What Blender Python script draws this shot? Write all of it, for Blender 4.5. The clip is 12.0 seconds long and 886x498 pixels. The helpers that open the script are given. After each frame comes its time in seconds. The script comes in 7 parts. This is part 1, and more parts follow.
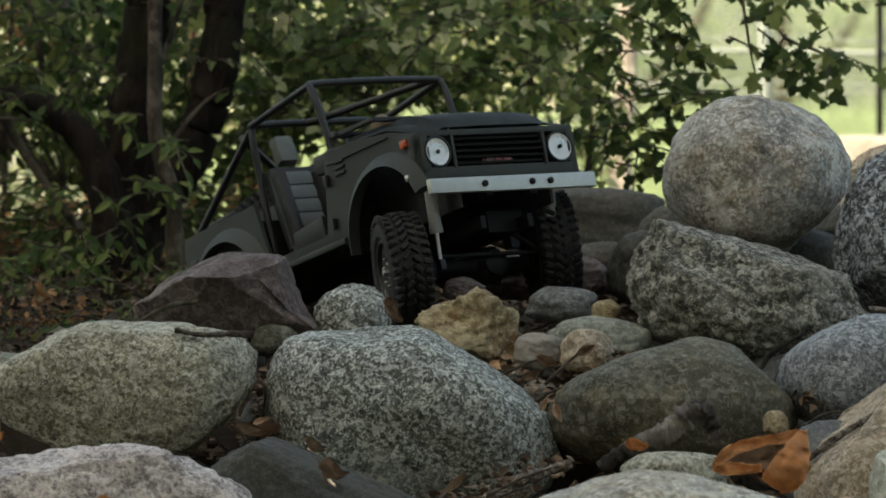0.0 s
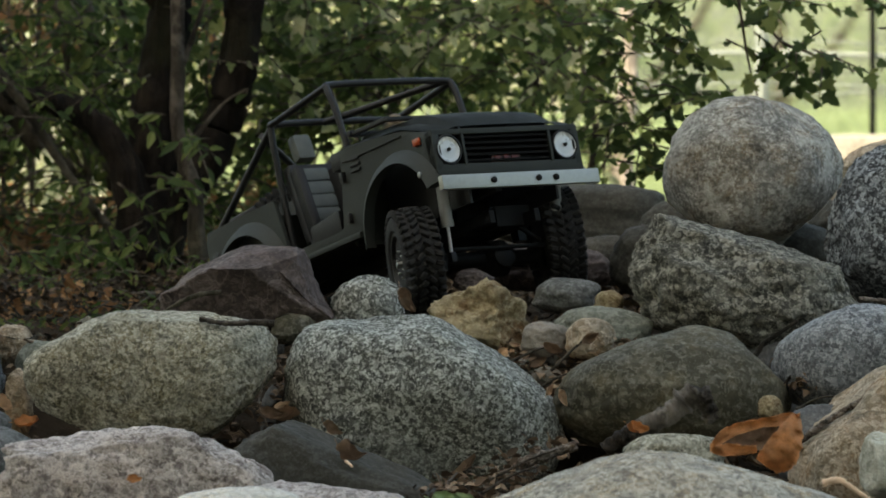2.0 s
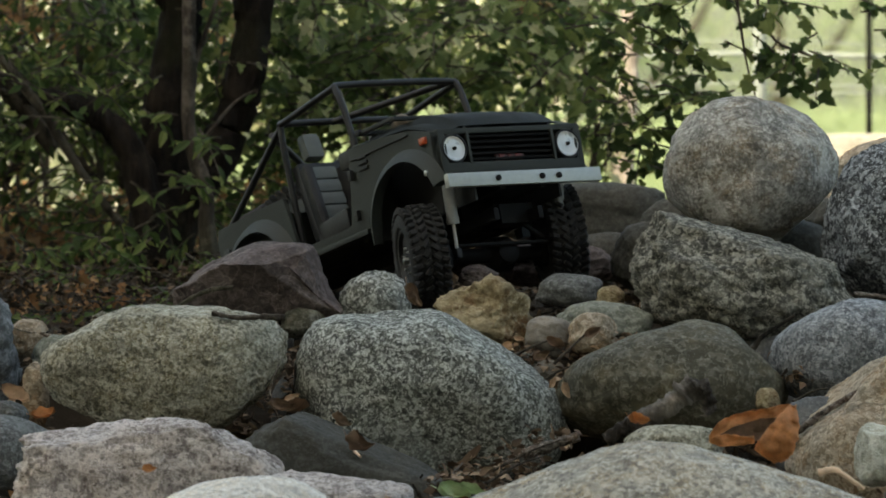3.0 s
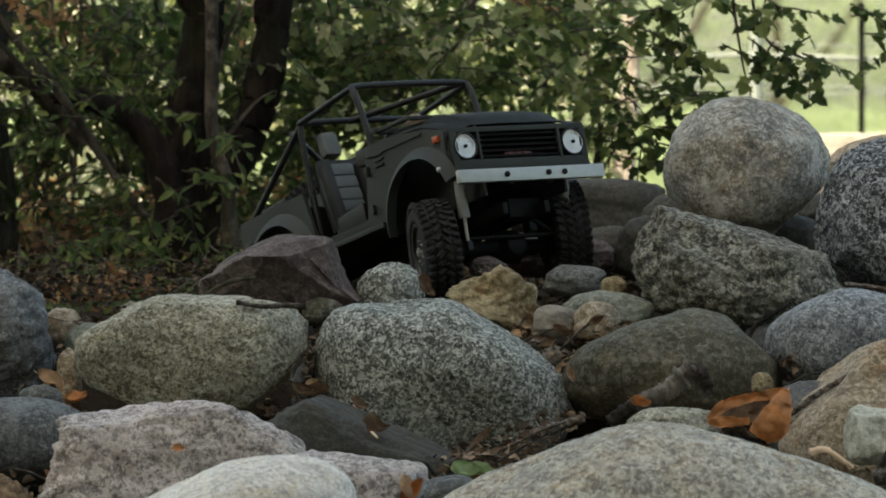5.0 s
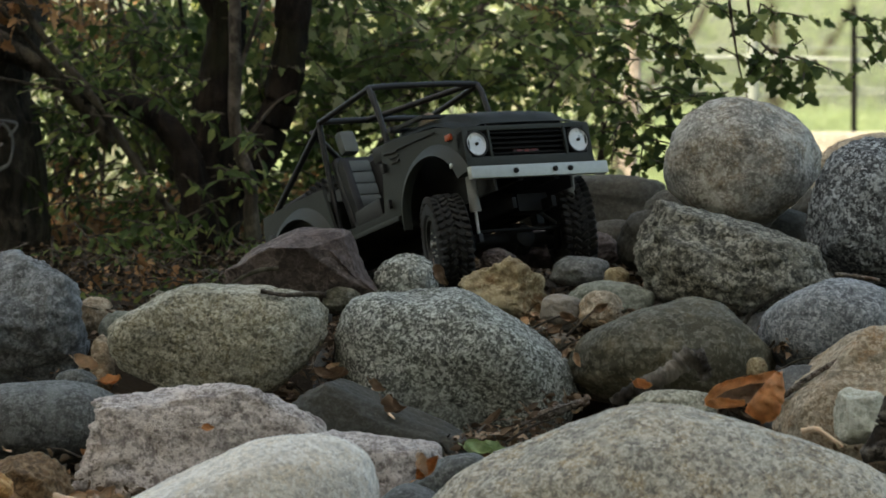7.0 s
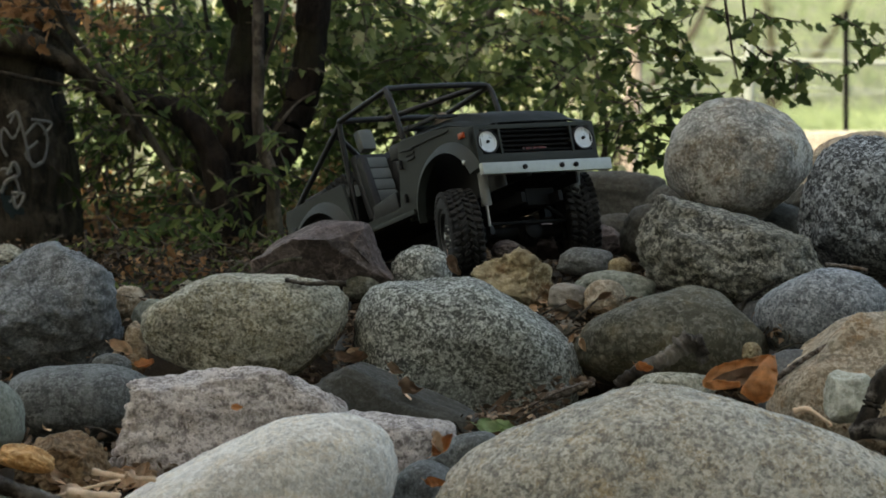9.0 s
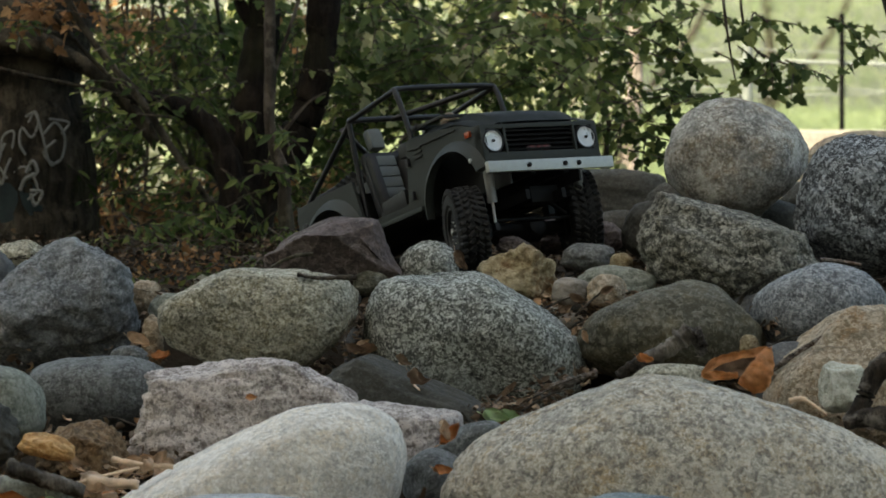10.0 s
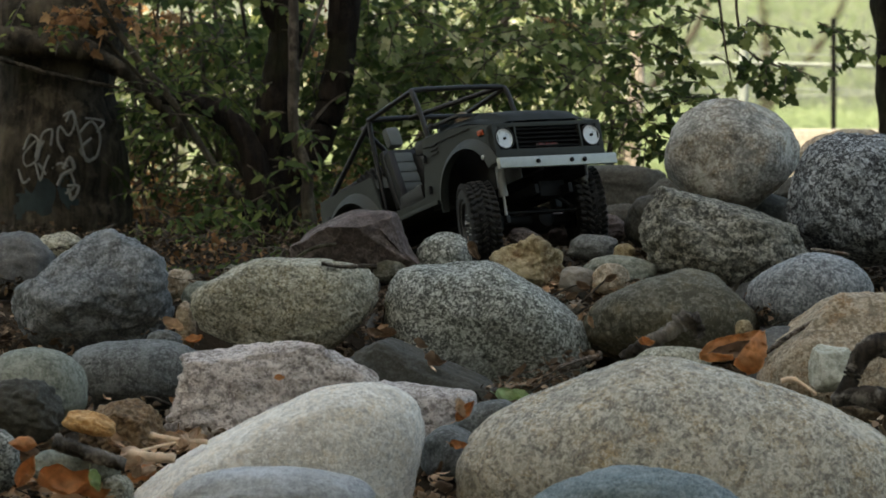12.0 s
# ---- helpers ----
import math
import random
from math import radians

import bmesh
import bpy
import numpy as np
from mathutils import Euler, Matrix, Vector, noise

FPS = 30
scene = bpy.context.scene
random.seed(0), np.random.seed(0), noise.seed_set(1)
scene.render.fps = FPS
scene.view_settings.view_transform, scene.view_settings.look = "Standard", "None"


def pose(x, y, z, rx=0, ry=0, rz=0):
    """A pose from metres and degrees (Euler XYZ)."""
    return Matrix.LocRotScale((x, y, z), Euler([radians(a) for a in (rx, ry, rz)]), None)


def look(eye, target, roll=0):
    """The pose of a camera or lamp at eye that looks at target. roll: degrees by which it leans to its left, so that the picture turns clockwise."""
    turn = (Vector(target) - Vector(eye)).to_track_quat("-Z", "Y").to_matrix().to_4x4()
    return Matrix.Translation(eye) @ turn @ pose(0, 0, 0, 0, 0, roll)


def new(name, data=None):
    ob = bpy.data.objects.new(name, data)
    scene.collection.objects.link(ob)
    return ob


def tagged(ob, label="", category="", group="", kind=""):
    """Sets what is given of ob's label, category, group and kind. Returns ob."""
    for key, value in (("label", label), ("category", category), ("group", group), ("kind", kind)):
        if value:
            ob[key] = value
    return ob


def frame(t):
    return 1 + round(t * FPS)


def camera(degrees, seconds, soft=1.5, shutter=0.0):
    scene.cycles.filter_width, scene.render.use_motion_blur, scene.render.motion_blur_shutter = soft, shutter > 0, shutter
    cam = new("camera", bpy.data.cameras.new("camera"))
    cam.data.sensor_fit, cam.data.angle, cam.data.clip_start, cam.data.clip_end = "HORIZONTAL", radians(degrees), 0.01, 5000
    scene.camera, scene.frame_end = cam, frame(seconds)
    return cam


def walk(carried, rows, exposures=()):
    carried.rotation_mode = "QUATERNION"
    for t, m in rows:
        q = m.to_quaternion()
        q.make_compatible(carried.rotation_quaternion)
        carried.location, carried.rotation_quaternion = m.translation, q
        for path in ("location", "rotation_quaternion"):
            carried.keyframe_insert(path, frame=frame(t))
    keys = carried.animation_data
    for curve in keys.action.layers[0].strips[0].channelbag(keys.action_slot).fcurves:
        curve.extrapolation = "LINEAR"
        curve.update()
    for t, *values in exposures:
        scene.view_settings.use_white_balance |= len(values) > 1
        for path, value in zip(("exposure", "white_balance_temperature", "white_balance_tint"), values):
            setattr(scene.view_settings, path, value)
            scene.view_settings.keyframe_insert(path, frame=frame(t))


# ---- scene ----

# ---- camera: a slow straight glide back from the rock pile, seen through a long lens ----
cam = camera(6.02, 12.0, soft=1.7)
LENS = 784 / math.tan(radians(3.01))
TILT = math.degrees(math.atan(254 / LENS))
REACH = 9.37
cam.data.dof.use_dof, cam.data.dof.aperture_fstop = True, 17.0      # focused on the speckled boulder below


def eye_at(t):
    back = REACH / (1.1861 - 0.02862 * t) - REACH
    return (-back * 401 / LENS, -REACH - back / math.cos(radians(TILT)), 0.68)


TIMES = [0, 1, 2, 3, 4, 5, 6, 7, 8, 9, 10, 11, 12]
walk(cam, [(t, pose(*eye_at(t), 90 - TILT, 0, 0)) for t in TIMES], exposures=[(0, 2.07, 8600, -1), (12, 1.96, 8450, 0)])

# ---- world and sun ----
SUN_EL, SUN_AZ = radians(52), radians(215)      # azimuth clockwise from +y
world = bpy.data.worlds.new("sky")
scene.world = world
world.use_nodes = True
wn = world.node_tree
sky = wn.nodes.new("ShaderNodeTexSky")
sky.sky_type, sky.sun_disc = "NISHITA", False
sky.sun_elevation, sky.sun_rotation = SUN_EL, SUN_AZ
sky.air_density, sky.dust_density, sky.ozone_density = 1.0, 3.0, 1.0
wn.links.new(sky.outputs[0], wn.nodes["Background"].inputs[0])
wn.nodes["Background"].inputs[1].default_value = 0.13
sun = new("sun", bpy.data.lights.new("sun", "SUN"))
sun.data.energy, sun.data.angle, sun.data.color = 3.05, radians(0.6), (1.0, 0.94, 0.84)
sun.matrix_world = look((math.sin(SUN_AZ) * 30, math.cos(SUN_AZ) * 30, math.tan(SUN_EL) * 30), (0, 0, 0))


# ---- materials ----
def shader(name):
    m = bpy.data.materials.new(name)
    m.use_nodes = True
    nt = m.node_tree
    return m, nt, nt.nodes["Principled BSDF"], nt.links


def put(nt, kind, inputs=(), **settings):
    n = nt.nodes.new("ShaderNode" + kind)
    if "operation" in settings:
        n.operation = settings["operation"]
    if "feature" in settings:
        n.feature = settings["feature"]
    for k, v in (inputs.items() if isinstance(inputs, dict) else ()):
        if isinstance(v, bpy.types.NodeSocket):
            nt.links.new(v, n.inputs[k])
        else:
            n.inputs[k].default_value = v
    return n


def rgb(c, a=1.0):
    return (c[0], c[1], c[2], a)


def ramp(nt, fac, stops):
    n = nt.nodes.new("ShaderNodeValToRGB")
    nt.links.new(fac, n.inputs[0])
    el = n.color_ramp.elements
    while len(el) < len(stops):
        el.new(0.5)
    for e, (p, c) in zip(el, stops):
        e.position, e.color = p, rgb(c) if len(c) == 3 else c
    return n.outputs[0]


def mix(nt, fac, a, b, mode="MIX"):
    n = nt.nodes.new("ShaderNodeMix")
    n.data_type, n.blend_type = "RGBA", mode
    for sock, v in ((n.inputs[0], fac), (n.inputs[6], a), (n.inputs[7], b)):
        if isinstance(v, bpy.types.NodeSocket):
            nt.links.new(v, sock)
        else:
            sock.default_value = v if isinstance(v, (int, float)) else rgb(v)
    return n.outputs[2]


def grey(v):
    return (v, v, v)


def stone(name, base, dark, light, grain=160, speck=0.5, stain=(0.2, 0.15, 0.09), stained=0.35, rough=0.85, relief=0.5, veins=False, mottle=0.35, patch=0.3, cracks=0.0, edge=0.0):
    """Granite or river stone: mineral grains at two sizes, cloudy tint, stains and a fine pitted relief."""
    m, nt, bsdf, links = shader(name)
    co = put(nt, "TexCoord").outputs["Object"]
    rnd = put(nt, "ObjectInfo").outputs["Random"]
    off = put(nt, "VectorMath", {0: co, 1: put(nt, "CombineXYZ", {0: rnd, 1: rnd}).outputs[0]}, operation="ADD").outputs[0]
    cloud = put(nt, "TexNoise", {"Vector": off, "Scale": 9.0, "Detail": 5.0, "Roughness": 0.6}).outputs[0]
    blot = put(nt, "TexNoise", {"Vector": off, "Scale": 26.0, "Detail": 6.0, "Roughness": 0.65}).outputs[0]
    g1 = put(nt, "TexNoise", {"Vector": off, "Scale": grain, "Detail": 3.0, "Roughness": 0.7, "Distortion": 1.1}).outputs[0]
    g2 = put(nt, "TexVoronoi", {"Vector": off, "Scale": grain * 1.1, "Randomness": 1.0}).outputs["Color"]
    cell = put(nt, "SeparateColor", {0: g2}).outputs[0]
    col = mix(nt, ramp(nt, cloud, [(0.35, grey(0)), (0.65, grey(1))]), [c * 0.74 for c in base], [min(1, c * 1.18) for c in base])
    broad = put(nt, "TexNoise", {"Vector": off, "Scale": 4.5, "Detail": 3.0, "Roughness": 0.55, "Distortion": 0.6}).outputs[0]
    col = mix(nt, ramp(nt, broad, [(0.42, grey(0)), (0.6, grey(0.45))]), col, [c * 0.6 + s * 0.5 for c, s in zip(base, stain)])
    col = mix(nt, ramp(nt, blot, [(0.48, grey(0)), (0.65, grey(stained))]), col, stain)
    col = mix(nt, ramp(nt, g1, [(0.52, grey(0)), (0.6, grey(speck))]), col, light)
    col = mix(nt, ramp(nt, g1, [(0.36, grey(speck)), (0.46, grey(0))]), col, dark)
    col = mix(nt, ramp(nt, cell, [(0.72, grey(0)), (0.8, grey(speck * 0.6))]), col, light)
    col = mix(nt, ramp(nt, cell, [(0.14, grey(speck * 0.7)), (0.2, grey(0))]), col, dark)
    pit = put(nt, "TexNoise", {"Vector": off, "Scale": 62.0, "Detail": 7.0, "Roughness": 0.72}).outputs[0]
    col = mix(nt, ramp(nt, pit, [(0.40, grey(mottle)), (0.49, grey(0))]), col, dark)
    col = mix(nt, ramp(nt, pit, [(0.56, grey(0)), (0.66, grey(mottle * 0.7))]), col, light)
    weather = put(nt, "TexNoise", {"Vector": off, "Scale": 17.0, "Detail": 7.0, "Roughness": 0.68, "Distortion": 0.8}).outputs[0]
    col = mix(nt, ramp(nt, weather, [(0.54, grey(0)), (0.62, grey(patch))]), col, [min(1, 0.45 * b + 0.55 * l) for b, l in zip(base, light)])
    col = mix(nt, ramp(nt, weather, [(0.36, grey(patch)), (0.45, grey(0))]), col, [0.6 * b + 0.3 * d for b, d in zip(base, dark)])
    if cracks:
        bent = mix(nt, 0.12, off, put(nt, "TexNoise", {"Vector": off, "Scale": 12.0, "Detail": 4.0}).outputs[1])
        rift = put(nt, "TexVoronoi", {"Vector": bent, "Scale": 7.0}, feature="DISTANCE_TO_EDGE").outputs[0]
        col = mix(nt, mix(nt, 1.0, ramp(nt, rift, [(0.0, grey(cracks)), (0.02, grey(0))]), ramp(nt, broad, [(0.45, grey(0)), (0.55, grey(1))]), "MULTIPLY"), col, [0.5 * d for d in dark])
    if veins:
        vein = put(nt, "TexNoise", {"Vector": off, "Scale": 15.0, "Detail": 6.0, "Distortion": 1.5}).outputs[0]
        col = mix(nt, ramp(nt, vein, [(0.485, grey(0)), (0.5, grey(0.5)), (0.515, grey(0))]), col, light)
    if edge:
        worn = put(nt, "NewGeometry").outputs["Pointiness"]
        col = mix(nt, ramp(nt, worn, [(0.515, grey(0)), (0.57, grey(edge))]), col, light)
    links.new(col, bsdf.inputs["Base Color"])
    links.new(ramp(nt, blot, [(0.3, grey(rough - 0.12)), (0.7, grey(min(1, rough + 0.06)))]), bsdf.inputs["Roughness"])
    bsdf.inputs["Specular IOR Level"].default_value = 0.15
    hgt = mix(nt, 0.4, mix(nt, 0.5, blot, pit), g1)
    links.new(put(nt, "Bump", {"Height": hgt, "Strength": relief, "Distance": 0.006}).outputs[0], bsdf.inputs["Normal"])
    return m


GREY_G = stone("speckled_granite", (0.136, 0.144, 0.128), (0.022, 0.022, 0.024), (0.62, 0.64, 0.59), 265, 0.78, (0.12, 0.125, 0.085), 0.35, relief=1.1, mottle=0.3)
PALE_G = stone("pale_granite", (0.3, 0.288, 0.225), (0.05, 0.047, 0.038), (0.6, 0.57, 0.47), 280, 0.78, (0.22, 0.18, 0.085), 0.6, relief=1.1, mottle=0.4)
WHITE_G = stone("white_granite", (0.73, 0.67, 0.585), (0.31, 0.3, 0.28), (0.88, 0.87, 0.84), 210, 0.6, (0.68, 0.55, 0.38), 0.6, relief=1.0, mottle=0.4, patch=0.2)
WARM_G = stone("warm_granite", (0.39, 0.365, 0.305), (0.12, 0.113, 0.105), (0.64, 0.6, 0.52), 190, 0.8, (0.44, 0.31, 0.16), 0.7, relief=1.2, mottle=0.5, patch=0.4)
ROUND_G = stone("weathered_granite", (0.215, 0.222, 0.21), (0.06, 0.057, 0.05), (0.66, 0.65, 0.6), 250, 0.5, (0.3, 0.21, 0.115), 0.5, relief=1.0, mottle=0.45, patch=0.55, cracks=0.5)
PINK_G = stone("pink_granite", (0.58, 0.515, 0.47), (0.11, 0.085, 0.08), (0.7, 0.63, 0.59), 270, 0.8, (0.34, 0.275, 0.245), 0.5, relief=1.2, mottle=0.7, patch=0.25, edge=0.3)
OLIVE_G = stone("olive_basalt", (0.048, 0.047, 0.033), (0.04, 0.038, 0.03), (0.4, 0.39, 0.33), 160, 0.2, (0.15, 0.125, 0.075), 0.45, rough=0.72, relief=0.5, mottle=0.1, patch=0.1)
DARK_G = stone("dark_slate", (0.080, 0.083, 0.083), (0.04, 0.04, 0.043), (0.26, 0.26, 0.25), 255, 0.2, (0.13, 0.11, 0.09), 0.35, rough=0.75, relief=0.35, patch=0.15)
MOTTLE_G = stone("lichened_gneiss", (0.08, 0.079, 0.064), (0.016, 0.016, 0.015), (0.34, 0.33, 0.28), 215, 0.75, (0.035, 0.035, 0.032), 0.45, relief=0.7, mottle=0.6, edge=0.25)
BLACK_G = stone("black_gneiss", (0.066, 0.073, 0.08), (0.01, 0.0105, 0.012), (0.4, 0.44, 0.46), 200, 0.8, (0.025, 0.025, 0.03), 0.35, relief=1.0, mottle=0.6)
BLUE_G = stone("blue_granite", (0.165, 0.182, 0.196), (0.045, 0.048, 0.053), (0.42, 0.44, 0.45), 260, 0.7, (0.085, 0.09, 0.1), 0.45, mottle=0.5, patch=0.4, relief=0.9)
SLATE_G = stone("blue_slate", (0.112, 0.119, 0.112), (0.035, 0.036, 0.038), (0.32, 0.33, 0.33), 235, 0.42, (0.07, 0.065, 0.06), 0.5, relief=0.9, mottle=0.3, patch=0.4, cracks=0.5, edge=0.2)
TEAL_G = stone("teal_cobble", (0.16, 0.21, 0.228), (0.06, 0.08, 0.09), (0.5, 0.55, 0.56), 315, 0.35, (0.17, 0.2, 0.2), 0.4, rough=0.7, mottle=0.45, patch=0.35, relief=1.0)
GREEN_G = stone("green_grey_cobble", (0.22, 0.23, 0.19), (0.045, 0.05, 0.042), (0.36, 0.37, 0.32), 200, 0.4, (0.09, 0.095, 0.07), 0.4, mottle=0.5, patch=0.45)
PURPLE_G = stone("purple_brown_rhyolite", (0.056, 0.044, 0.041), (0.035, 0.027, 0.027), (0.26, 0.215, 0.2), 135, 0.3, (0.14, 0.105, 0.095), 0.5, relief=0.9, veins=True, mottle=0.3, patch=0.4, cracks=0.2, edge=0.55)
YELLOW_G = stone("ochre_sandstone", (0.265, 0.205, 0.115), (0.06, 0.036, 0.018), (0.46, 0.4, 0.27), 130, 0.5, (0.12, 0.055, 0.02), 1.0, relief=1.2, mottle=0.55, patch=0.5, edge=0.3)
TAN_G = stone("tan_sandstone", (0.27, 0.225, 0.165), (0.13, 0.11, 0.08), (0.56, 0.48, 0.38), 200, 0.6, (0.34, 0.19, 0.09), 0.65, relief=1.0, patch=0.35, cracks=0.6, mottle=0.45)
BROWN_G = stone("rust_brown_stone", (0.17, 0.1, 0.05), (0.03, 0.022, 0.016), (0.36, 0.26, 0.165), 150, 0.45, (0.045, 0.034, 0.026), 0.7, relief=1.1, mottle=0.6, patch=0.6, edge=0.3)
ORANGE_G = stone("orange_stone", (0.52, 0.27, 0.1), (0.13, 0.07, 0.03), (0.7, 0.48, 0.24), 120, 0.5, (0.2, 0.1, 0.05), 0.7, relief=0.8, mottle=0.4)
WASHED_G = stone("washed_blue_granite", (0.42, 0.44, 0.46), (0.2, 0.19, 0.2), (0.66, 0.67, 0.67), 315, 0.4, (0.4, 0.36, 0.28), 0.35, mottle=0.4, patch=0.3, relief=1.0)

PEBBLE_G = stone("smooth_grey_pebble", (0.2, 0.185, 0.16), (0.09, 0.08, 0.07), (0.3, 0.28, 0.25), 180, 0.3, (0.2, 0.14, 0.09), 0.4, relief=0.6, mottle=0.2, patch=0.3)
QUARTZ_G = stone("greenish_white_stone", (0.5, 0.5, 0.42), (0.16, 0.17, 0.14), (0.68, 0.68, 0.61), 150, 0.4, (0.3, 0.3, 0.22), 0.6, relief=0.9, mottle=0.4, patch=0.45, cracks=0.5)
BLUESTONE_G = stone("blue_grey_pitted_stone", (0.135, 0.147, 0.152), (0.035, 0.037, 0.038), (0.4, 0.42, 0.43), 235, 0.45, (0.09, 0.08, 0.07), 0.45, relief=1.1, mottle=0.45, patch=0.35, cracks=0.5, edge=0.2)
SHALE_G = stone("dark_olive_shale", (0.042, 0.04, 0.032), (0.02, 0.025, 0.023), (0.16, 0.16, 0.15), 240, 0.18, (0.06, 0.052, 0.04), 0.4, rough=0.75, relief=0.4, mottle=0.2, patch=0.1)


def plain(name, color, rough=0.6, metal=0.0, vary=0.25, scale=60, relief=0.15, spec=0.5):
    """A painted, moulded or metal surface with dust, small tone changes and a fine texture."""
    m, nt, bsdf, links = shader(name)
    co = put(nt, "TexCoord").outputs["Object"]
    n1 = put(nt, "TexNoise", {"Vector": co, "Scale": scale, "Detail": 5.0, "Roughness": 0.65}).outputs[0]
    n2 = put(nt, "TexNoise", {"Vector": co, "Scale": scale * 9, "Detail": 3.0}).outputs[0]
    col = mix(nt, ramp(nt, n1, [(0.3, grey(0)), (0.75, grey(1))]), [c * (1 - vary) for c in color], [min(1, c * (1 + vary)) for c in color])
    links.new(col, bsdf.inputs["Base Color"])
    links.new(ramp(nt, n1, [(0.3, grey(max(0.02, rough - 0.1))), (0.7, grey(min(1, rough + 0.1)))]), bsdf.inputs["Roughness"])
    bsdf.inputs["Metallic"].default_value = metal
    bsdf.inputs["Specular IOR Level"].default_value = spec
    if relief:
        links.new(put(nt, "Bump", {"Height": n2, "Strength": relief, "Distance": 0.001}).outputs[0], bsdf.inputs["Normal"])
    return m


def leafy(name, a, b, c, through_light=0.4, rough=0.68):
    """Leaves: tone differs from leaf to leaf, light shines through the blade."""
    m, nt, bsdf, links = shader(name)
    isl = put(nt, "NewGeometry").outputs["Random Per Island"]
    col = ramp(nt, isl, [(0.0, a), (0.55, b), (1.0, c)])
    links.new(col, bsdf.inputs["Base Color"])
    bsdf.inputs["Roughness"].default_value = rough
    bsdf.inputs["Specular IOR Level"].default_value = 0.2
    tr = put(nt, "BsdfTranslucent", {"Color": col})
    ms = put(nt, "MixShader", {0: through_light, 1: bsdf.outputs[0], 2: tr.outputs[0]})
    links.new(ms.outputs[0], nt.nodes["Material Output"].inputs[0])
    return m


def bark(name, base, dark, light, moss=(0.06, 0.07, 0.03), mossy=0.4):
    m, nt, bsdf, links = shader(name)
    co = put(nt, "TexCoord").outputs["Object"]
    st = put(nt, "Mapping", {"Vector": co, "Scale": (1.0, 1.0, 0.22)}).outputs[0]
    n1 = put(nt, "TexNoise", {"Vector": st, "Scale": 70.0, "Detail": 6.0, "Roughness": 0.7}).outputs[0]
    n2 = put(nt, "TexNoise", {"Vector": co, "Scale": 9.0, "Detail": 5.0}).outputs[0]
    v = put(nt, "TexVoronoi", {"Vector": st, "Scale": 45.0}, feature="DISTANCE_TO_EDGE").outputs[0]
    n3 = put(nt, "TexNoise", {"Vector": co, "Scale": 34.0, "Detail": 7.0, "Roughness": 0.7}).outputs[0]
    col = mix(nt, ramp(nt, n1, [(0.4, grey(0)), (0.6, grey(1))]), dark, base)
    col = mix(nt, ramp(nt, n3, [(0.52, grey(0)), (0.62, grey(0.6))]), col, light)
    col = mix(nt, ramp(nt, n3, [(0.36, grey(0.7)), (0.46, grey(0))]), col, dark)
    col = mix(nt, ramp(nt, n2, [(0.55, grey(0)), (0.68, grey(0.7))]), col, light)
    col = mix(nt, ramp(nt, n2, [(0.33, grey(mossy)), (0.45, grey(0))]), col, moss)
    links.new(col, bsdf.inputs["Base Color"])
    bsdf.inputs["Roughness"].default_value = 0.92
    bsdf.inputs["Specular IOR Level"].default_value = 0.18
    hgt = mix(nt, 0.5, n1, v)
    links.new(put(nt, "Bump", {"Height": hgt, "Strength": 1.0, "Distance": 0.02}).outputs[0], bsdf.inputs["Normal"])
    return m


def earth(name):
    """Forest soil near the pile, lawn and meadow far off."""
    m, nt, bsdf, links = shader(name)
    co = put(nt, "TexCoord").outputs["Object"]
    y = put(nt, "SeparateXYZ", {0: co}).outputs[1]
    n1 = put(nt, "TexNoise", {"Vector": co, "Scale": 3.0, "Detail": 8.0, "Roughness": 0.7}).outputs[0]
    n2 = put(nt, "TexNoise", {"Vector": co, "Scale": 90.0, "Detail": 6.0, "Roughness": 0.75}).outputs[0]
    soil = mix(nt, n2, (0.012, 0.009, 0.006), (0.07, 0.05, 0.033))
    soil = mix(nt, ramp(nt, n1, [(0.45, grey(0)), (0.6, grey(0.6))]), soil, (0.06, 0.044, 0.03))
    lawn = mix(nt, n1, (0.11, 0.15, 0.065), (0.2, 0.235, 0.125))
    edge = put(nt, "Math", {0: y, 1: put(nt, "Math", {0: n1, 1: 1.5}, operation="MULTIPLY").outputs[0]}, operation="ADD").outputs[0]
    far = put(nt, "MapRange", {0: edge, 1: 4.6, 2: 5.4}).outputs[0]
    grav = put(nt, "TexVoronoi", {"Vector": co, "Scale": 34.0})
    gtone = put(nt, "SeparateColor", {0: grav.outputs["Color"]}).outputs[0]
    gcol = ramp(nt, gtone, [(0.0, (0.05, 0.045, 0.04)), (0.4, (0.16, 0.15, 0.13)), (0.75, (0.26, 0.23, 0.19)), (1.0, (0.36, 0.34, 0.31))])
    gcol = mix(nt, ramp(nt, grav.outputs["Distance"], [(0.3, grey(0)), (0.6, grey(0.85))]), gcol, (0.035, 0.028, 0.022))
    bed = put(nt, "MapRange", {0: edge, 1: -1.2, 2: -2.2}).outputs[0]
    soil = mix(nt, bed, soil, gcol)
    links.new(mix(nt, far, soil, lawn), bsdf.inputs["Base Color"])
    bsdf.inputs["Roughness"].default_value = 0.95
    bsdf.inputs["Specular IOR Level"].default_value = 0.08
    links.new(put(nt, "Bump", {"Height": n2, "Strength": 0.9, "Distance": 0.01}).outputs[0], bsdf.inputs["Normal"])
    return m


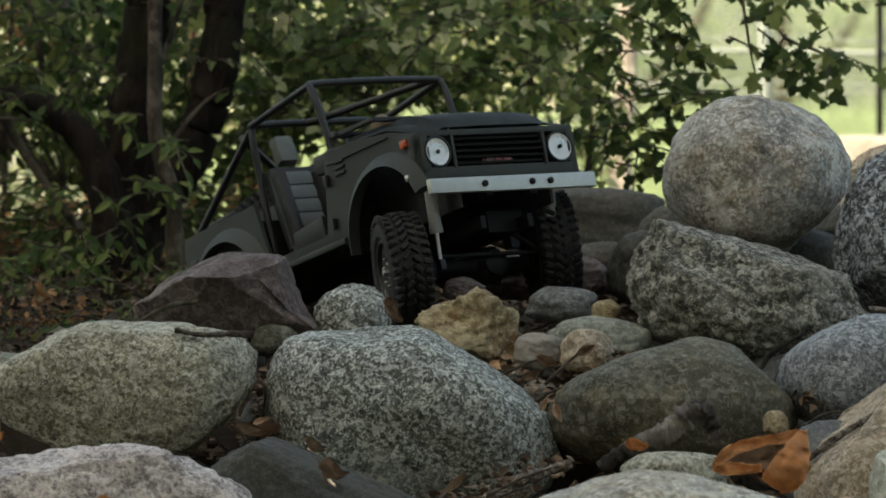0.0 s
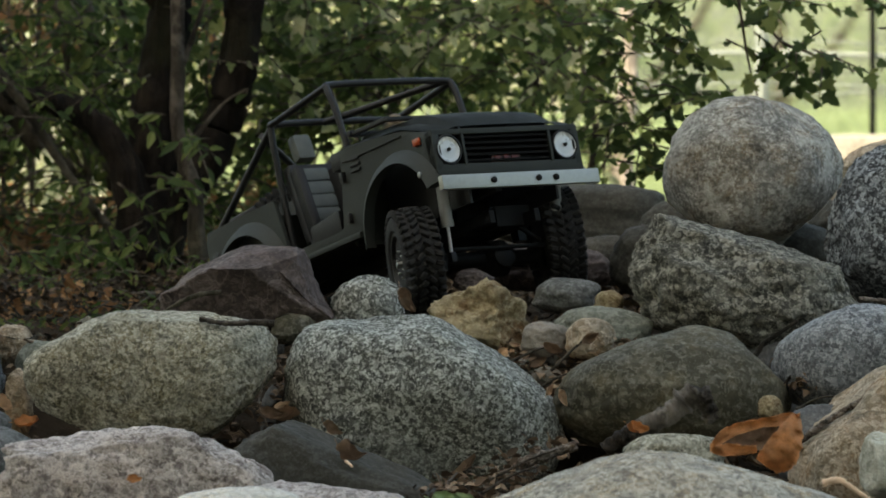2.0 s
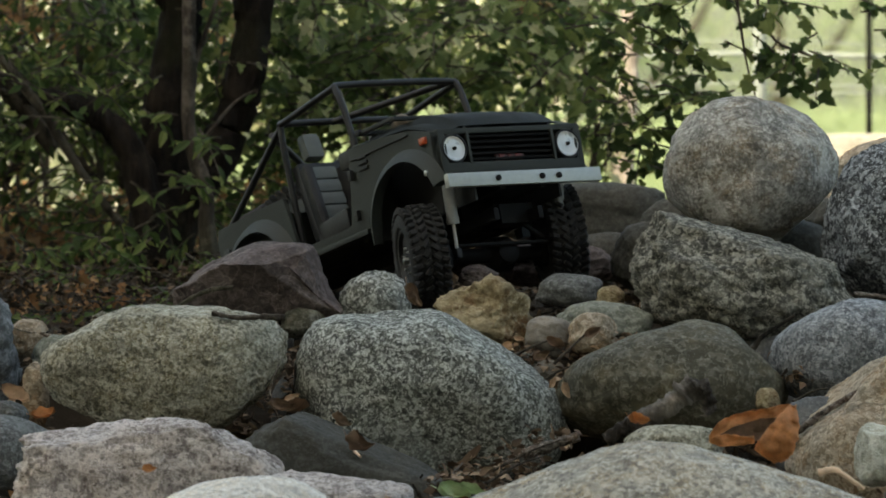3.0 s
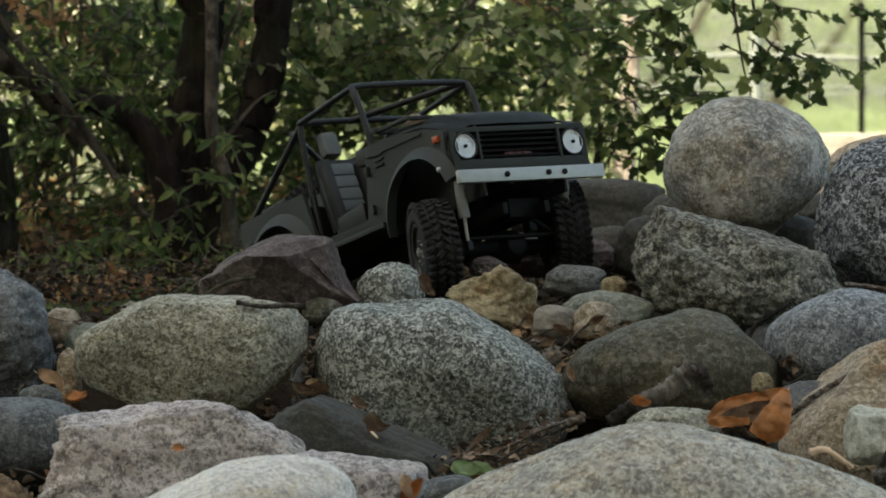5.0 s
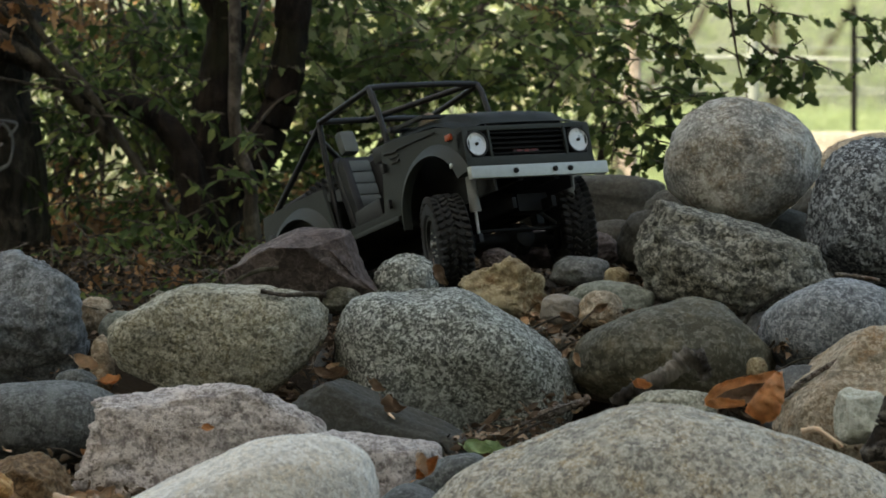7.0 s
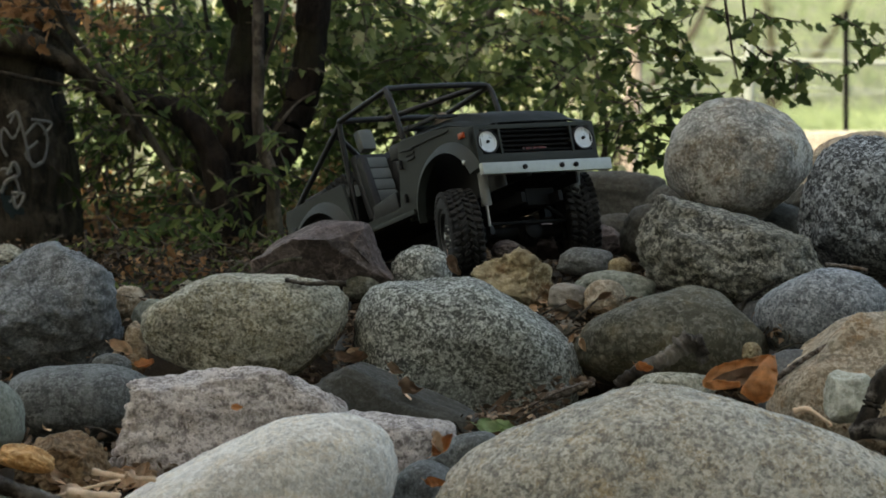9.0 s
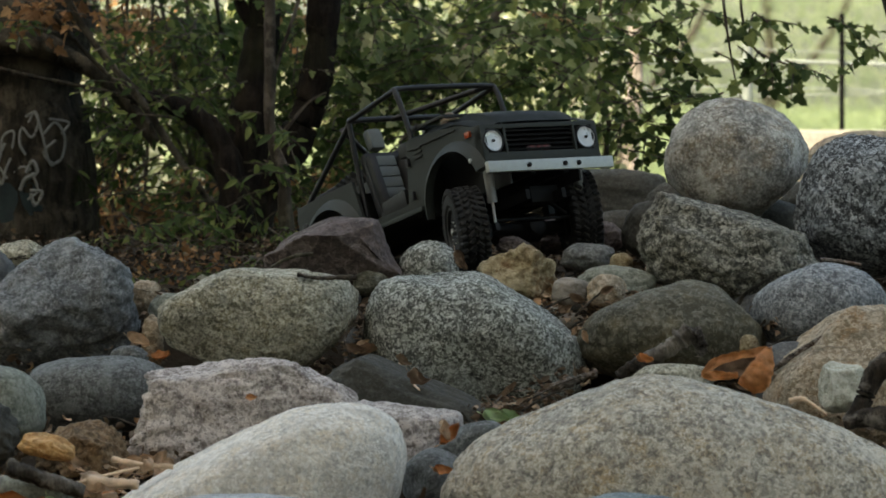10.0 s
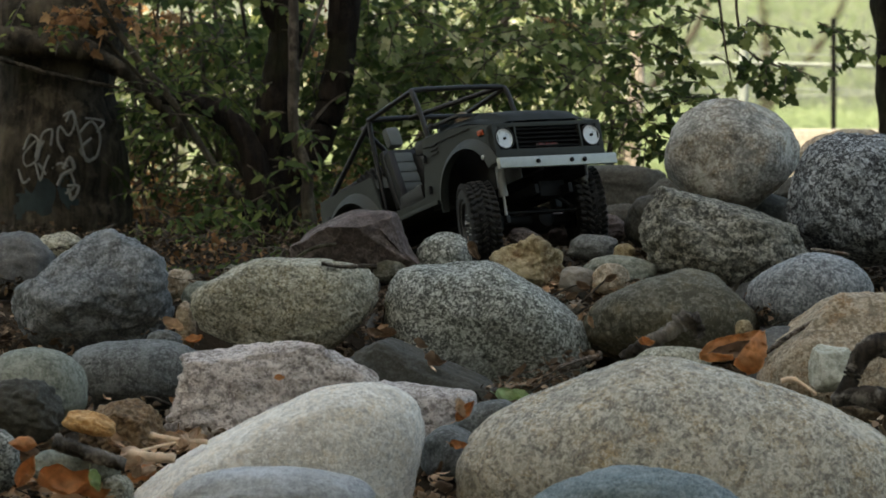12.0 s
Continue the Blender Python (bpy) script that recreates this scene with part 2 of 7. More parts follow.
SOIL = earth("forest_soil")
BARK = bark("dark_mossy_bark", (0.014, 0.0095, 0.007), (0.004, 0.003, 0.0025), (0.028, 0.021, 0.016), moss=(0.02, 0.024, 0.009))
BARK_OAK = bark("grey_brown_furrowed_bark", (0.046, 0.039, 0.029), (0.011, 0.009, 0.007), (0.1, 0.087, 0.065), moss=(0.035, 0.04, 0.016))
BARK_GREY = bark("grey_bark", (0.075, 0.062, 0.05), (0.025, 0.02, 0.016), (0.15, 0.13, 0.11), mossy=0.2)
BARK_PALE = bark("pale_sunlit_bark", (0.4, 0.345, 0.315), (0.2, 0.17, 0.15), (0.55, 0.49, 0.46), mossy=0.05)
WOOD = bark("weathered_dark_wood", (0.062, 0.05, 0.04), (0.014, 0.011, 0.009), (0.28, 0.25, 0.22), mossy=0.0)
DRIFT = stone("weathered_driftwood", (0.06, 0.05, 0.042), (0.008, 0.01, 0.009), (0.36, 0.33, 0.3), 160, 0.45, (0.14, 0.08, 0.05), 0.5, relief=1.2, mottle=0.4)
LEAF = leafy("green_leaf", (0.026, 0.045, 0.014), (0.062, 0.096, 0.028), (0.165, 0.185, 0.058), 0.45)
# lighter copy of the green leaf, sunshine put into its colour
LEAF_SUN = leafy("leaf_sun_tone", (0.09, 0.118, 0.042), (0.16, 0.205, 0.085), (0.36, 0.36, 0.22), 0.5)
# darker copy of the dry litter, the wood's shade put into its colour
LITTER_SHADE = leafy("litter_shade_tone", (0.016, 0.012, 0.008), (0.038, 0.027, 0.018), (0.12, 0.078, 0.045), 0.1, 0.85)
STRAW_LITTER = leafy("straw_leaf_litter", (0.5, 0.27, 0.13), (0.68, 0.45, 0.29), (0.82, 0.64, 0.47), 0.15, 0.8)
# whitish leaves: the bright gaps behind the wood are put into this colour
LEAF_GAP_LIT = leafy("leaf_gap_light_tone", (0.34, 0.37, 0.24), (0.5, 0.52, 0.38), (0.75, 0.71, 0.62), 0.5)
# bush leaves paled, so that strong sunlight is already in their colour
BUSH_LEAF = leafy("bush_leaf_lit_tone", (0.28, 0.35, 0.19), (0.35, 0.41, 0.25), (0.45, 0.49, 0.35), 0.5)
LEAF_RUST = leafy("autumn_leaf", (0.14, 0.07, 0.03), (0.24, 0.125, 0.055), (0.36, 0.22, 0.11), 0.4)
LITTER = leafy("dry_leaf_litter", (0.065, 0.045, 0.03), (0.15, 0.1, 0.065), (0.33, 0.24, 0.165), 0.1, 0.8)
LITTER_O = leafy("orange_dry_leaf", (0.2, 0.09, 0.035), (0.28, 0.14, 0.06), (0.4, 0.23, 0.11), 0.15, 0.7)


# ---- mesh helpers ----
def mesh_of(bm, name, mat, smooth=True, autosmooth=None):
    me = bpy.data.meshes.new(name)
    bm.normal_update()
    bm.to_mesh(me)
    bm.free()
    me.materials.append(mat)
    if smooth:
        for p in me.polygons:
            p.use_smooth = True
        if autosmooth:
            me.set_sharp_from_angle(angle=radians(autosmooth))
    return me


def thing(name, bm, mat, label, category, m=None, group="", kind="", smooth=True, autosmooth=None):
    ob = new(name, mesh_of(bm, name, mat, smooth, autosmooth))
    if m is not None:
        ob.matrix_world = m
    return tagged(ob, label, category, group, kind)


def part(name, bm, mat, parent, label="", m=None, smooth=True, autosmooth=40):
    ob = new(name, mesh_of(bm, name, mat, smooth, autosmooth))
    ob.parent = parent
    if m is not None:
        ob.matrix_local = m
    return tagged(ob, label) if label else ob


def raw(name, verts, faces, mat, smooth=False):
    me = bpy.data.meshes.new(name)
    me.from_pydata(verts, [], faces)
    me.materials.append(mat)
    if smooth:
        me.polygons.foreach_set("use_smooth", [True] * len(me.polygons))
    return me


def tube(bm, pts, radii, sides=10, close=True, wobble=0.0, rng=None):
    """A round bar along pts, with its own radius at each point."""
    pts = [Vector(p) for p in pts]
    if not isinstance(radii, (list, tuple)):
        radii = [radii] * len(pts)
    rings, ref = [], Vector((0.31, 0.17, 0.93))
    for i, p in enumerate(pts):
        d = (pts[min(i + 1, len(pts) - 1)] - pts[max(i - 1, 0)]).normalized()
        u = d.cross(ref).normalized() if abs(d.dot(ref)) < 0.98 else d.cross(Vector((1, 0, 0))).normalized()
        v = d.cross(u)
        ring = []
        for k in range(sides):
            a = 2 * math.pi * k / sides
            r = radii[i] * (1 + (rng.uniform(-wobble, wobble) if rng else 0))
            ring.append(bm.verts.new(p + (u * math.cos(a) + v * math.sin(a)) * r))
        rings.append(ring)
    for a, b in zip(rings, rings[1:]):
        for k in range(sides):
            bm.faces.new((a[k], a[(k + 1) % sides], b[(k + 1) % sides], b[k]))
    if close:
        bm.faces.new(rings[0][::-1])
        bm.faces.new(rings[-1])
    return bm


def spline(pts, n):
    """Points along a smooth curve through pts."""
    pts = [Vector(p) for p in pts]
    q = [pts[0] * 2 - pts[1]] + pts + [pts[-1] * 2 - pts[-2]]
    out = []
    for i in range(1, len(q) - 2):
        for k in range(n):
            t = k / n
            a, b, c, d = q[i - 1], q[i], q[i + 1], q[i + 2]
            out.append(0.5 * (2 * b + (c - a) * t + (2 * a - 5 * b + 4 * c - d) * t * t + (3 * b - a - 3 * c + d) * t ** 3))
    return out + [pts[-1]]


# ---- ground: a cobble bank that rises to the wood's floor and runs on to the horizon ----
MOUNDS = ((0.131, -0.06, 0.070, 0.09, 0.086), (-0.376, -0.02, 0.050, 0.07, 0.060), (0.270, -0.48, 0.110, 0.10, 0.050), (0.063, -0.47, 0.127, 0.10, 0.015))


def bank(x, y):
    """Height of the ground: the slope, and heaps of debris in the gaps of the pile."""
    return slope(y) + sum(h * math.exp(-((x - cx) / wx) ** 2 - ((y - cy) / wy) ** 2) for cx, cy, wx, wy, h in MOUNDS)


def slope(y):
    stops = [(-14.0, 0.0), (-3.0, 0.02), (-1.6, 0.07), (-1.05, 0.114), (-0.85, 0.164), (-0.68, 0.233), (-0.5, 0.261), (-0.35, 0.285), (-0.1, 0.341), (0.1, 0.408), (0.3, 0.447), (0.6, 0.465), (1.0, 0.475), (3.0, 0.496), (9.0, 0.519)]
    if y <= stops[0][0]:
        return 0.0
    for (a, za), (b, zb) in zip(stops, stops[1:]):
        if y <= b:
            t = (y - a) / (b - a)
            return za + (zb - za) * t
    return 0.519


def make_ground():
    xs = [-900, -300, -100, -40, -15, -7, -4, -2.5] + [-1.6 + 0.04 * i for i in range(81)] + [2.2, 3, 5, 8, 15, 40, 100, 300, 900]
    ys = [-900, -300, -100, -30, -12, -8, -6, -4, -3, -2.2] + [-1.6 + 0.04 * i for i in range(71)] + [1.4, 1.7, 2, 2.5, 3, 4, 5, 6, 8, 10, 14, 20, 30, 60, 120, 300, 1200]
    verts = []
    for y in ys:
        for x in xs:
            near = max(0.0, 1 - max(abs(x) - 1.6, abs(y) - 1.5, 0) / 4)
            h = noise.fractal(Vector((x * 2.2, y * 2.2, 3.1)), 0.9, 2.0, 4) * 0.02 + noise.noise(Vector((x * 14, y * 14, 0))) * 0.008
            verts.append((x, y, bank(x, y) + h * near))
    nx = len(xs)
    faces = [(j * nx + i, j * nx + i + 1, (j + 1) * nx + i + 1, (j + 1) * nx + i) for j in range(len(ys) - 1) for i in range(nx - 1)]
    ob = new("ground", raw("ground", verts, faces, SOIL, True))
    tagged(ob, "brown leaf-strewn soil bank running into a sunlit lawn", "ground", kind="structure")


make_ground()


# ---- stones ----
def rock(name, label, mat, at, size, seed, angular=0.0, rough=0.06, lean=(0, 0, 0), flat=0.0, cuts=7, square=2.3, group="", skew=0.0, fine=5, facets=(), lumpy=1.0, worn=4, lobes=(), flare=0.3):
    """One stone. size: half its width, depth and height; angular: how far broken faces cut into it; square: 2 is an egg, more is boxier; lobes: directions in which it swells or sinks, how far, how sharply; flare: how far the foot spreads."""
    rng = random.Random(seed)
    bm = bmesh.new()
    bmesh.ops.create_icosphere(bm, subdivisions=fine, radius=1.0)
    sh = Vector((rng.uniform(-50, 50), rng.uniform(-50, 50), rng.uniform(-50, 50)))
    planes = []
    for _ in range(cuts):
        n = Vector((rng.gauss(0, 1), rng.gauss(0, 1), rng.gauss(0, 0.8))).normalized()
        planes.append((n, rng.uniform(0.62, 0.95) - 0.14 * max(0.0, angular - 0.5)))
    broken = [(Vector(f[:3]).normalized(), f[3]) for f in facets]
    for v in bm.verts:
        d = v.co.normalized()
        r = (abs(d.x) ** square + abs(d.y) ** square + abs(d.z) ** square) ** (-1 / square)
        p = d * r
        for n, lim in planes:
            over = p.dot(n) - (lim + (1 - angular) * 0.45)
            if over > 0:
                p -= n * over * (0.5 + 0.5 * angular)
        for n, lim in broken:
            over = p.dot(n) - lim - 0.05 * noise.noise(d * 2.0 + sh)
            if over > 0:
                p -= n * over * (0.8 + 0.18 * angular)
        if p.z < 0:
            wide = 1 + flare * p.z * p.z / (0.35 + p.z * p.z)
            p.x, p.y = p.x * wide, p.y * wide
        low = (noise.noise(d * 1.1 + sh) * 0.16 + noise.noise(d * 2.3 + sh) * 0.07) * (1 - 0.6 * angular) * lumpy
        p *= 1 + low
        for *n, much, sharp in lobes:
            p *= 1 + much * max(0.0, d.dot(Vector(n).normalized())) ** sharp
        if flat and p.z > 1 - flat:
            p.z = 1 - flat + (p.z - 1 + flat) * 0.25
        p.x += skew * p.z
        v.co = p
    for _ in range(worn * (3 if fine > 5 else 1)):
        bmesh.ops.smooth_vert(bm, verts=bm.verts, factor=0.5, use_axis_x=True, use_axis_y=True, use_axis_z=True)
    for v in bm.verts:
        d = v.co.normalized()
        v.co *= 1 + noise.fractal(v.co * 5.0 + sh, 0.8, 2.1, 5) * rough * (0.5 + angular) + noise.noise(v.co * 13.0 + sh) * rough * 0.15
    # scale to the wanted half sizes
    for ax in range(3):
        lo, hi_ = min(v.co[ax] for v in bm.verts), max(v.co[ax] for v in bm.verts)
        for v in bm.verts:
            v.co[ax] = ((v.co[ax] - lo) / (hi_ - lo) * 2 - 1) * size[ax]
    turn = Euler([radians(a) for a in lean]).to_matrix().to_4x4()
    bmesh.ops.transform(bm, matrix=turn, verts=bm.verts)
    return thing(name, bm, mat, label, "rock", pose(*at), group=group, autosmooth=None)


rock("boulder", "rounded grey-brown granite boulder resting on smaller rocks", ROUND_G, (0.342, 0.22, 0.610), (0.0919, 0.0909, 0.0802), 11, square=2.12, rough=0.055, lumpy=.8, facets=((-1,-.2,.1,.9),(.75,0,-.66,.82),(-.6,0,-.8,.86),(.6,-.2,.77,.93)), worn=6, group="boulders of the pile", flare=0.1)
rock("boulder", "dark lichen-mottled gneiss boulder with a ridged top", MOTTLE_G, (0.330, -0.02, 0.497), (0.1193, 0.0942, 0.0772), 12, angular=0.25, rough=0.09, lumpy=.7, cuts=5, skew=-.3, facets=((.36,-.1,.93,.58),(-.8,0,.6,.85),(0,-.8,.6,.85)), worn=1, lobes=((-.45,0,.9,.1,8),), group="boulders of the pile", fine=6)
rock("boulder", "black and grey coarse gneiss boulder", BLACK_G, (0.515, 0.12, 0.553), (0.1057, 0.0889, 0.0918), 13, angular=0.25, rough=0.05, group="boulders of the pile", fine=6, flare=0.1)
rock("flat_rock", "tan sandstone slab with a rusty face", TAN_G, (0.505, 0.50, 0.612), (0.0695, 0.0476, 0.0352), 14, angular=0.5, lean=(0,-12,0), worn=1, group="flat rocks of the pile")
rock("long_rock", "long grey-brown rounded rock lying behind the truck", SHALE_G, (0.177, 0.52, 0.564), (0.0922, 0.0399, 0.0342), 15, square=3.4, angular=0.2, rough=.05)
rock("flat_rock", "dark brown flat stone under the truck", PURPLE_G, (0.117, 0.30, 0.514), (0.0873, 0.0378, 0.0252), 16, angular=0.4, group="flat rocks of the pile")
rock("rock", "dark grey rock wedged behind the mottled boulder", SHALE_G, (0.236, 0.20, 0.523), (0.0402, 0.0372, 0.0372), 17, angular=0.2, group="rocks of the pile")
rock("boulder", "smooth blue-grey granite boulder", BLUE_G, (0.429, -0.20, 0.436), (0.0848, 0.0716, 0.0542), 18, square=2.15, rough=0.04, cuts=0, lumpy=.6, facets=((-.6,0,.8,.84),), worn=8, group="boulders of the pile", flare=0.1)
rock("boulder", "tan sandstone boulder with rust stains", TAN_G, (0.462, -0.400, 0.354), (0.1121, 0.0850, 0.0888), 19, angular=0.5, rough=0.035, facets=((-.72,-.1,.69,.66),(0,-.8,.6,.84),(-.3,0,.95,.9)), worn=4, group="boulders of the pile", fine=6, flare=0.1, square=3.0)
rock("rock", "tan broken rock on the sandstone boulder", TAN_G, (0.485, -0.37, 0.413), (0.0574, 0.0400, 0.0305), 20, angular=0.5, worn=3, group="rocks of the pile", facets=((-.8,-.2,.5,.8),(0,-.7,.7,.82)))
rock("cobble", "small greenish-white broken cobble beside driftwood", QUARTZ_G, (0.437, -0.620, 0.353), (0.0302, 0.0260, 0.0313), 21, group="cobbles of the pile", angular=0.2, facets=((.1,-.3,.94,.72),(.2,-.95,.2,.7),(-.85,-.4,.1,.74),(.7,-.6,.2,.8)), lean=(0,-8,0), worn=2)
rock("boulder", "smooth olive-brown river boulder", OLIVE_G, (0.249, -0.22, 0.406), (0.1158, 0.0809, 0.0635), 22, square=2.05, rough=0.04, cuts=0, lumpy=.5, facets=((-.55,0,.83,.78),(.85,0,.5,.86)), worn=10, lobes=((.3,0,.95,.07,5),(-.9,0,-.3,.08,4)), group="boulders of the pile", fine=6, flare=0.1)
rock("cobble", "pale grey flat cobble half buried", PALE_G, (0.242, -0.52, 0.355), (0.0499, 0.0308, 0.0223), 23, group="cobbles of the pile")
rock("boulder", "large warm grey granite boulder with a domed top", WARM_G, (0.258, -0.86, 0.219), (0.2902, 0.1434, 0.1557), 24, square=1.8, rough=0.035, lumpy=.4, cuts=0, skew=-.16, facets=((.5,-.1,.86,.82),(-.55,-.1,.83,.78)), worn=20, lobes=((-.1,0,1,.06,8),), group="boulders of the pile", fine=6)
rock("boulder", "smooth teal-grey river boulder", TEAL_G, (0.185, -1.15, 0.202), (0.1336, 0.0604, 0.0523), 25, rough=0.045, group="boulders of the pile", fine=6)
rock("boulder", "pale white-grey granite boulder with a domed top", WHITE_G, (-0.266, -0.84, 0.209), (0.1974, 0.1242, 0.1342), 26, square=2.7, rough=0.03, lumpy=.4, cuts=0, skew=.22, facets=((-.62,-.1,.78,.52),(.1,-.1,.99,.86)), worn=14, lobes=((.6,0,.8,.1,5),), group="boulders of the pile", fine=6)
rock("cobble", "bluish grey granite cobble with fine grain", WASHED_G, (-0.248, -1.10, 0.197), (0.1209, 0.0600, 0.0537), 27, rough=0.045, group="cobbles of the pile", fine=6)
rock("slab", "rough pink granite slab with chipped edges", PINK_G, (-0.255, -0.56, 0.315), (0.1463, 0.0694, 0.0694), 28, angular=0.25, rough=0.08, cuts=5, square=3.2, lumpy=.6, facets=((-.22,-.1,.97,.74),(.62,0,.78,.78),(-1,0,.05,.9),(0,-1,.2,.8)), worn=0, group="slabs of the pile", fine=6)
rock("slab", "rough pink granite block beside the slab", PINK_G, (-0.088, -0.60, 0.282), (0.0891, 0.0644, 0.0547), 29, angular=0.3, rough=0.08, cuts=4, square=3.0, lumpy=.5, facets=((.15,-.1,.98,.72),), worn=0, group="slabs of the pile")
rock("slab", "dark slate stone half hidden between boulders", SHALE_G, (-0.082, -0.42, 0.316), (0.1107, 0.0550, 0.0536), 30, angular=0.3, group="slabs of the pile", fine=6, lean=(0,22,0), square=3.4, cuts=4, rough=0.04, facets=((0,-.2,.98,.6),(0,-.9,.4,.7),(-.9,0,.4,.8)), worn=6)
cam.data.dof.focus_object = rock("boulder", "large salt-and-pepper granite boulder", GREY_G, (0.010, -0.20, 0.383), (0.1360, 0.1073, 0.0961), 31, square=2.6, angular=0.0, rough=0.045, cuts=0, lumpy=0.45, lean=(0,2,0), facets=((.66,-.1,.75,.74),(-.1,0,.99,.82),(-.75,0,-.6,.84),(0,-.9,-.4,.86)), worn=8, lobes=((-.75,0,.55,.1,4),(.95,0,-.4,.1,4)), group="boulders of the pile", fine=6, skew=-0.08, flare=0.05)
rock("boulder", "pale speckled granite boulder", PALE_G, (-0.252, -0.20, 0.416), (0.1225, 0.0830, 0.0669), 32, square=2.9, angular=0.1, rough=0.05, facets=((.14,0,.99,.8),(.85,0,-.5,.84),(-.66,0,.75,.83),(-.5,0,-.86,.93)), worn=10, lobes=((.8,-.2,.6,.08,10),), group="boulders of the pile", fine=6, flare=0.05)
rock("boulder", "blue-grey broken boulder with a flat top", BLUESTONE_G, (-0.507, -0.05, 0.428), (0.1076, 0.0905, 0.0905), 33, angular=0.4, rough=0.06, facets=((-.66,0,.75,.66),(-.2,-.75,.62,.74),(.95,0,.1,.88),(.1,-.75,-.6,.78),(.5,0,.86,.88)), worn=4, lobes=((.45,0,.9,.12,8),), group="boulders of the pile", fine=6, flare=-0.05, lumpy=0.7)
rock("rock", "dark grey rock at the foot of a tree", DARK_G, (-0.623, 0.20, 0.461), (0.0607, 0.0578, 0.0509), 34, angular=0.3, group="rocks of the pile")
rock("boulder", "dark blue-grey river boulder", SLATE_G, (-0.437, -0.36, 0.335), (0.0927, 0.0635, 0.0469), 35, square=2.15, rough=0.035, cuts=0, lumpy=.4, group="boulders of the pile", fine=6, flare=0)
rock("cobble", "greenish grey rounded cobble among fallen leaves", GREEN_G, (-0.560, -0.55, 0.327), (0.0672, 0.0565, 0.0501), 36, square=2.15, rough=0.035, cuts=0, lumpy=.4, group="cobbles of the pile")
rock("rock", "rust-brown broken rock beside a slab", BROWN_G, (-0.445, -0.66, 0.275), (0.0562, 0.0530, 0.0411), 37, angular=0.6, rough=0.12, worn=1, group="rocks of the pile", facets=((-.6,-.3,.7,.7),(.3,-.5,.8,.72),(.8,-.4,.3,.78),(-.2,-.95,.1,.74)), lumpy=0.6)
rock("rock", "dark brown lumpy rock among leaves", SHALE_G, (-0.568, -0.72, 0.302), (0.0545, 0.0513, 0.0425), 38, angular=0.6, rough=0.1, worn=1, group="rocks of the pile")
rock("cobble", "orange-brown smooth stone among leaves", ORANGE_G, (-0.481, -0.78, 0.290), (0.0341, 0.0300, 0.0150), 39, angular=0.4, rough=0.05, worn=2, group="cobbles of the pile", lean=(0,12,0), facets=((-.3,-.5,.8,.75),(.5,-.6,.6,.8)))
rock("cobble", "grey rounded cobble among fallen leaves", GREY_G, (-0.596, -0.85, 0.247), (0.0344, 0.0311, 0.0411), 41, group="cobbles of the pile")
rock("cobble", "grey flat cobble among dry leaves", GREEN_G, (-0.489, -0.98, 0.246), (0.0559, 0.0300, 0.0226), 42, angular=0.15, rough=0.04, worn=3, group="cobbles of the pile")
rock("cobble", "pale cobble at the edge of the wood", PALE_G, (-0.575, 0.45, 0.483), (0.0344, 0.0325, 0.0239), 43, group="cobbles of the pile")
rock("cobble", "pale pinkish cobble behind a boulder", TAN_G, (-0.397, 0.02, 0.441), (0.0233, 0.0220, 0.0233), 44, angular=0.5, group="cobbles of the pile")
rock("cobble", "grey-green cobble behind a boulder", GREEN_G, (-0.366, -0.02, 0.423), (0.0261, 0.0241, 0.0261), 45, group="cobbles of the pile")
rock("cobble", "tan upright stone between two boulders", TAN_G, (-0.383, -0.12, 0.392), (0.0142, 0.0122, 0.0334), 46, angular=0.3, group="cobbles of the pile")
rock("cobble", "small blue-grey cobble on a boulder", SLATE_G, (-0.406, -0.28, 0.373), (0.0248, 0.0237, 0.0186), 47, group="cobbles of the pile")
rock("boulder", "purple-brown angular rock with cracked faces", PURPLE_G, (-0.163, -0.04, 0.494), (0.0864, 0.0623, 0.0492), 48, angular=0.9, rough=0.022, cuts=0, fine=6, lumpy=0.4, facets=((-.1,-.42,.9,.52),(-.62,-.1,.78,.5),(.95,-.15,.25,.72),(-.15,-.86,-.5,.36),(-.5,-.8,-.2,.5),(.5,-.8,.15,.6),(.05,-.1,.99,.62)), worn=0, lobes=((.3,0,.95,.04,6),), group="boulders of the pile")
rock("cobble", "white speckled angular cobble", GREY_G, (-0.045, -0.03, 0.477), (0.0381, 0.0351, 0.0371), 49, angular=0.35, group="cobbles of the pile")
rock("rock", "lumpy ochre sandstone rock", YELLOW_G, (0.063, -0.08, 0.473), (0.0521, 0.0450, 0.0400), 50, angular=0.5, rough=0.11, square=3.0, cuts=6, facets=((.5,0,.86,.85),(-.2,-.9,.3,.8),(.7,-.7,.1,.85),(-.5,0,.86,.8)), worn=1, group="rocks of the pile", lobes=((-.8,-.2,.55,.16,6),(.35,-.3,.9,.24,5),(-.2,-.9,.6,-.16,14),(.6,-.7,-.1,.12,6)))
rock("cobble", "blue-grey oval cobble beside the truck", SLATE_G, (0.151, 0.060, 0.492), (0.0344, 0.0340, 0.0172), 51, rough=0.03, group="cobbles of the pile")
rock("cobble", "pale grey cobble among small stones", PEBBLE_G, (0.128, -0.12, 0.452), (0.0241, 0.0220, 0.0181), 52, angular=0.25, group="cobbles of the pile", facets=((0,-.2,.98,.7),))
rock("cobble", "cream rounded cobble among small stones", TAN_G, (0.172, -0.14, 0.454), (0.0253, 0.0250, 0.0205), 53, angular=0.25, group="cobbles of the pile")
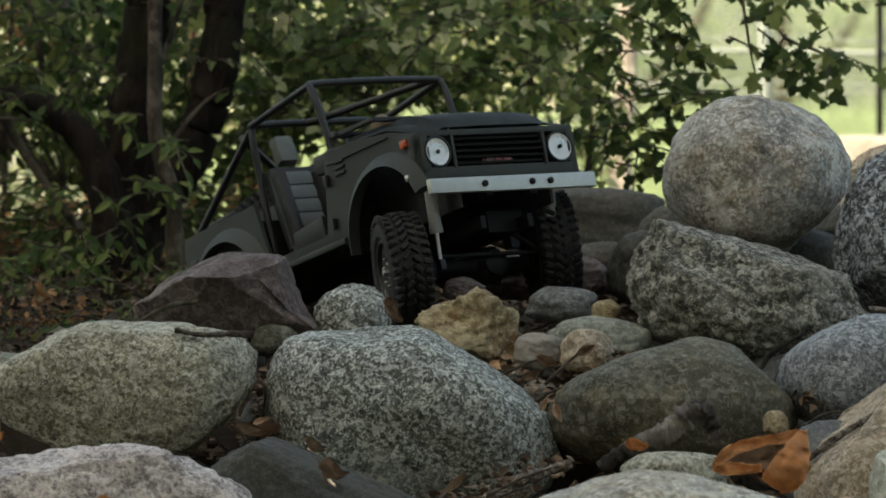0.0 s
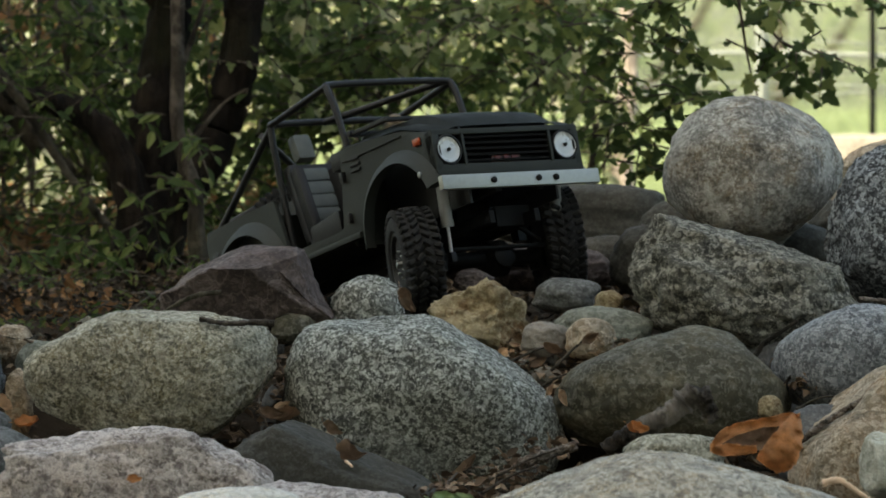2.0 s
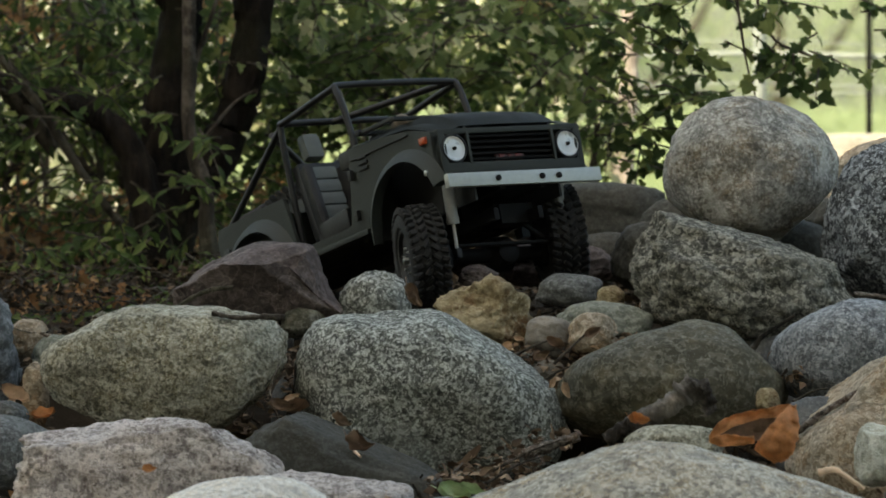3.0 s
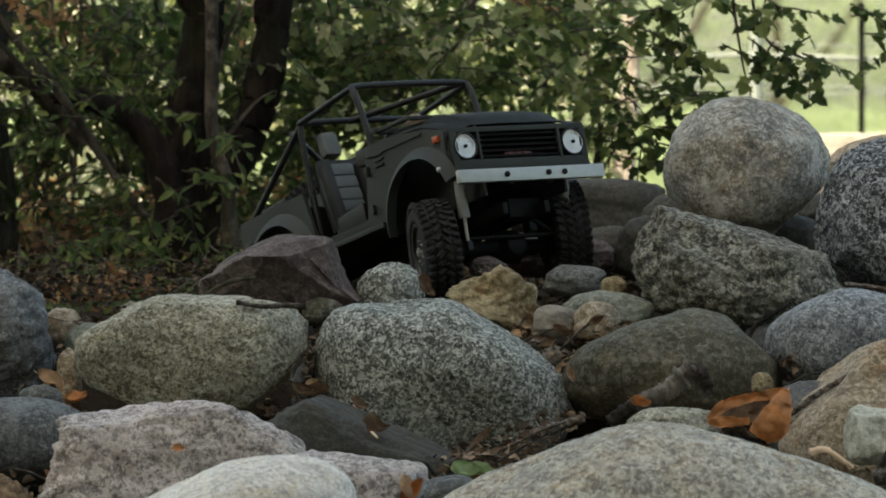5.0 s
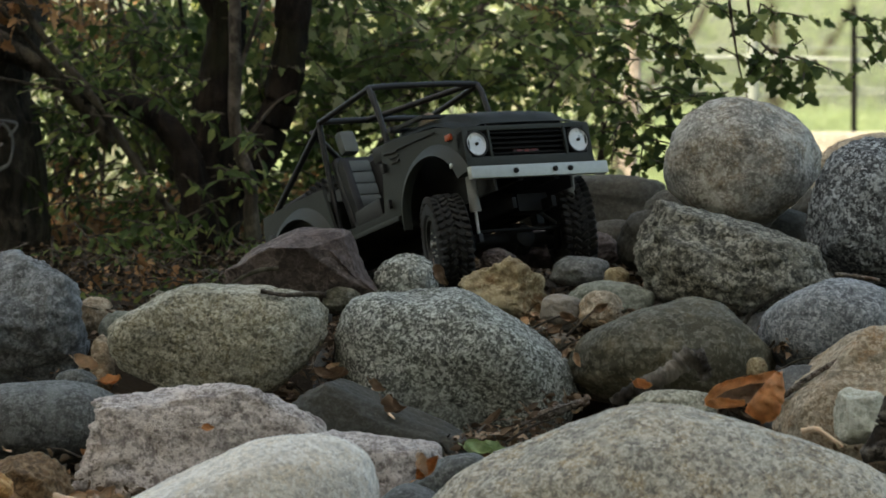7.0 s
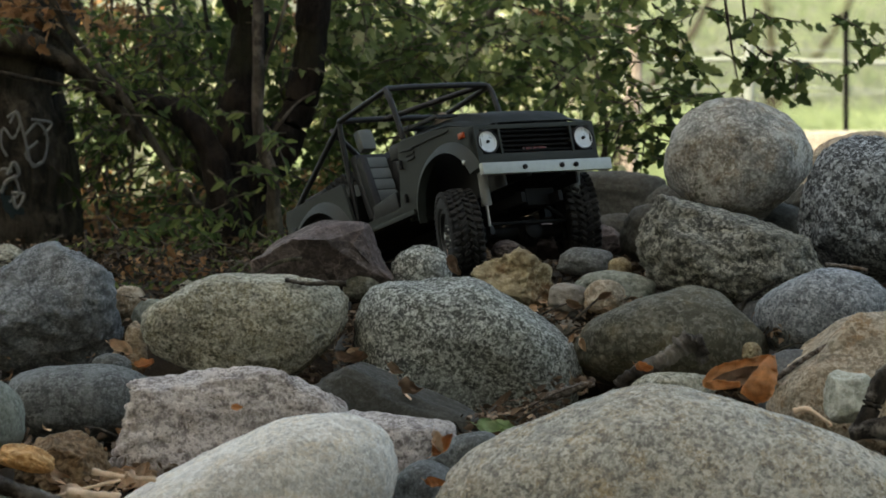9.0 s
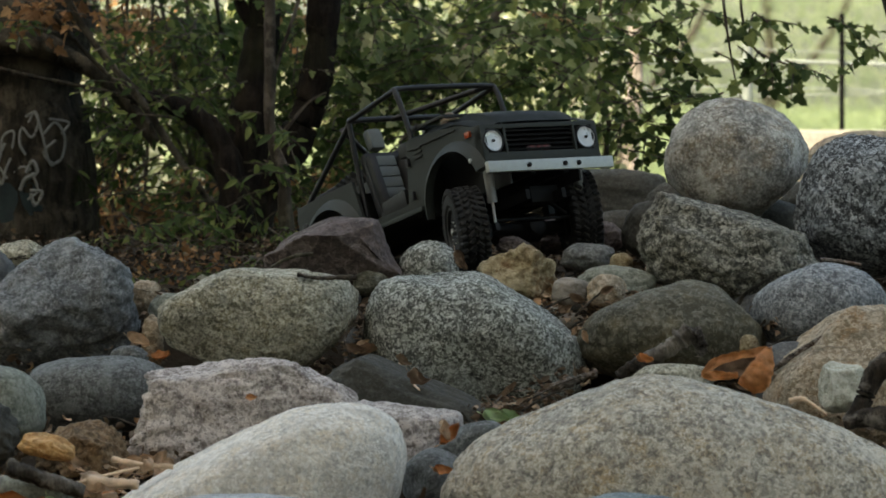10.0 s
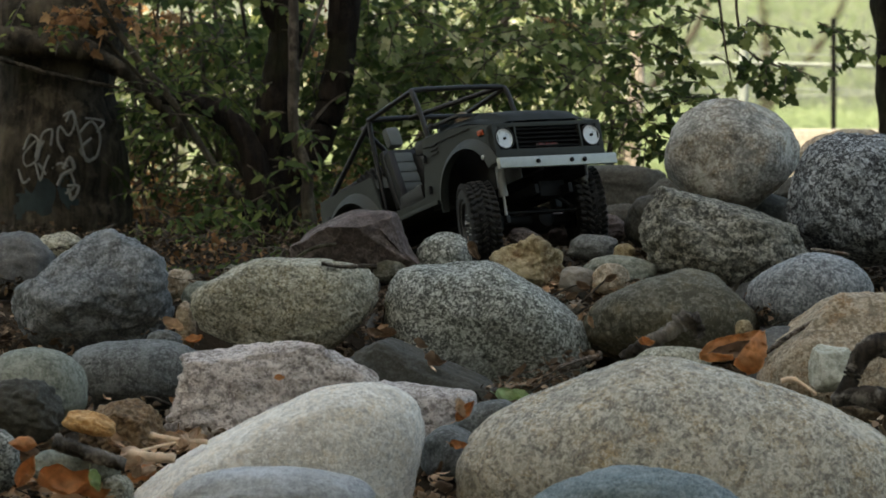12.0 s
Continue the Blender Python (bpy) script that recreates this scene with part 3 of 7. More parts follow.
rock("cobble", "flat grey cobble among small stones", GREEN_G, (0.183, -0.05, 0.463), (0.0523, 0.0322, 0.0211), 54, angular=0.25, group="cobbles of the pile")
rock("cobble", "small olive pebble by the purple rock", OLIVE_G, (-0.118, -0.07, 0.462), (0.0230, 0.0200, 0.0158), 55, group="cobbles of the pile")
rock("cobble", "thin grey slab edge on a boulder", PALE_G, (-0.175, -0.06, 0.458), (0.0372, 0.0242, 0.0161), 56, angular=0.4, group="cobbles of the pile")
rock("cobble", "white quartz cobble beneath the truck", WHITE_G, (-0.075, 0.62, 0.518), (0.0254, 0.0226, 0.0311), 57, angular=0.4, group="cobbles of the pile")
rock("cobble", "small mossy yellow-green pebble", YELLOW_G, (0.192, 0.00, 0.486), (0.0150, 0.0140, 0.0120), 58, group="cobbles of the pile")
rock("cobble", "dark cobble in the gap between slabs", SLATE_G, (0.005, -0.68, 0.290), (0.0497, 0.0350, 0.0228), 59, group="cobbles of the pile", lean=(0,-24,0))
rock("cobble", "dark blue-grey cobble in the gap between domed boulders", SLATE_G, (-0.039, -0.72, 0.250), (0.0357, 0.0480, 0.0357), 60, rough=0.03, group="cobbles of the pile")
rock("cobble", "rounded grey stone supporting the boulder", SHALE_G, (0.355, 0.30, 0.519), (0.0844, 0.0650, 0.0485), 61, group="cobbles of the pile")
rock("cobble", "dark stone in the gap between boulders", DARK_G, (0.354, -0.08, 0.407), (0.0373, 0.0333, 0.0525), 62, angular=0.3, group="cobbles of the pile")
rock("cobble", "brown stone in the gap between boulders", BROWN_G, (0.110, -0.10, 0.397), (0.0344, 0.0313, 0.0435), 63, angular=0.3, group="cobbles of the pile")
rock("cobble", "grey stone in the gap between boulders", DARK_G, (-0.130, -0.10, 0.379), (0.0192, 0.0172, 0.0313), 64, angular=0.3, group="cobbles of the pile")
rock("cobble", "dark stone under the driftwood", DARK_G, (0.386, -0.36, 0.356), (0.0427, 0.0385, 0.0427), 65, angular=0.3, group="cobbles of the pile")
rock("cobble", "tiny white pebble at the wood edge", WHITE_G, (-0.219, 0.12, 0.503), (0.0059, 0.0059, 0.0059), 66, group="cobbles of the pile")
rock("cobble", "small grey stone in the debris", GREY_G, (0.091, -0.10, 0.434), (0.0152, 0.0142, 0.0101), 70, angular=0.3, group="cobbles of the pile")
rock("cobble", "small pinkish stone in the debris", GREY_G, (0.110, -0.12, 0.426), (0.0122, 0.0122, 0.0091), 71, angular=0.4, group="cobbles of the pile")
rock("cobble", "small tan stone in the debris", PEBBLE_G, (0.129, -0.14, 0.416), (0.0173, 0.0162, 0.0112), 72, angular=0.3, group="cobbles of the pile")
rock("cobble", "small dark stone in the debris", DARK_G, (0.142, -0.12, 0.436), (0.0172, 0.0152, 0.0101), 73, angular=0.3, group="cobbles of the pile")
rock("cobble", "small pale stone in the debris", PEBBLE_G, (0.101, -0.06, 0.447), (0.0101, 0.0091, 0.0081), 74, angular=0.4, group="cobbles of the pile")
rock("cobble", "flat grey stone in the debris", GREEN_G, (0.160, -0.08, 0.446), (0.0212, 0.0141, 0.0091), 75, angular=0.3, group="cobbles of the pile")
rock("cobble", "small yellowish stone beside a river boulder", YELLOW_G, (0.340, -0.300, 0.393), (0.0124, 0.0140, 0.0120), 80, angular=0.3, group="cobbles of the pile")
rock("cobble", "pale greenish-grey cobble among dry leaves", PALE_G, (-0.439, -0.99, 0.214), (0.0204, 0.0260, 0.0231), 81, angular=0.2, rough=0.04, group="cobbles of the pile")
# filler rocks added behind the pile, dark to stand for shaded gaps
rock("rock", "dark filler rock added behind the large round boulder", SHALE_G, (0.437, 0.36, 0.549), (0.0405, 0.0338, 0.0338), 76, angular=0.3, group="rocks of the pile")
rock("rock", "dark brown filler rock added in shade behind the boulders", SHALE_G, (0.270, 0.42, 0.541), (0.0412, 0.0326, 0.0412), 77, angular=0.3, group="rocks of the pile")
rock("rock", "dark filler rock added in shade under the long rock", SHALE_G, (0.199, 0.46, 0.519), (0.0411, 0.0344, 0.0268), 78, angular=0.3, group="rocks of the pile")
rock("rock", "small brown broken rock beneath the truck", PURPLE_G, (0.059, 0.08, 0.506), (0.0210, 0.0220, 0.0123), 79, angular=0.6, worn=1, group="rocks of the pile")


# ---- the radio-controlled truck ----
PAINT = plain("matt_olive_grey_paint", (0.024, 0.0275, 0.0245), 0.6, 0.0, 0.2, 40, 0.25, spec=0.22)
TRIM = plain("black_moulded_plastic", (0.009, 0.009, 0.0095), 0.5, 0.0, 0.3, 80, 0.2, spec=0.3)
GRILLE = plain("dull_black_grille", (0.006, 0.006, 0.0062), 0.85, 0.0, 0.3, 80, 0.2, spec=0.12)
RUBBER = plain("black_tyre_rubber", (0.014, 0.0135, 0.013), 0.85, 0.0, 0.35, 90, 0.4, spec=0.3)
ALU = plain("brushed_aluminium", (0.33, 0.335, 0.315), 0.42, 0.75, 0.12, 120, 0.1)
STEEL = plain("oily_dark_steel", (0.006, 0.006, 0.006), 0.6, 0.1, 0.3, 100, 0.2, spec=0.15)
SHOCK = plain("dull_shock_body", (0.19, 0.19, 0.18), 0.5, 0.4, 0.15, 120, 0.1)
SEAT = plain("grey_vinyl_seat", (0.085, 0.095, 0.09), 0.65, 0.0, 0.2, 60, 0.2)
AMBER = plain("amber_marker_lens", (0.3, 0.045, 0.015), 0.25, 0.0, 0.1, 60, 0.0)
RED = plain("red_plate", (0.05, 0.005, 0.005), 0.5, 0.0, 0.15, 60, 0.1)
RED_PALE = plain("faded_red_print", (0.13, 0.014, 0.013), 0.5, 0.0, 0.15, 60, 0.0)
REFLECTOR = plain("silver_reflector", (0.47, 0.47, 0.46), 0.33, 0.35, 0.05, 60, 0.0)


def glass_of(name, tint, rough=0.03):
    m, nt, bsdf, links = shader(name)
    bsdf.inputs["Base Color"].default_value = rgb(tint)
    bsdf.inputs["Roughness"].default_value = rough
    bsdf.inputs["Transmission Weight"].default_value = 1.0
    bsdf.inputs["IOR"].default_value = 1.45
    return m


SMOKED = glass_of("clear_windscreen", (0.75, 0.78, 0.78), 0.02)


def box(bm, c, size, bevel=0.0, turn=None, seg=2):
    got = bmesh.ops.create_cube(bm, size=1.0)["verts"]
    bmesh.ops.scale(bm, vec=size, verts=got)
    if bevel:
        es = list({e for v in got for e in v.link_edges})
        res = bmesh.ops.bevel(bm, geom=es, offset=bevel, segments=seg, profile=0.7, affect="EDGES")
        got = list({v for f in res["faces"] for v in f.verts} | {v for v in got if v.is_valid})
    m = Matrix.Translation(c) @ (turn or Matrix())
    bmesh.ops.transform(bm, matrix=m, verts=got)
    return bm


def slab(bm, outline, y0, y1, bevel=0.0):
    """An outline in x and z, pulled from y0 to y1."""
    a = [bm.verts.new((x, y0, z)) for x, z in outline]
    b = [bm.verts.new((x, y1, z)) for x, z in outline]
    f1, f2 = bm.faces.new(a), bm.faces.new(b[::-1])
    for i in range(len(a)):
        j = (i + 1) % len(a)
        bm.faces.new((a[i], b[i], b[j], a[j]))
    if bevel:
        es = list(set(f1.edges) | set(f2.edges))
        bmesh.ops.bevel(bm, geom=es, offset=bevel, segments=2, profile=0.6, affect="EDGES", clamp_overlap=True)
    bmesh.ops.triangulate(bm, faces=[f for f in bm.faces if len(f.verts) > 4])
    bmesh.ops.recalc_face_normals(bm, faces=bm.faces)
    return bm


def lathe(bm, profile, sides=32, axis="Y", at=(0, 0, 0)):
    """A turned shape: rows of (along the axle, radius)."""
    rings = []
    for h, r in profile:
        ring = []
        for k in range(sides):
            a = 2 * math.pi * k / sides
            p = {"Y": (r * math.cos(a), h, r * math.sin(a)), "X": (h, r * math.cos(a), r * math.sin(a)), "Z": (r * math.cos(a), r * math.sin(a), h)}[axis]
            ring.append(bm.verts.new(Vector(p) + Vector(at)))
        rings.append(ring)
    for a, b in zip(rings, rings[1:]):
        for k in range(sides):
            bm.faces.new((a[k], a[(k + 1) % sides], b[(k + 1) % sides], b[k]))
    bm.faces.new(rings[0])
    bm.faces.new(rings[-1][::-1])
    bmesh.ops.recalc_face_normals(bm, faces=bm.faces)
    return bm


def arc(cx, cz, r, a0, a1, n=12):
    return [(cx + r * math.cos(radians(a0 + (a1 - a0) * i / n)), cz + r * math.sin(radians(a0 + (a1 - a0) * i / n))) for i in range(n + 1)]


AXLE_F, AXLE_R, TYRE_R = 0.125, -0.140, 0.053
HALF = 0.084          # half width of the body


def tyre_mesh():
    """A knobbly crawler tyre: carcass, and two staggered rows of chevron lugs with side biters."""
    bm = bmesh.new()
    w, r = 0.0185, TYRE_R - 0.004
    lathe(bm, [(-w * 0.7, 0.026), (-w, 0.033), (-w * 1.02, 0.042), (-w * 0.85, r - 0.002), (-w * 0.4, r), (w * 0.4, r), (w * 0.85, r - 0.002), (w * 1.02, 0.042), (w, 0.033), (w * 0.7, 0.026)], 40)
    carcass = mesh_of(bm, "tyre", RUBBER, True, 35)
    bm = bmesh.new()
    n = 36
    for k in range(n):
        for side in (-1, 1):
            a = 2 * math.pi * (k + (0.5 if side > 0 else 0)) / n
            turn = Matrix.Rotation(-a, 4, "Y")
            m1 = turn @ Matrix.Translation((r + 0.001, side * w * 0.24, 0)) @ Matrix.Rotation(radians(side * 42), 4, "X")
            box(bm, (0, 0, 0), (0.006, w * 0.46, 0.0042), 0.0008, m1, 1)
            m2 = turn @ Matrix.Translation((r - 0.0015, side * w * 0.78, 0.003)) @ Matrix.Rotation(radians(-side * 18), 4, "Z") @ Matrix.Rotation(radians(side * 20), 4, "X")
            box(bm, (0, 0, 0), (0.0075, w * 0.42, 0.0046), 0.0008, m2, 1)
    return carcass, mesh_of(bm, "tread", RUBBER, True, 35)


def rim_mesh():
    bm = bmesh.new()
    w = 0.0165
    lathe(bm, [(-w, 0.0275), (-w, 0.0305), (-w + 0.003, 0.029), (w - 0.003, 0.029), (w, 0.0305), (w, 0.0275), (w - 0.006, 0.024), (w - 0.010, 0.014), (w - 0.007, 0.010), (w - 0.004, 0.0085), (-w + 0.006, 0.008)], 32)
    for k in range(6):
        a = 2 * math.pi * k / 6
        box(bm, (0.019 * math.cos(a), w - 0.0075, 0.019 * math.sin(a)), (0.008, 0.004, 0.008), 0.0012, Matrix.Rotation(-a, 4, "Y"))
    return mesh_of(bm, "wheel", TRIM, True, 35)


def nut_mesh():
    bm = bmesh.new()
    lathe(bm, [(0.012, 0.0035), (0.018, 0.0035), (0.0185, 0.0028)], 6)
    for k in range(6):
        a = 2 * math.pi * (k + 0.5) / 6
        lathe(bm, [(0.013, 0.0012), (0.0155, 0.0012), (0.016, 0.0008)], 6, at=(0.0125 * math.cos(a), 0, 0.0125 * math.sin(a)))
    return mesh_of(bm, "hub_nut", ALU, True, 30)


def side_panel(sign):
    bm = bmesh.new()
    o = [(0.186, 0.128), (0.187, 0.158), (0.183, 0.1645), (0.140, 0.1765), (0.100, 0.181), (0.048, 0.184), (0.036, 0.184), (0.030, 0.150), (0.022, 0.112), (0.012, 0.110),
         (-0.066, 0.110), (-0.075, 0.112), (-0.087, 0.166), (-0.140, 0.166), (-0.208, 0.163), (-0.212, 0.150), (-0.210, 0.112), (-0.190, 0.108)]
    o += arc(AXLE_R, 0.092, 0.054, 165, 8, 12)
    o += [(-0.080, 0.098), (0.055, 0.097)]
    o += arc(AXLE_F, 0.092, 0.060, 175, 20, 14)
    y0, y1 = (HALF - 0.004, HALF) if sign > 0 else (-HALF, -HALF + 0.004)
    return slab(bm, o, y0, y1, 0.0008)


def flare(cx, sign, r, end=-8):
    bm = bmesh.new()
    inner, outer = arc(cx, 0.090, r, 188, end, 20), arc(cx, 0.091, r + 0.012, 188, end, 20)
    ya, yb = sign * (HALF - 0.001), sign * (HALF + 0.010)
    rows = []
    for (xi, zi), (xo, zo) in zip(inner, outer):
        rows.append([bm.verts.new(p) for p in ((xo, ya, zo), ((xo * 0.6 + xi * 0.4), sign * (HALF + 0.006), zo * 0.6 + zi * 0.4), (xi, yb, zi), (xi, yb - sign * 0.003, zi), (xi, ya, zi))])
    for a, b in zip(rows, rows[1:]):
        for k in range(4):
            bm.faces.new((a[k], a[k + 1], b[k + 1], b[k]))
    bm.faces.new(rows[0])
    bm.faces.new(rows[-1][::-1])
    bmesh.ops.recalc_face_normals(bm, faces=bm.faces)
    return bm


def hood_panel():
    bm = bmesh.new()
    rows = []
    for i in range(13):
        t = i / 12
        x = 0.186 - 0.146 * t
        z = 0.1655 + 0.0155 * min(1, t / 0.35) ** 0.75 + 0.0065 * t
        row = []
        for y, dz in ((-HALF, -0.004), (-HALF + 0.003, -0.001), (-0.062, 0.001), (-0.056, 0.0085), (-0.02, 0.0102), (0.02, 0.0102), (0.056, 0.0085), (0.062, 0.001), (HALF - 0.003, -0.001), (HALF, -0.004)):
            k = min(1, t * 6)
            row.append(bm.verts.new((x, y, z + (dz * (0.35 + 0.65 * k) if dz > 0.002 else dz))))
        rows.append(row)
    for a, b in zip(rows, rows[1:]):
        for k in range(9):
            bm.faces.new((a[k], a[k + 1], b[k + 1], b[k]))
    bmesh.ops.solidify(bm, geom=bm.faces[:], thickness=0.003)
    bmesh.ops.recalc_face_normals(bm, faces=bm.faces)
    return bm


def bars(parent, name, paths, r, mat, label=""):
    for p in paths:
        bm = bmesh.new()
        tube(bm, spline(p, 5) if len(p) > 2 else p, r, 10)
        part(name, bm, mat, parent, label)


def make_truck():
    car = tagged(new("toy_truck"), "small matt olive-grey radio-controlled truck with black roll cage on rocks", "toy car")
    # tub
    bm = bmesh.new()
    box(bm, (-0.078, 0, 0.099), (0.224, 2 * HALF - 0.012, 0.006), 0.001)
    box(bm, (0.03, 0, 0.135), (0.006, 2 * HALF - 0.012, 0.085), 0.001)
    box(bm, (-0.209, 0, 0.135), (0.005, 2 * HALF - 0.01, 0.056), 0.001)
    box(bm, (-0.148, 0.062, 0.128), (0.115, 0.03, 0.05), 0.004)
    box(bm, (-0.148, -0.062, 0.128), (0.115, 0.03, 0.05), 0.004)
    part("tub", bm, PAINT, car)
    for s in (-1, 1):
        part("side_panel", side_panel(s), PAINT, car)
        part("wheel_arch_flare", flare(AXLE_F, s, 0.058, 22), PAINT, car)
        part("wheel_arch_flare", flare(AXLE_R, s, 0.054), PAINT, car)
        bm = bmesh.new()
        box(bm, (-0.010, s * (HALF + 0.001), 0.0985), (0.128, 0.010, 0.006), 0.002)
        part("rock_slider", bm, PAINT, car)
        for k in range(3):                       # vents behind the front wheel
            bm = bmesh.new()
            box(bm, (0.058, s * (HALF + 0.0008), 0.160 + 0.0055 * k), (0.016, 0.002, 0.0026), 0.0006)
            part("side_vent", bm, TRIM, car)
        bm = bmesh.new()
        box(bm, (0.088, s * (HALF + 0.0006), 0.1725), (0.100, 0.002, 0.0018), 0.0004)
        part("hood_seam", bm, TRIM, car)
        bm = bmesh.new()
        box(bm, (0.163, s * (HALF + 0.001), 0.160), (0.010, 0.004, 0.007), 0.001)
        part("side_marker", bm, AMBER, car, "orange side marker lamp")
        bm = bmesh.new()
        lathe(bm, [(s * (HALF - 0.002), 0.0065), (s * (HALF + 0.002), 0.0065), (s * (HALF + 0.0025), 0.005)], 16, at=(-0.196, 0, 0.135))
        part("filler_cap", bm, TRIM, car)
        bm = bmesh.new()
        box(bm, (0.0365, s * (HALF + 0.002), 0.158), (0.005, 0.005, 0.010), 0.001)
        part("door_hinge", bm, TRIM, car)
        bm = bmesh.new()
        box(bm, (0.0365, s * (HALF + 0.002), 0.118), (0.005, 0.005, 0.010), 0.001)
        part("door_hinge", bm, TRIM, car)
        bm = bmesh.new()
        lathe(bm, [(s * 0.080, 0.003), (s * 0.094, 0.003), (s * 0.0945, 0.002)], 12, at=(0.170, 0, 0.127))
        part("body_pin", bm, ALU, car)
    part("hood", hood_panel(), PAINT, car)
    # nose: the surround of the black grille
    bm = bmesh.new()
    box(bm, (0.180, 0, 0.1635), (0.014, 2 * HALF, 0.0055), 0.0015)
    box(bm, (0.180, 0, 0.1275), (0.014, 2 * HALF, 0.010), 0.0015)
    for s in (-1, 1):
        box(bm, (0.180, s * (HALF - 0.004), 0.1450), (0.014, 0.008, 0.036), 0.0015)
        box(bm, (0.183, s * 0.0500, 0.1465), (0.010, 0.003, 0.032), 0.0008)
    part("nose_frame", bm, PAINT, car)
    bm = bmesh.new()
    box(bm, (0.174, 0, 0.1465), (0.006, 2 * HALF - 0.012, 0.033), 0.001)
    part("grille_backing", bm, GRILLE, car)
    for k in range(5):
        bm = bmesh.new()
        box(bm, (0.181, 0, 0.1355 + 0.0056 * k), (0.008, 0.097, 0.0024), 0.0008)
        part("grille_slat", bm, GRILLE, car)
    bm = bmesh.new()
    box(bm, (0.1805, 0.0, 0.1385), (0.003, 0.034, 0.009), 0.001)
    plate = part("front_plate", bm, RED, car, "dark red plate under the grille")
    for k, w in enumerate((0.006, 0.005, 0.008)):
        bm = bmesh.new()
        box(bm, (0.1823, -0.010 + 0.010 * k, 0.1384), (0.001, w, 0.0034), 0.0002)
        part("print", bm, RED_PALE, plate)
    for s in (-1, 1):
        bm = bmesh.new()
        lathe(bm, [(0.176, 0.0150), (0.1865, 0.0150), (0.188, 0.0141), (0.188, 0.0130), (0.1855, 0.0126)], 32, "X", (0, s * 0.0672, 0.1465))
        lamp = part("headlight", bm, TRIM, car, "round headlight with a silver reflector")
        bm = bmesh.new()
        lathe(bm, [(0.1862, 0.0127), (0.1872, 0.0121), (0.1862, 0.009), (0.1855, 0.004)], 32, "X", (0, s * 0.0672, 0.1465))
        part("reflector", bm, REFLECTOR, lamp)
        bm = bmesh.new()
        lathe(bm, [(0.185, 0.0018), (0.1885, 0.0018), (0.1892, 0.0012)], 16, "X", (0, s * 0.0672, 0.1465))
        part("bulb", bm, STEEL, lamp)
    # bumper
    bm = bmesh.new()
    box(bm, (0.197, 0, 0.1125), (0.007, 0.181, 0.0135), 0.0012)
    bumper = part("bumper", bm, ALU, car, "flat brushed aluminium bumper bar")
    for y in (-0.032, 0.020, 0.040):
        bm = bmesh.new()
        lathe(bm, [(0.199, 0.003), (0.2022, 0.003), (0.203, 0.002)], 12, "X", (0, y, 0.1125))
        part("bolt", bm, STEEL, bumper)
    bm = bmesh.new()
    for s in (-1, 1):
        box(bm, (0.165, s * 0.024, 0.108), (0.060, 0.008, 0.010), 0.001)
    part("bumper_mount", bm, STEEL, car)
    # folded windscreen on the hood
    bm = bmesh.new()
    for s in (-1, 1):
        box(bm, (0.072, s * 0.070, 0.1985), (0.062, 0.005, 0.004), 0.001)
    box(bm, (0.103, 0, 0.1975), (0.005, 0.145, 0.004), 0.001)
    box(bm, (0.042, 0, 0.1990), (0.007, 0.150, 0.006), 0.0015)
    screen = part("windscreen_frame", bm, TRIM, car, "black windscreen frame folded flat on the hood")
    bm = bmesh.new()
    box(bm, (0.072, 0, 0.1985), (0.060, 0.136, 0.0012), 0.0)
    part("pane", bm, SMOKED, screen)
    for y in (-0.045, 0.0, 0.045):
        bm = bmesh.new()
        box(bm, (0.110, y, 0.1940), (0.008, 0.007, 0.006), 0.0012)
        part("hood_catch", bm, TRIM, car)
    bm = bmesh.new()
    box(bm, (0.020, 0, 0.178), (0.026, 2 * HALF - 0.014, 0.018), 0.004)
    part("dashboard", bm, TRIM, car)
    bm = bmesh.new()
    tube(bm, [(0.010, 0.036, 0.172), (-0.012, 0.036, 0.182)], 0.0025, 8)
    wheel_pts = [(-0.013 + 0.007 * math.sin(a), 0.036 + 0.018 * math.cos(a), 0.183 + 0.017 * math.sin(a)) for a in [2 * math.pi * k / 20 for k in range(21)]]
    tube(bm, wheel_pts, 0.0022, 8)
    part("steering_wheel", bm, TRIM, car)
    # roll cage
    H, RT, RB = 0.073, 0.254, 0.241
    paths = [[(0.036, -H, 0.180), (0.026, -H, 0.225), (0.018, -H, RT - 0.006), (0.014, -H + 0.008, RT), (0.014, 0, RT + 0.001), (0.014, H - 0.008, RT), (0.018, H, RT - 0.006), (0.026, H, 0.225), (0.036, H, 0.180)],
             [(-0.082, -H, 0.105), (-0.085, -H, 0.180), (-0.086, -H, RB - 0.006), (-0.087, -H + 0.008, RB), (-0.087, 0, RB + 0.001), (-0.087, H - 0.008, RB), (-0.086, H, RB - 0.006), (-0.085, H, 0.180), (-0.082, H, 0.105)]]
    for s in (-1, 1):
        paths += [[(0.016, s * H, RT - 0.002), (-0.087, s * H, RB - 0.001)], [(-0.087, s * (H - 0.002), RB - 0.002), (-0.198, s * (H + 0.004), 0.160)]]
    paths += [[(0.014, -H + 0.004, RT), (-0.087, 0.010, RB)], [(0.014, H - 0.004, RT), (-0.087, -0.010, RB)], [(-0.103, -H, 0.234), (-0.190, H, 0.166)], [(-0.103, H, 0.234), (-0.190, -H, 0.166)]]
    bars(car, "cage_bar", paths, 0.0034, TRIM)
    # seats
    for s in (-1, 1):
        y = 0.043 * s
        bm = bmesh.new()
        box(bm, (-0.030, y, 0.114), (0.056, 0.056, 0.020), 0.006, Matrix.Rotation(radians(-6), 4, "Y"))
        seat = part("seat", bm, TRIM, car, "grey ribbed vinyl bucket seat")
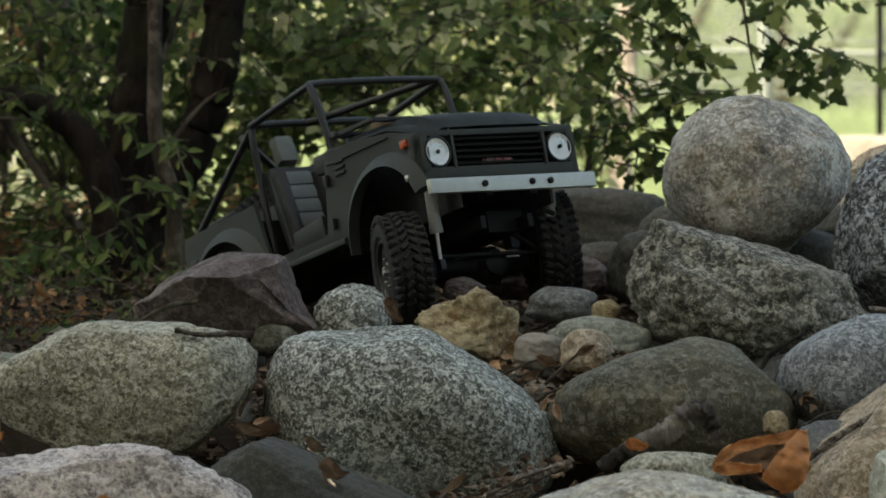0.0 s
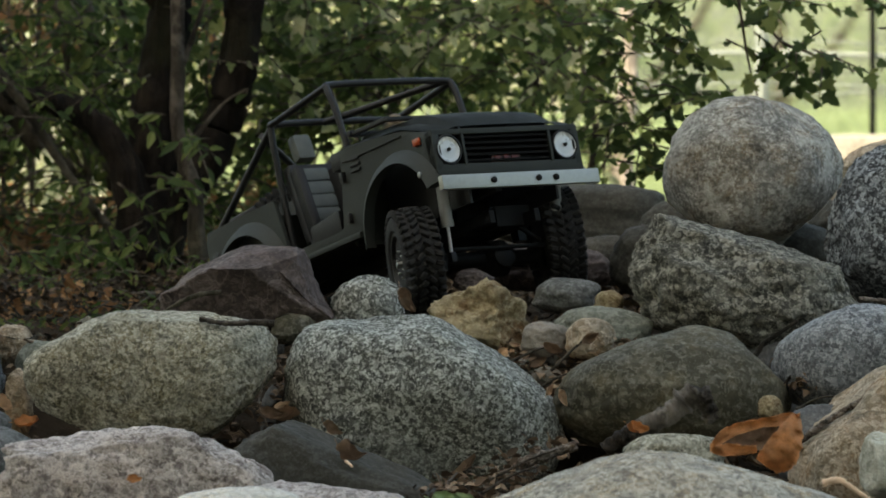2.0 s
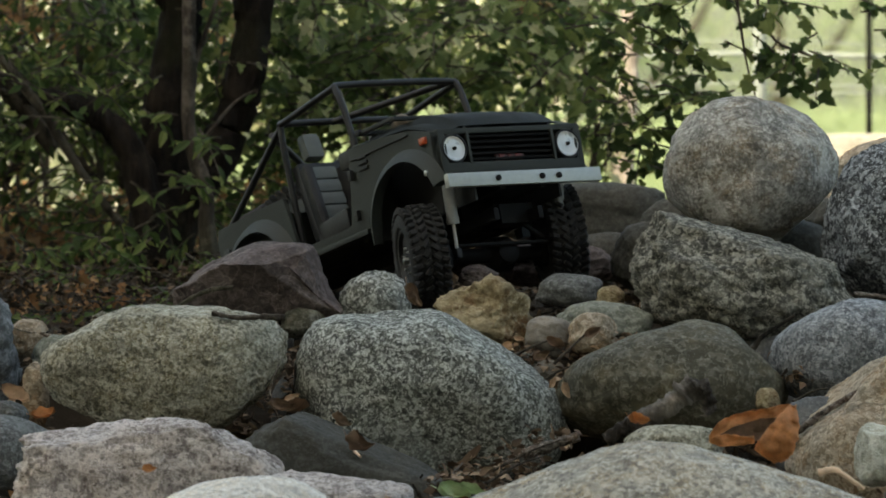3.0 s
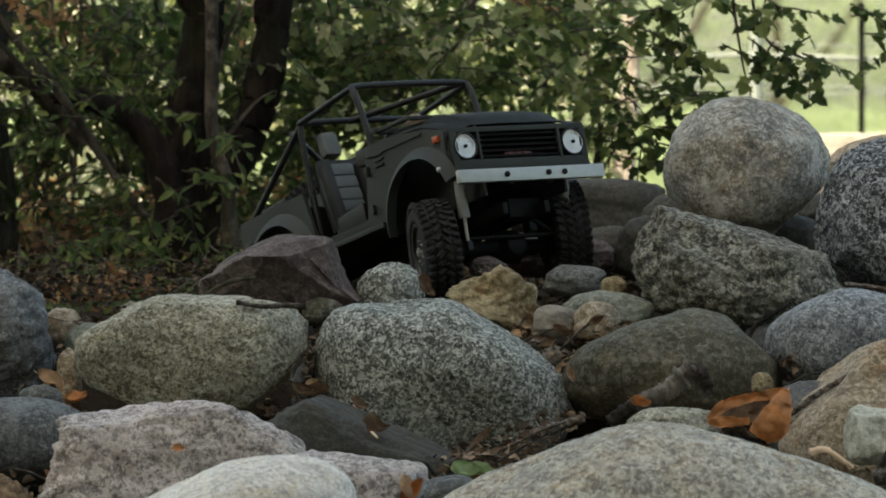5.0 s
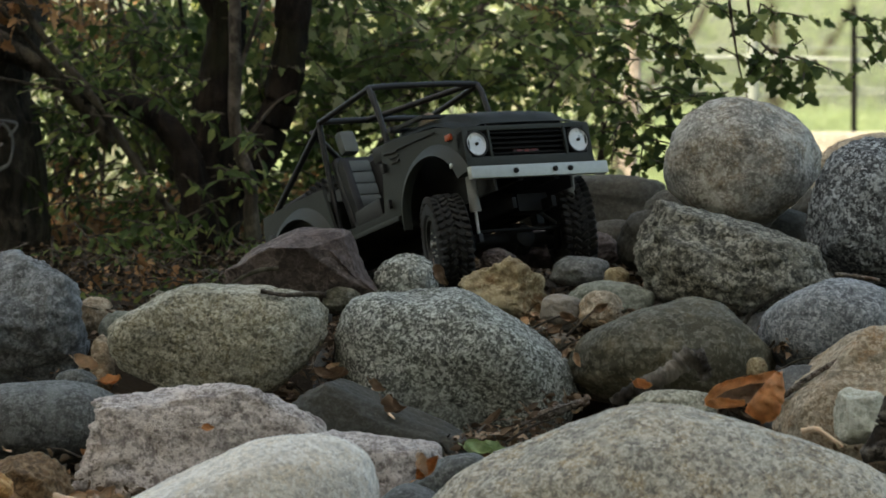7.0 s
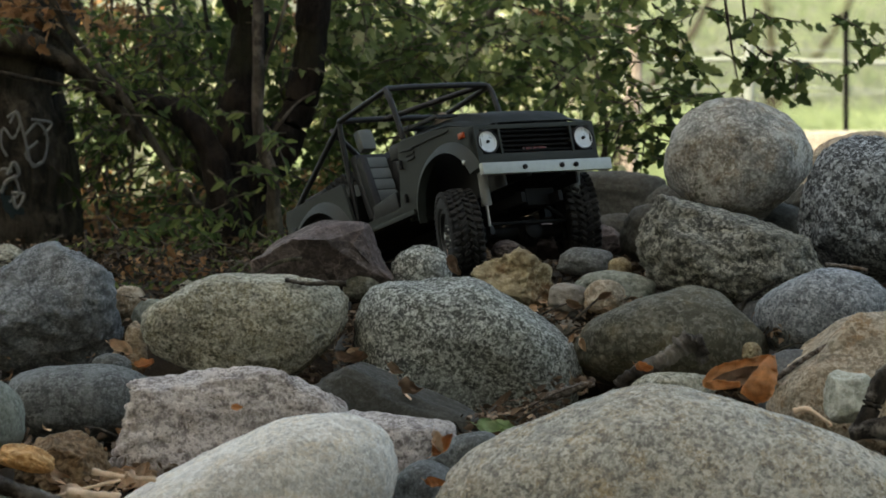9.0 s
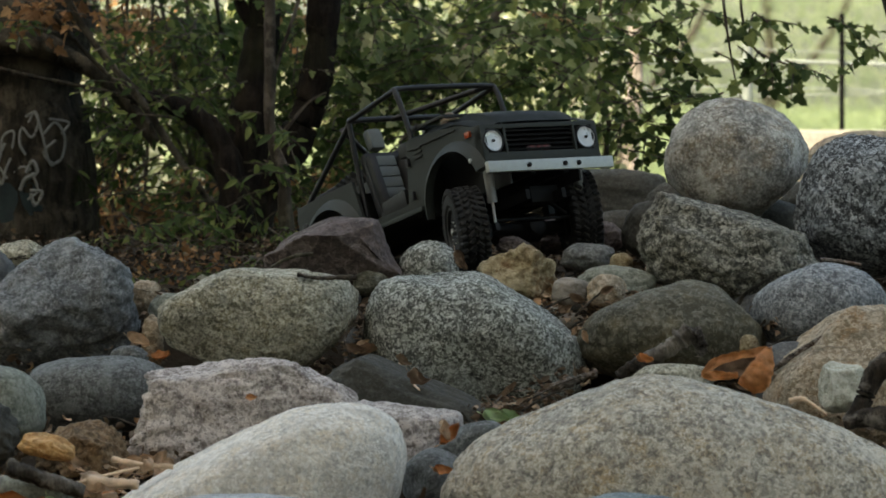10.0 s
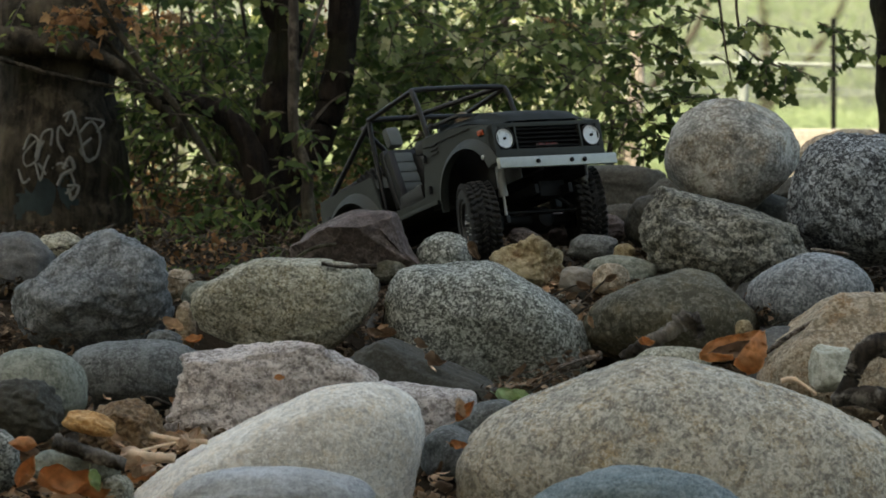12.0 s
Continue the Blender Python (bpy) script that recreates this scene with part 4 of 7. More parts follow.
        back = Matrix.Translation((-0.070, y, 0.157)) @ Matrix.Rotation(radians(-14), 4, "Y")
        bm = bmesh.new()
        box(bm, (0, 0, 0), (0.014, 0.052, 0.082), 0.005, back)
        part("backrest", bm, TRIM, seat)
        for k in range(5):
            bm = bmesh.new()
            box(bm, (0, 0, 0), (0.010, 0.031, 0.0142), 0.0045, back @ Matrix.Translation((0.0055, 0, -0.029 + 0.0142 * k)))
            part("rib", bm, SEAT, seat)
        for q in (-1, 1):
            bm = bmesh.new()
            box(bm, (0, 0, 0), (0.024, 0.010, 0.074), 0.0046, back @ Matrix.Translation((0.008, q * 0.0215, -0.004)) @ Matrix.Rotation(radians(q * 14), 4, "Z"))
            part("side_bolster", bm, TRIM, seat)
            bm = bmesh.new()
            box(bm, (-0.026, y + q * 0.024, 0.122), (0.052, 0.010, 0.022), 0.0046, Matrix.Rotation(radians(-6), 4, "Y"))
            part("seat_bolster", bm, TRIM, seat)
        bm = bmesh.new()
        box(bm, (0, 0, 0), (0.013, 0.021, 0.027), 0.0062, back @ Matrix.Translation((0.001, 0, 0.060)))
        part("headrest", bm, SEAT, seat)
    # chassis and running gear
    bm = bmesh.new()
    for s in (-1, 1):
        box(bm, (0.0, s * 0.026, 0.082), (0.36, 0.006, 0.012), 0.001)
    box(bm, (0.0, 0, 0.074), (0.070, 0.056, 0.010), 0.002)
    box(bm, (0.09, 0, 0.095), (0.050, 0.040, 0.034), 0.003)
    box(bm, (0.150, 0.012, 0.086), (0.022, 0.040, 0.020), 0.002)
    part("chassis", bm, STEEL, car)
    for x in (AXLE_F, AXLE_R):
        bm = bmesh.new()
        tube(bm, [(x, -0.066, TYRE_R), (x, 0.066, TYRE_R)], 0.0075, 12)
        lathe(bm, [(-0.018, 0.008), (-0.014, 0.017), (0.004, 0.018), (0.010, 0.009)], 16, at=(x, 0.012, TYRE_R))
        lathe(bm, [(x, 0.015), (x + 0.018 * (1 if x > 0 else -1), 0.012), (x + 0.021 * (1 if x > 0 else -1), 0.006)], 16, "X", (0, 0.008, TYRE_R))
        for s in (-1, 1):
            box(bm, (x, s * 0.060, TYRE_R), (0.018, 0.014, 0.024), 0.003)
        part("axle", bm, STEEL, car)
        for s in (-1, 1):
            top, low = Vector((x + 0.040, s * 0.066, 0.142)), Vector((x + 0.030, s * 0.062, 0.050))
            mid = low.lerp(top, 0.34)
            bm = bmesh.new()
            tube(bm, [mid, top], 0.0058, 12)
            tube(bm, [mid - (top - low) * 0.03, mid + (top - low) * 0.04], 0.0064, 12)
            shock = part("shock_absorber", bm, SHOCK, car, "silver oil-filled shock absorber")
            bm = bmesh.new()
            tube(bm, [low, mid], 0.0018, 8)
            part("shaft", bm, REFLECTOR, shock)
            bm = bmesh.new()
            box(bm, low, (0.008, 0.006, 0.010), 0.002)
            part("shock_end", bm, TRIM, shock)
            sgn = 1 if x > 0 else -1
            bars(car, "suspension_link", [[(x - 0.004 * sgn, s * 0.045, TYRE_R - 0.006), (0.030 * sgn, s * 0.026, 0.072)]], 0.0028, STEEL)
    bars(car, "steering_link", [[(AXLE_F + 0.022, -0.060, TYRE_R + 0.006), (AXLE_F + 0.024, 0.060, TYRE_R + 0.006)], [(AXLE_F + 0.026, 0.045, TYRE_R + 0.010), (0.152, -0.006, 0.096)]], 0.0022, STEEL)
    bars(car, "drive_shaft", [[(AXLE_F - 0.014, 0.008, TYRE_R), (0.030, 0, 0.074)], [(AXLE_R + 0.014, 0.008, TYRE_R), (-0.030, 0, 0.074)]], 0.0034, STEEL)
    (tm, km), rm, nm = tyre_mesh(), rim_mesh(), nut_mesh()
    steer = -24
    for x, s, turn, dz in ((AXLE_F, -1, steer, 0.0), (AXLE_F, 1, steer, 0.013), (AXLE_R, -1, 0, 0.0), (AXLE_R, 1, 0, 0.0)):
        w = new("wheel", rm)
        w.parent = car
        w.matrix_local = pose(x, s * 0.083, TYRE_R + dz, 0, 0, turn + (180 if s < 0 else 0))
        for nme, me in (("tyre", tm), ("tread", km), ("hub_nut", nm)):
            o = new(nme, me)
            o.parent = w
            if nme == "tread":
                tagged(o, kind="stuff")
    # black sheets added inside the wheel arches to stand for the shade there
    for x, w, s in ((0.120, 0.130, -1), (0.120, 0.130, 1), (-0.140, 0.120, -1), (-0.140, 0.120, 1)):
        bm = bmesh.new()
        box(bm, (x, s * 0.050, 0.132), (w, 0.003, 0.074), 0.001)
        part("inner_fender", bm, TRIM, car)
    bm = bmesh.new()
    box(bm, (0.165, 0, 0.122), (0.006, 0.13, 0.012), 0.001)
    part("front_valance", bm, TRIM, car)
    # spare wheel lying in the bed
    sp = new("spare_wheel", rm)
    sp.parent = car
    sp.matrix_local = pose(-0.160, 0.0, 0.165, 70, 0, 90)
    for nme, me in (("tyre", tm), ("tread", km)):
        o = new(nme, me)
        o.parent = sp
        if nme == "tread":
            tagged(o, kind="stuff")
    car.matrix_world = pose(0.0098, 0.22, 0.4386, 1.93, -14.6, -55.17) @ Matrix.Scale(1.0607, 4)
    return car


truck = make_truck()


def make_doll():
    """The seated figure at the wheel, as one plain shape."""
    bm = bmesh.new()
    for c, r in (((-0.030, 0.038, 0.158), (0.017, 0.026, 0.032)), ((-0.030, 0.038, 0.206), (0.013, 0.012, 0.018)), ((-0.030, 0.038, 0.187), (0.007, 0.007, 0.010)),
                 ((-0.002, 0.020, 0.128), (0.034, 0.011, 0.011)), ((-0.002, 0.055, 0.128), (0.034, 0.011, 0.011)),
                 ((-0.016, 0.064, 0.160), (0.022, 0.008, 0.010)), ((-0.016, 0.012, 0.160), (0.022, 0.008, 0.010))):
        got = bmesh.ops.create_icosphere(bm, subdivisions=3, radius=1.0)["verts"]
        bmesh.ops.transform(bm, matrix=Matrix.Translation(c) @ Matrix.Diagonal((*r, 1)), verts=got)
    cloth = plain("sandy_doll_finish", (0.2, 0.135, 0.075), 0.7, 0.0, 0.3, 50, 0.2)
    thing("doll", bm, cloth, "small sandy-coloured doll seated at the toy truck's wheel", "doll", truck.matrix_world @ Matrix.Translation((-0.01, 0.002, 0.012)))


make_doll()

# ---- trees ----
def leaf_cloud(name, mat, centres, count, size, seed, parent=None, droop=0.5, label="", category="", kind="", facing=0.0, level=1.0, slim=1.0):
    """Many single leaves, each a folded pointed blade, scattered in ellipsoid clumps. centres: rows of place and half sizes."""
    rng = np.random.default_rng(seed)
    cs = np.array([c for c, _ in centres])
    rs = np.array([r for _, r in centres])
    vol = rs.prod(1) ** (2 / 3)
    which = rng.choice(len(cs), count, p=vol / vol.sum())
    d = rng.normal(size=(count, 3))
    d /= np.linalg.norm(d, axis=1)[:, None]
    p = cs[which] + d * (rng.random(count) ** 0.4)[:, None] * rs[which]
    along = rng.normal(size=(count, 3))
    along[:, 2] = along[:, 2] * level - droop
    along /= np.linalg.norm(along, axis=1)[:, None]
    up = rng.normal(size=(count, 3)) * 0.7 + np.array([0, -facing, 1.0 - facing * 0.5])
    side = np.cross(along, up)
    side /= np.linalg.norm(side, axis=1)[:, None] + 1e-9
    nrm = np.cross(side, along)
    L = size * (0.6 + 0.8 * rng.random(count))[:, None]
    W = L * slim * (0.3 + 0.12 * rng.random(count))[:, None]
    v = np.stack([p, p + along * L * 0.28 + side * W * 0.85 + nrm * W * 0.3, p + along * L * 0.62 + side * W * 0.75 + nrm * W * 0.25, p + along * L - nrm * L * 0.12,
                  p + along * L * 0.62 - side * W * 0.75 + nrm * W * 0.25, p + along * L * 0.28 - side * W * 0.85 + nrm * W * 0.3, p + along * L * 0.45], 1)
    base = (np.arange(count) * 7)[:, None]
    f = np.concatenate([base + np.array([[0, 1, 6]]), base + np.array([[1, 2, 6]]), base + np.array([[2, 3, 6]]), base + np.array([[3, 4, 6]]), base + np.array([[4, 5, 6]]), base + np.array([[5, 0, 6]])])
    me = bpy.data.meshes.new(name)
    v = v.reshape(-1, 3)
    me.vertices.add(len(v))
    me.vertices.foreach_set("co", v.ravel())
    me.loops.add(f.size)
    me.loops.foreach_set("vertex_index", f.ravel())
    me.polygons.add(len(f))
    me.polygons.foreach_set("loop_start", np.arange(len(f)) * 3)
    me.update(calc_edges=True)
    me.materials.append(mat)
    ob = new(name, me)
    if parent:
        ob.parent = parent
    return tagged(ob, label, category, kind=kind)


LOBES = ((0.0, 0.0), (0.10, 0.20), (0.02, 0.34), (0.26, 0.33), (0.42, 0.52), (0.50, 0.24), (0.70, 0.26), (1.0, 0.0))


OVATE = ((0.0, 0.0), (0.18, 0.15), (0.45, 0.21), (0.75, 0.13), (1.0, 0.0))


def sprays(parent, mat, zones, size, reach, seed, shape=LOBES):
    """Leafy twigs: each a thin drooping stem with lobed leaves to both sides. zones: rows of place, half sizes, number of twigs."""
    rng = random.Random(seed)
    bm = bmesh.new()
    verts, faces = [], []
    for (cx, cy, cz), (rx, ry, rz), n in zones:
        for _ in range(n):
            while True:
                d = Vector((rng.uniform(-1, 1), rng.uniform(-1, 1), rng.uniform(-1, 1)))
                if d.length < 1:
                    break
            a, long = rng.uniform(0, 2 * math.pi), reach * rng.uniform(0.6, 1.3)
            out = Vector((math.cos(a), 0.5 * math.sin(a), rng.uniform(-0.5, 0.35))).normalized()
            p0 = Vector((cx + d.x * rx, cy + d.y * ry, cz + d.z * rz)) - out * long * 0.5
            fall = rng.uniform(0.1, 0.5)
            stem = [p0 + out * long * t - Vector((0, 0, 1)) * fall * long * t * t for t in (0, 0.35, 0.7, 1)]
            tube(bm, stem, [0.0013, 0.0011, 0.0009, 0.0006], 5)
            k = rng.randint(6, 9)
            for i in range(k):
                t = (i + 0.7) / k
                p = p0 + out * long * t - Vector((0, 0, 1)) * fall * long * t * t
                go = out * 0.5 + out.cross(Vector((0, 0, 1))) * (0.8 if i % 2 else -0.8) if i < k - 1 else out.copy()
                go += Vector((rng.gauss(0, 0.3), rng.gauss(0, 0.3), rng.uniform(-1.0, 0.1)))
                go.normalize()
                up = Vector((rng.gauss(0, 0.5), rng.gauss(-0.5, 0.5), 0.8))
                side = go.cross(up).normalized()
                nrm = side.cross(go)
                ln = size * rng.uniform(0.6, 1.25)
                wd = ln * rng.uniform(0.8, 1.05)
                bend = rng.uniform(0.05, 0.3)
                base = len(verts)
                p = p + go * ln * 0.15
                rim = list(shape) + [(u, -w) for u, w in shape[-2:0:-1]]
                for u, w in rim:
                    verts.append(p + go * ln * u + side * wd * w + nrm * ln * (0.25 * abs(w) - bend * u * u))
                verts.append(p + go * ln * 0.4 - nrm * ln * bend * 0.16)
                c, m = base + len(rim), len(rim)
                faces += [(base + q, base + (q + 1) % m, c) for q in range(m)]
    tagged(part("twig_work", bm, BARK_GREY, parent, autosmooth=None), kind="stuff")
    ob = new("crown", raw("crown", verts, faces, mat))
    ob.parent = parent
    tagged(ob, kind="stuff")


def limb(pts, r0, r1, seed, n=12, sides=18):
    """A tapering stem with ridged, lumpy bark."""
    bm = bmesh.new()
    sp = spline(pts, n if r0 > 0.008 else 6)
    sh = Vector((seed * 1.7, seed * 0.3, 0))
    last = len(sp) - 1
    tube(bm, sp, [(r0 + (r1 - r0) * i / last) * (1 + 0.16 * noise.noise(p * 14 + sh)) for i, p in enumerate(sp)], sides if r0 > 0.008 else 8)
    bm.normal_update()
    for v in bm.verts:
        ridge = noise.fractal(Vector((v.co.x * 95, v.co.y * 95, v.co.z * 24)) + sh, 0.9, 2.0, 3)
        lump = noise.noise(v.co * 32 + sh)
        v.co += v.normal * min(r0, 0.03) * (0.13 * ridge + 0.14 * lump)
    return bm


def tree(label, trunk, r0, r1, mat, limbs, seed, kind_name="tree"):
    """A tree: an Empty at its foot, a tapered trunk and limbs. limbs: rows of points, thick end, thin end."""
    root = tagged(new(kind_name), label, "tree")
    part("trunk", limb(trunk, r0, r1, seed), mat, root, autosmooth=None)
    for k, (pts, a, b) in enumerate(limbs):
        part("limb", limb(pts, a, b, seed + 7 * k + 1), mat, root, autosmooth=None)
    return root
oak = tree("thick dark tree trunk with white graffiti strokes on its bark", [(-0.606, 1.10, 0.463), (-0.606, 1.10, 0.517), (-0.616, 1.10, 0.671), (-0.606, 1.10, 0.816), (-0.588, 1.10, 1.024), (-0.579, 1.10, 1.649)], 0.1113, 0.0842, BARK_OAK, [([(-0.596, 1.02, 0.771), (-0.563, 1.02, 0.755), (-0.506, 1.02, 0.729), (-0.453, 1.02, 0.678), (-0.417, 1.02, 0.629)], 0.015, 0.008), ([(-0.733, 1.00, 0.759), (-0.684, 1.00, 0.773), (-0.631, 1.00, 0.767), (-0.579, 1.00, 0.763), (-0.546, 1.00, 0.752)], 0.023, 0.015), ([(-0.679, 0.90, 0.746), (-0.602, 0.90, 0.724), (-0.526, 0.90, 0.708), (-0.428, 0.90, 0.687)], 0.0035, 0.0030), ([(-0.557, 0.88, 0.879), (-0.535, 0.88, 0.830), (-0.499, 0.88, 0.769), (-0.433, 0.88, 0.687), (-0.387, 0.88, 0.616), (-0.351, 0.88, 0.565), (-0.336, 0.88, 0.547)], 0.0058, 0.0040), ([(-0.551, 0.90, 0.802), (-0.509, 0.90, 0.753), (-0.476, 0.90, 0.719), (-0.443, 0.90, 0.686)], 0.0036, 0.0026), ([(-0.588, 1.10, 0.988), (-0.321, 0.60, 1.274), (-0.049, 0.10, 1.491)], 0.0425, 0.0172)], 100, "tree")
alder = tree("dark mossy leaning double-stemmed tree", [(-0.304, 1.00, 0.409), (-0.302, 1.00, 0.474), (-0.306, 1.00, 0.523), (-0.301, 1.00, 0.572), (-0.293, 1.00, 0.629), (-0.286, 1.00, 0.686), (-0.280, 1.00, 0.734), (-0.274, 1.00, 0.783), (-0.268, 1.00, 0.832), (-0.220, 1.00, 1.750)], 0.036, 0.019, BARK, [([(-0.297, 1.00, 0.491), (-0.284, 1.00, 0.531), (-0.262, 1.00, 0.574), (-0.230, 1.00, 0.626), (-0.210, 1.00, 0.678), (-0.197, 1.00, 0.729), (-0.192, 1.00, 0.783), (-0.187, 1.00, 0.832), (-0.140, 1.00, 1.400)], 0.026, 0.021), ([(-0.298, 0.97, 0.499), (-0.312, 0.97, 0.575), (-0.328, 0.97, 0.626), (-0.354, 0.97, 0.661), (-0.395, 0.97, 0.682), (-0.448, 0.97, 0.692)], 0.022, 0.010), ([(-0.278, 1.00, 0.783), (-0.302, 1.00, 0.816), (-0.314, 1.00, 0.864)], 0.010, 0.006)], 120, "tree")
sapling = tree("slim grey sapling with a leaning stem", [(-0.231, 0.85, 0.458), (-0.240, 0.85, 0.551), (-0.240, 0.85, 0.578), (-0.259, 0.85, 0.652), (-0.259, 0.85, 0.735), (-0.259, 0.85, 0.846), (-0.249, 0.85, 1.151)], 0.0102, 0.0065, BARK_GREY, [([(-0.259, 0.85, 0.708), (-0.240, 0.85, 0.763), (-0.212, 0.85, 0.846)], 0.0037, 0.0018), ([(-0.249, 0.85, 0.634), (-0.212, 0.85, 0.680), (-0.185, 0.85, 0.698)], 0.0028, 0.0009)], 140, "tree")
tree("thin grey-brown shrub stem in the undergrowth", [(-0.398, 1.40, 0.468), (-0.398, 1.40, 0.476), (-0.381, 1.40, 0.600), (-0.372, 1.40, 0.689), (-0.372, 1.40, 0.769), (-0.390, 1.40, 0.857), (-0.372, 1.40, 1.105)], 0.0062, 0.0027, BARK_GREY, [([(-0.398, 1.40, 0.485), (-0.362, 1.45, 0.557), (-0.324, 1.57, 0.628)], 0.0027, 0.0009), ([(-0.390, 1.40, 0.839), (-0.410, 1.32, 0.903), (-0.452, 1.39, 0.972)], 0.0027, 0.0009), ([(-0.372, 1.40, 0.777), (-0.400, 1.34, 0.804), (-0.437, 1.31, 0.823)], 0.0027, 0.0009), ([(-0.381, 1.40, 0.618), (-0.391, 1.33, 0.671), (-0.404, 1.20, 0.725)], 0.0027, 0.0009), ([(-0.390, 1.40, 0.875), (-0.418, 1.33, 0.902), (-0.463, 1.33, 0.929)], 0.0027, 0.0009)], 160, "shrub")
tree("thin grey-brown shrub stem in the undergrowth", [(-0.319, 1.40, 0.468), (-0.319, 1.40, 0.512), (-0.354, 1.40, 0.600), (-0.398, 1.40, 0.707), (-0.407, 1.40, 0.760), (-0.425, 1.40, 0.857), (-0.407, 1.40, 1.105)], 0.0062, 0.0027, BARK_GREY, [([(-0.319, 1.40, 0.494), (-0.285, 1.33, 0.520), (-0.247, 1.43, 0.539)], 0.0027, 0.0009), ([(-0.398, 1.40, 0.715), (-0.415, 1.45, 0.777), (-0.444, 1.37, 0.840)], 0.0027, 0.0009), ([(-0.319, 1.40, 0.512), (-0.335, 1.46, 0.557), (-0.356, 1.31, 0.609)], 0.0027, 0.0009), ([(-0.319, 1.40, 0.503), (-0.300, 1.46, 0.530), (-0.272, 1.52, 0.548)], 0.0027, 0.0009), ([(-0.354, 1.40, 0.583), (-0.374, 1.32, 0.653), (-0.413, 1.22, 0.707)], 0.0027, 0.0009)], 161, "shrub")
tree("thin grey-brown shrub stem in the undergrowth", [(-0.381, 1.40, 0.468), (-0.381, 1.40, 0.574), (-0.425, 1.40, 0.645), (-0.469, 1.40, 0.724), (-0.522, 1.40, 0.857), (-0.505, 1.40, 1.105)], 0.0062, 0.0027, BARK_GREY, [([(-0.425, 1.40, 0.627), (-0.398, 1.41, 0.645), (-0.355, 1.35, 0.671)], 0.0027, 0.0009), ([(-0.522, 1.40, 0.830), (-0.535, 1.31, 0.876), (-0.546, 1.24, 0.922)], 0.0027, 0.0009), ([(-0.381, 1.40, 0.600), (-0.415, 1.42, 0.653), (-0.457, 1.22, 0.707)], 0.0027, 0.0009), ([(-0.381, 1.40, 0.600), (-0.391, 1.36, 0.671), (-0.402, 1.26, 0.734)], 0.0027, 0.0009), ([(-0.522, 1.40, 0.857), (-0.533, 1.34, 0.902), (-0.546, 1.24, 0.949)], 0.0027, 0.0009)], 162, "shrub")
tree("thin grey-brown shrub stem in the undergrowth", [(-0.133, 1.40, 0.468), (-0.133, 1.40, 0.574), (-0.142, 1.40, 0.689), (-0.133, 1.40, 0.760), (-0.124, 1.40, 0.857), (-0.106, 1.40, 1.105)], 0.0053, 0.0027, BARK_GREY, [([(-0.133, 1.40, 0.769), (-0.116, 1.32, 0.822), (-0.098, 1.30, 0.876)], 0.0027, 0.0009), ([(-0.133, 1.40, 0.760), (-0.159, 1.40, 0.804), (-0.188, 1.28, 0.850)], 0.0027, 0.0009), ([(-0.133, 1.40, 0.600), (-0.159, 1.40, 0.653), (-0.204, 1.39, 0.715)], 0.0027, 0.0009), ([(-0.133, 1.40, 0.565), (-0.115, 1.38, 0.627), (-0.096, 1.53, 0.689)], 0.0027, 0.0009), ([(-0.124, 1.40, 0.848), (-0.106, 1.48, 0.874), (-0.080, 1.41, 0.901)], 0.0027, 0.0009)], 163, "shrub")
tree("thin grey-brown shrub stem in the undergrowth", [(-0.071, 1.40, 0.468), (-0.071, 1.40, 0.627), (-0.035, 1.40, 0.707), (0.009, 1.40, 0.769), (0.071, 1.40, 0.857), (0.080, 1.40, 1.105)], 0.0062, 0.0027, BARK_GREY, [([(-0.071, 1.40, 0.618), (-0.053, 1.30, 0.689), (-0.035, 1.40, 0.751)], 0.0027, 0.0009), ([(0.071, 1.40, 0.866), (0.044, 1.49, 0.900), (-0.000, 1.58, 0.934)], 0.0027, 0.0009), ([(-0.071, 1.40, 0.645), (-0.079, 1.47, 0.671), (-0.105, 1.60, 0.706)], 0.0027, 0.0009), ([(0.071, 1.40, 0.839), (0.097, 1.48, 0.909), (0.143, 1.28, 0.975)], 0.0027, 0.0009), ([(0.009, 1.40, 0.760), (0.044, 1.48, 0.821), (0.089, 1.36, 0.875)], 0.0027, 0.0009)], 164, "shrub")
tree("thin grey-brown shrub stem in the undergrowth", [(-0.035, 1.40, 0.468), (-0.035, 1.40, 0.645), (-0.000, 1.40, 0.724), (0.035, 1.40, 0.769), (0.053, 1.40, 0.857), (0.071, 1.40, 1.105)], 0.0044, 0.0027, BARK_GREY, [([(0.053, 1.40, 0.866), (0.035, 1.46, 0.927), (0.018, 1.46, 0.989)], 0.0027, 0.0009), ([(0.035, 1.40, 0.795), (0.062, 1.49, 0.838), (0.087, 1.60, 0.872)], 0.0027, 0.0009), ([(0.053, 1.40, 0.866), (0.027, 1.36, 0.902), (-0.009, 1.47, 0.944)], 0.0027, 0.0009), ([(-0.035, 1.40, 0.671), (-0.009, 1.45, 0.698), (0.035, 1.59, 0.724)], 0.0027, 0.0009), ([(-0.035, 1.40, 0.645), (-0.053, 1.34, 0.680), (-0.096, 1.56, 0.706)], 0.0027, 0.0009)], 165, "shrub")
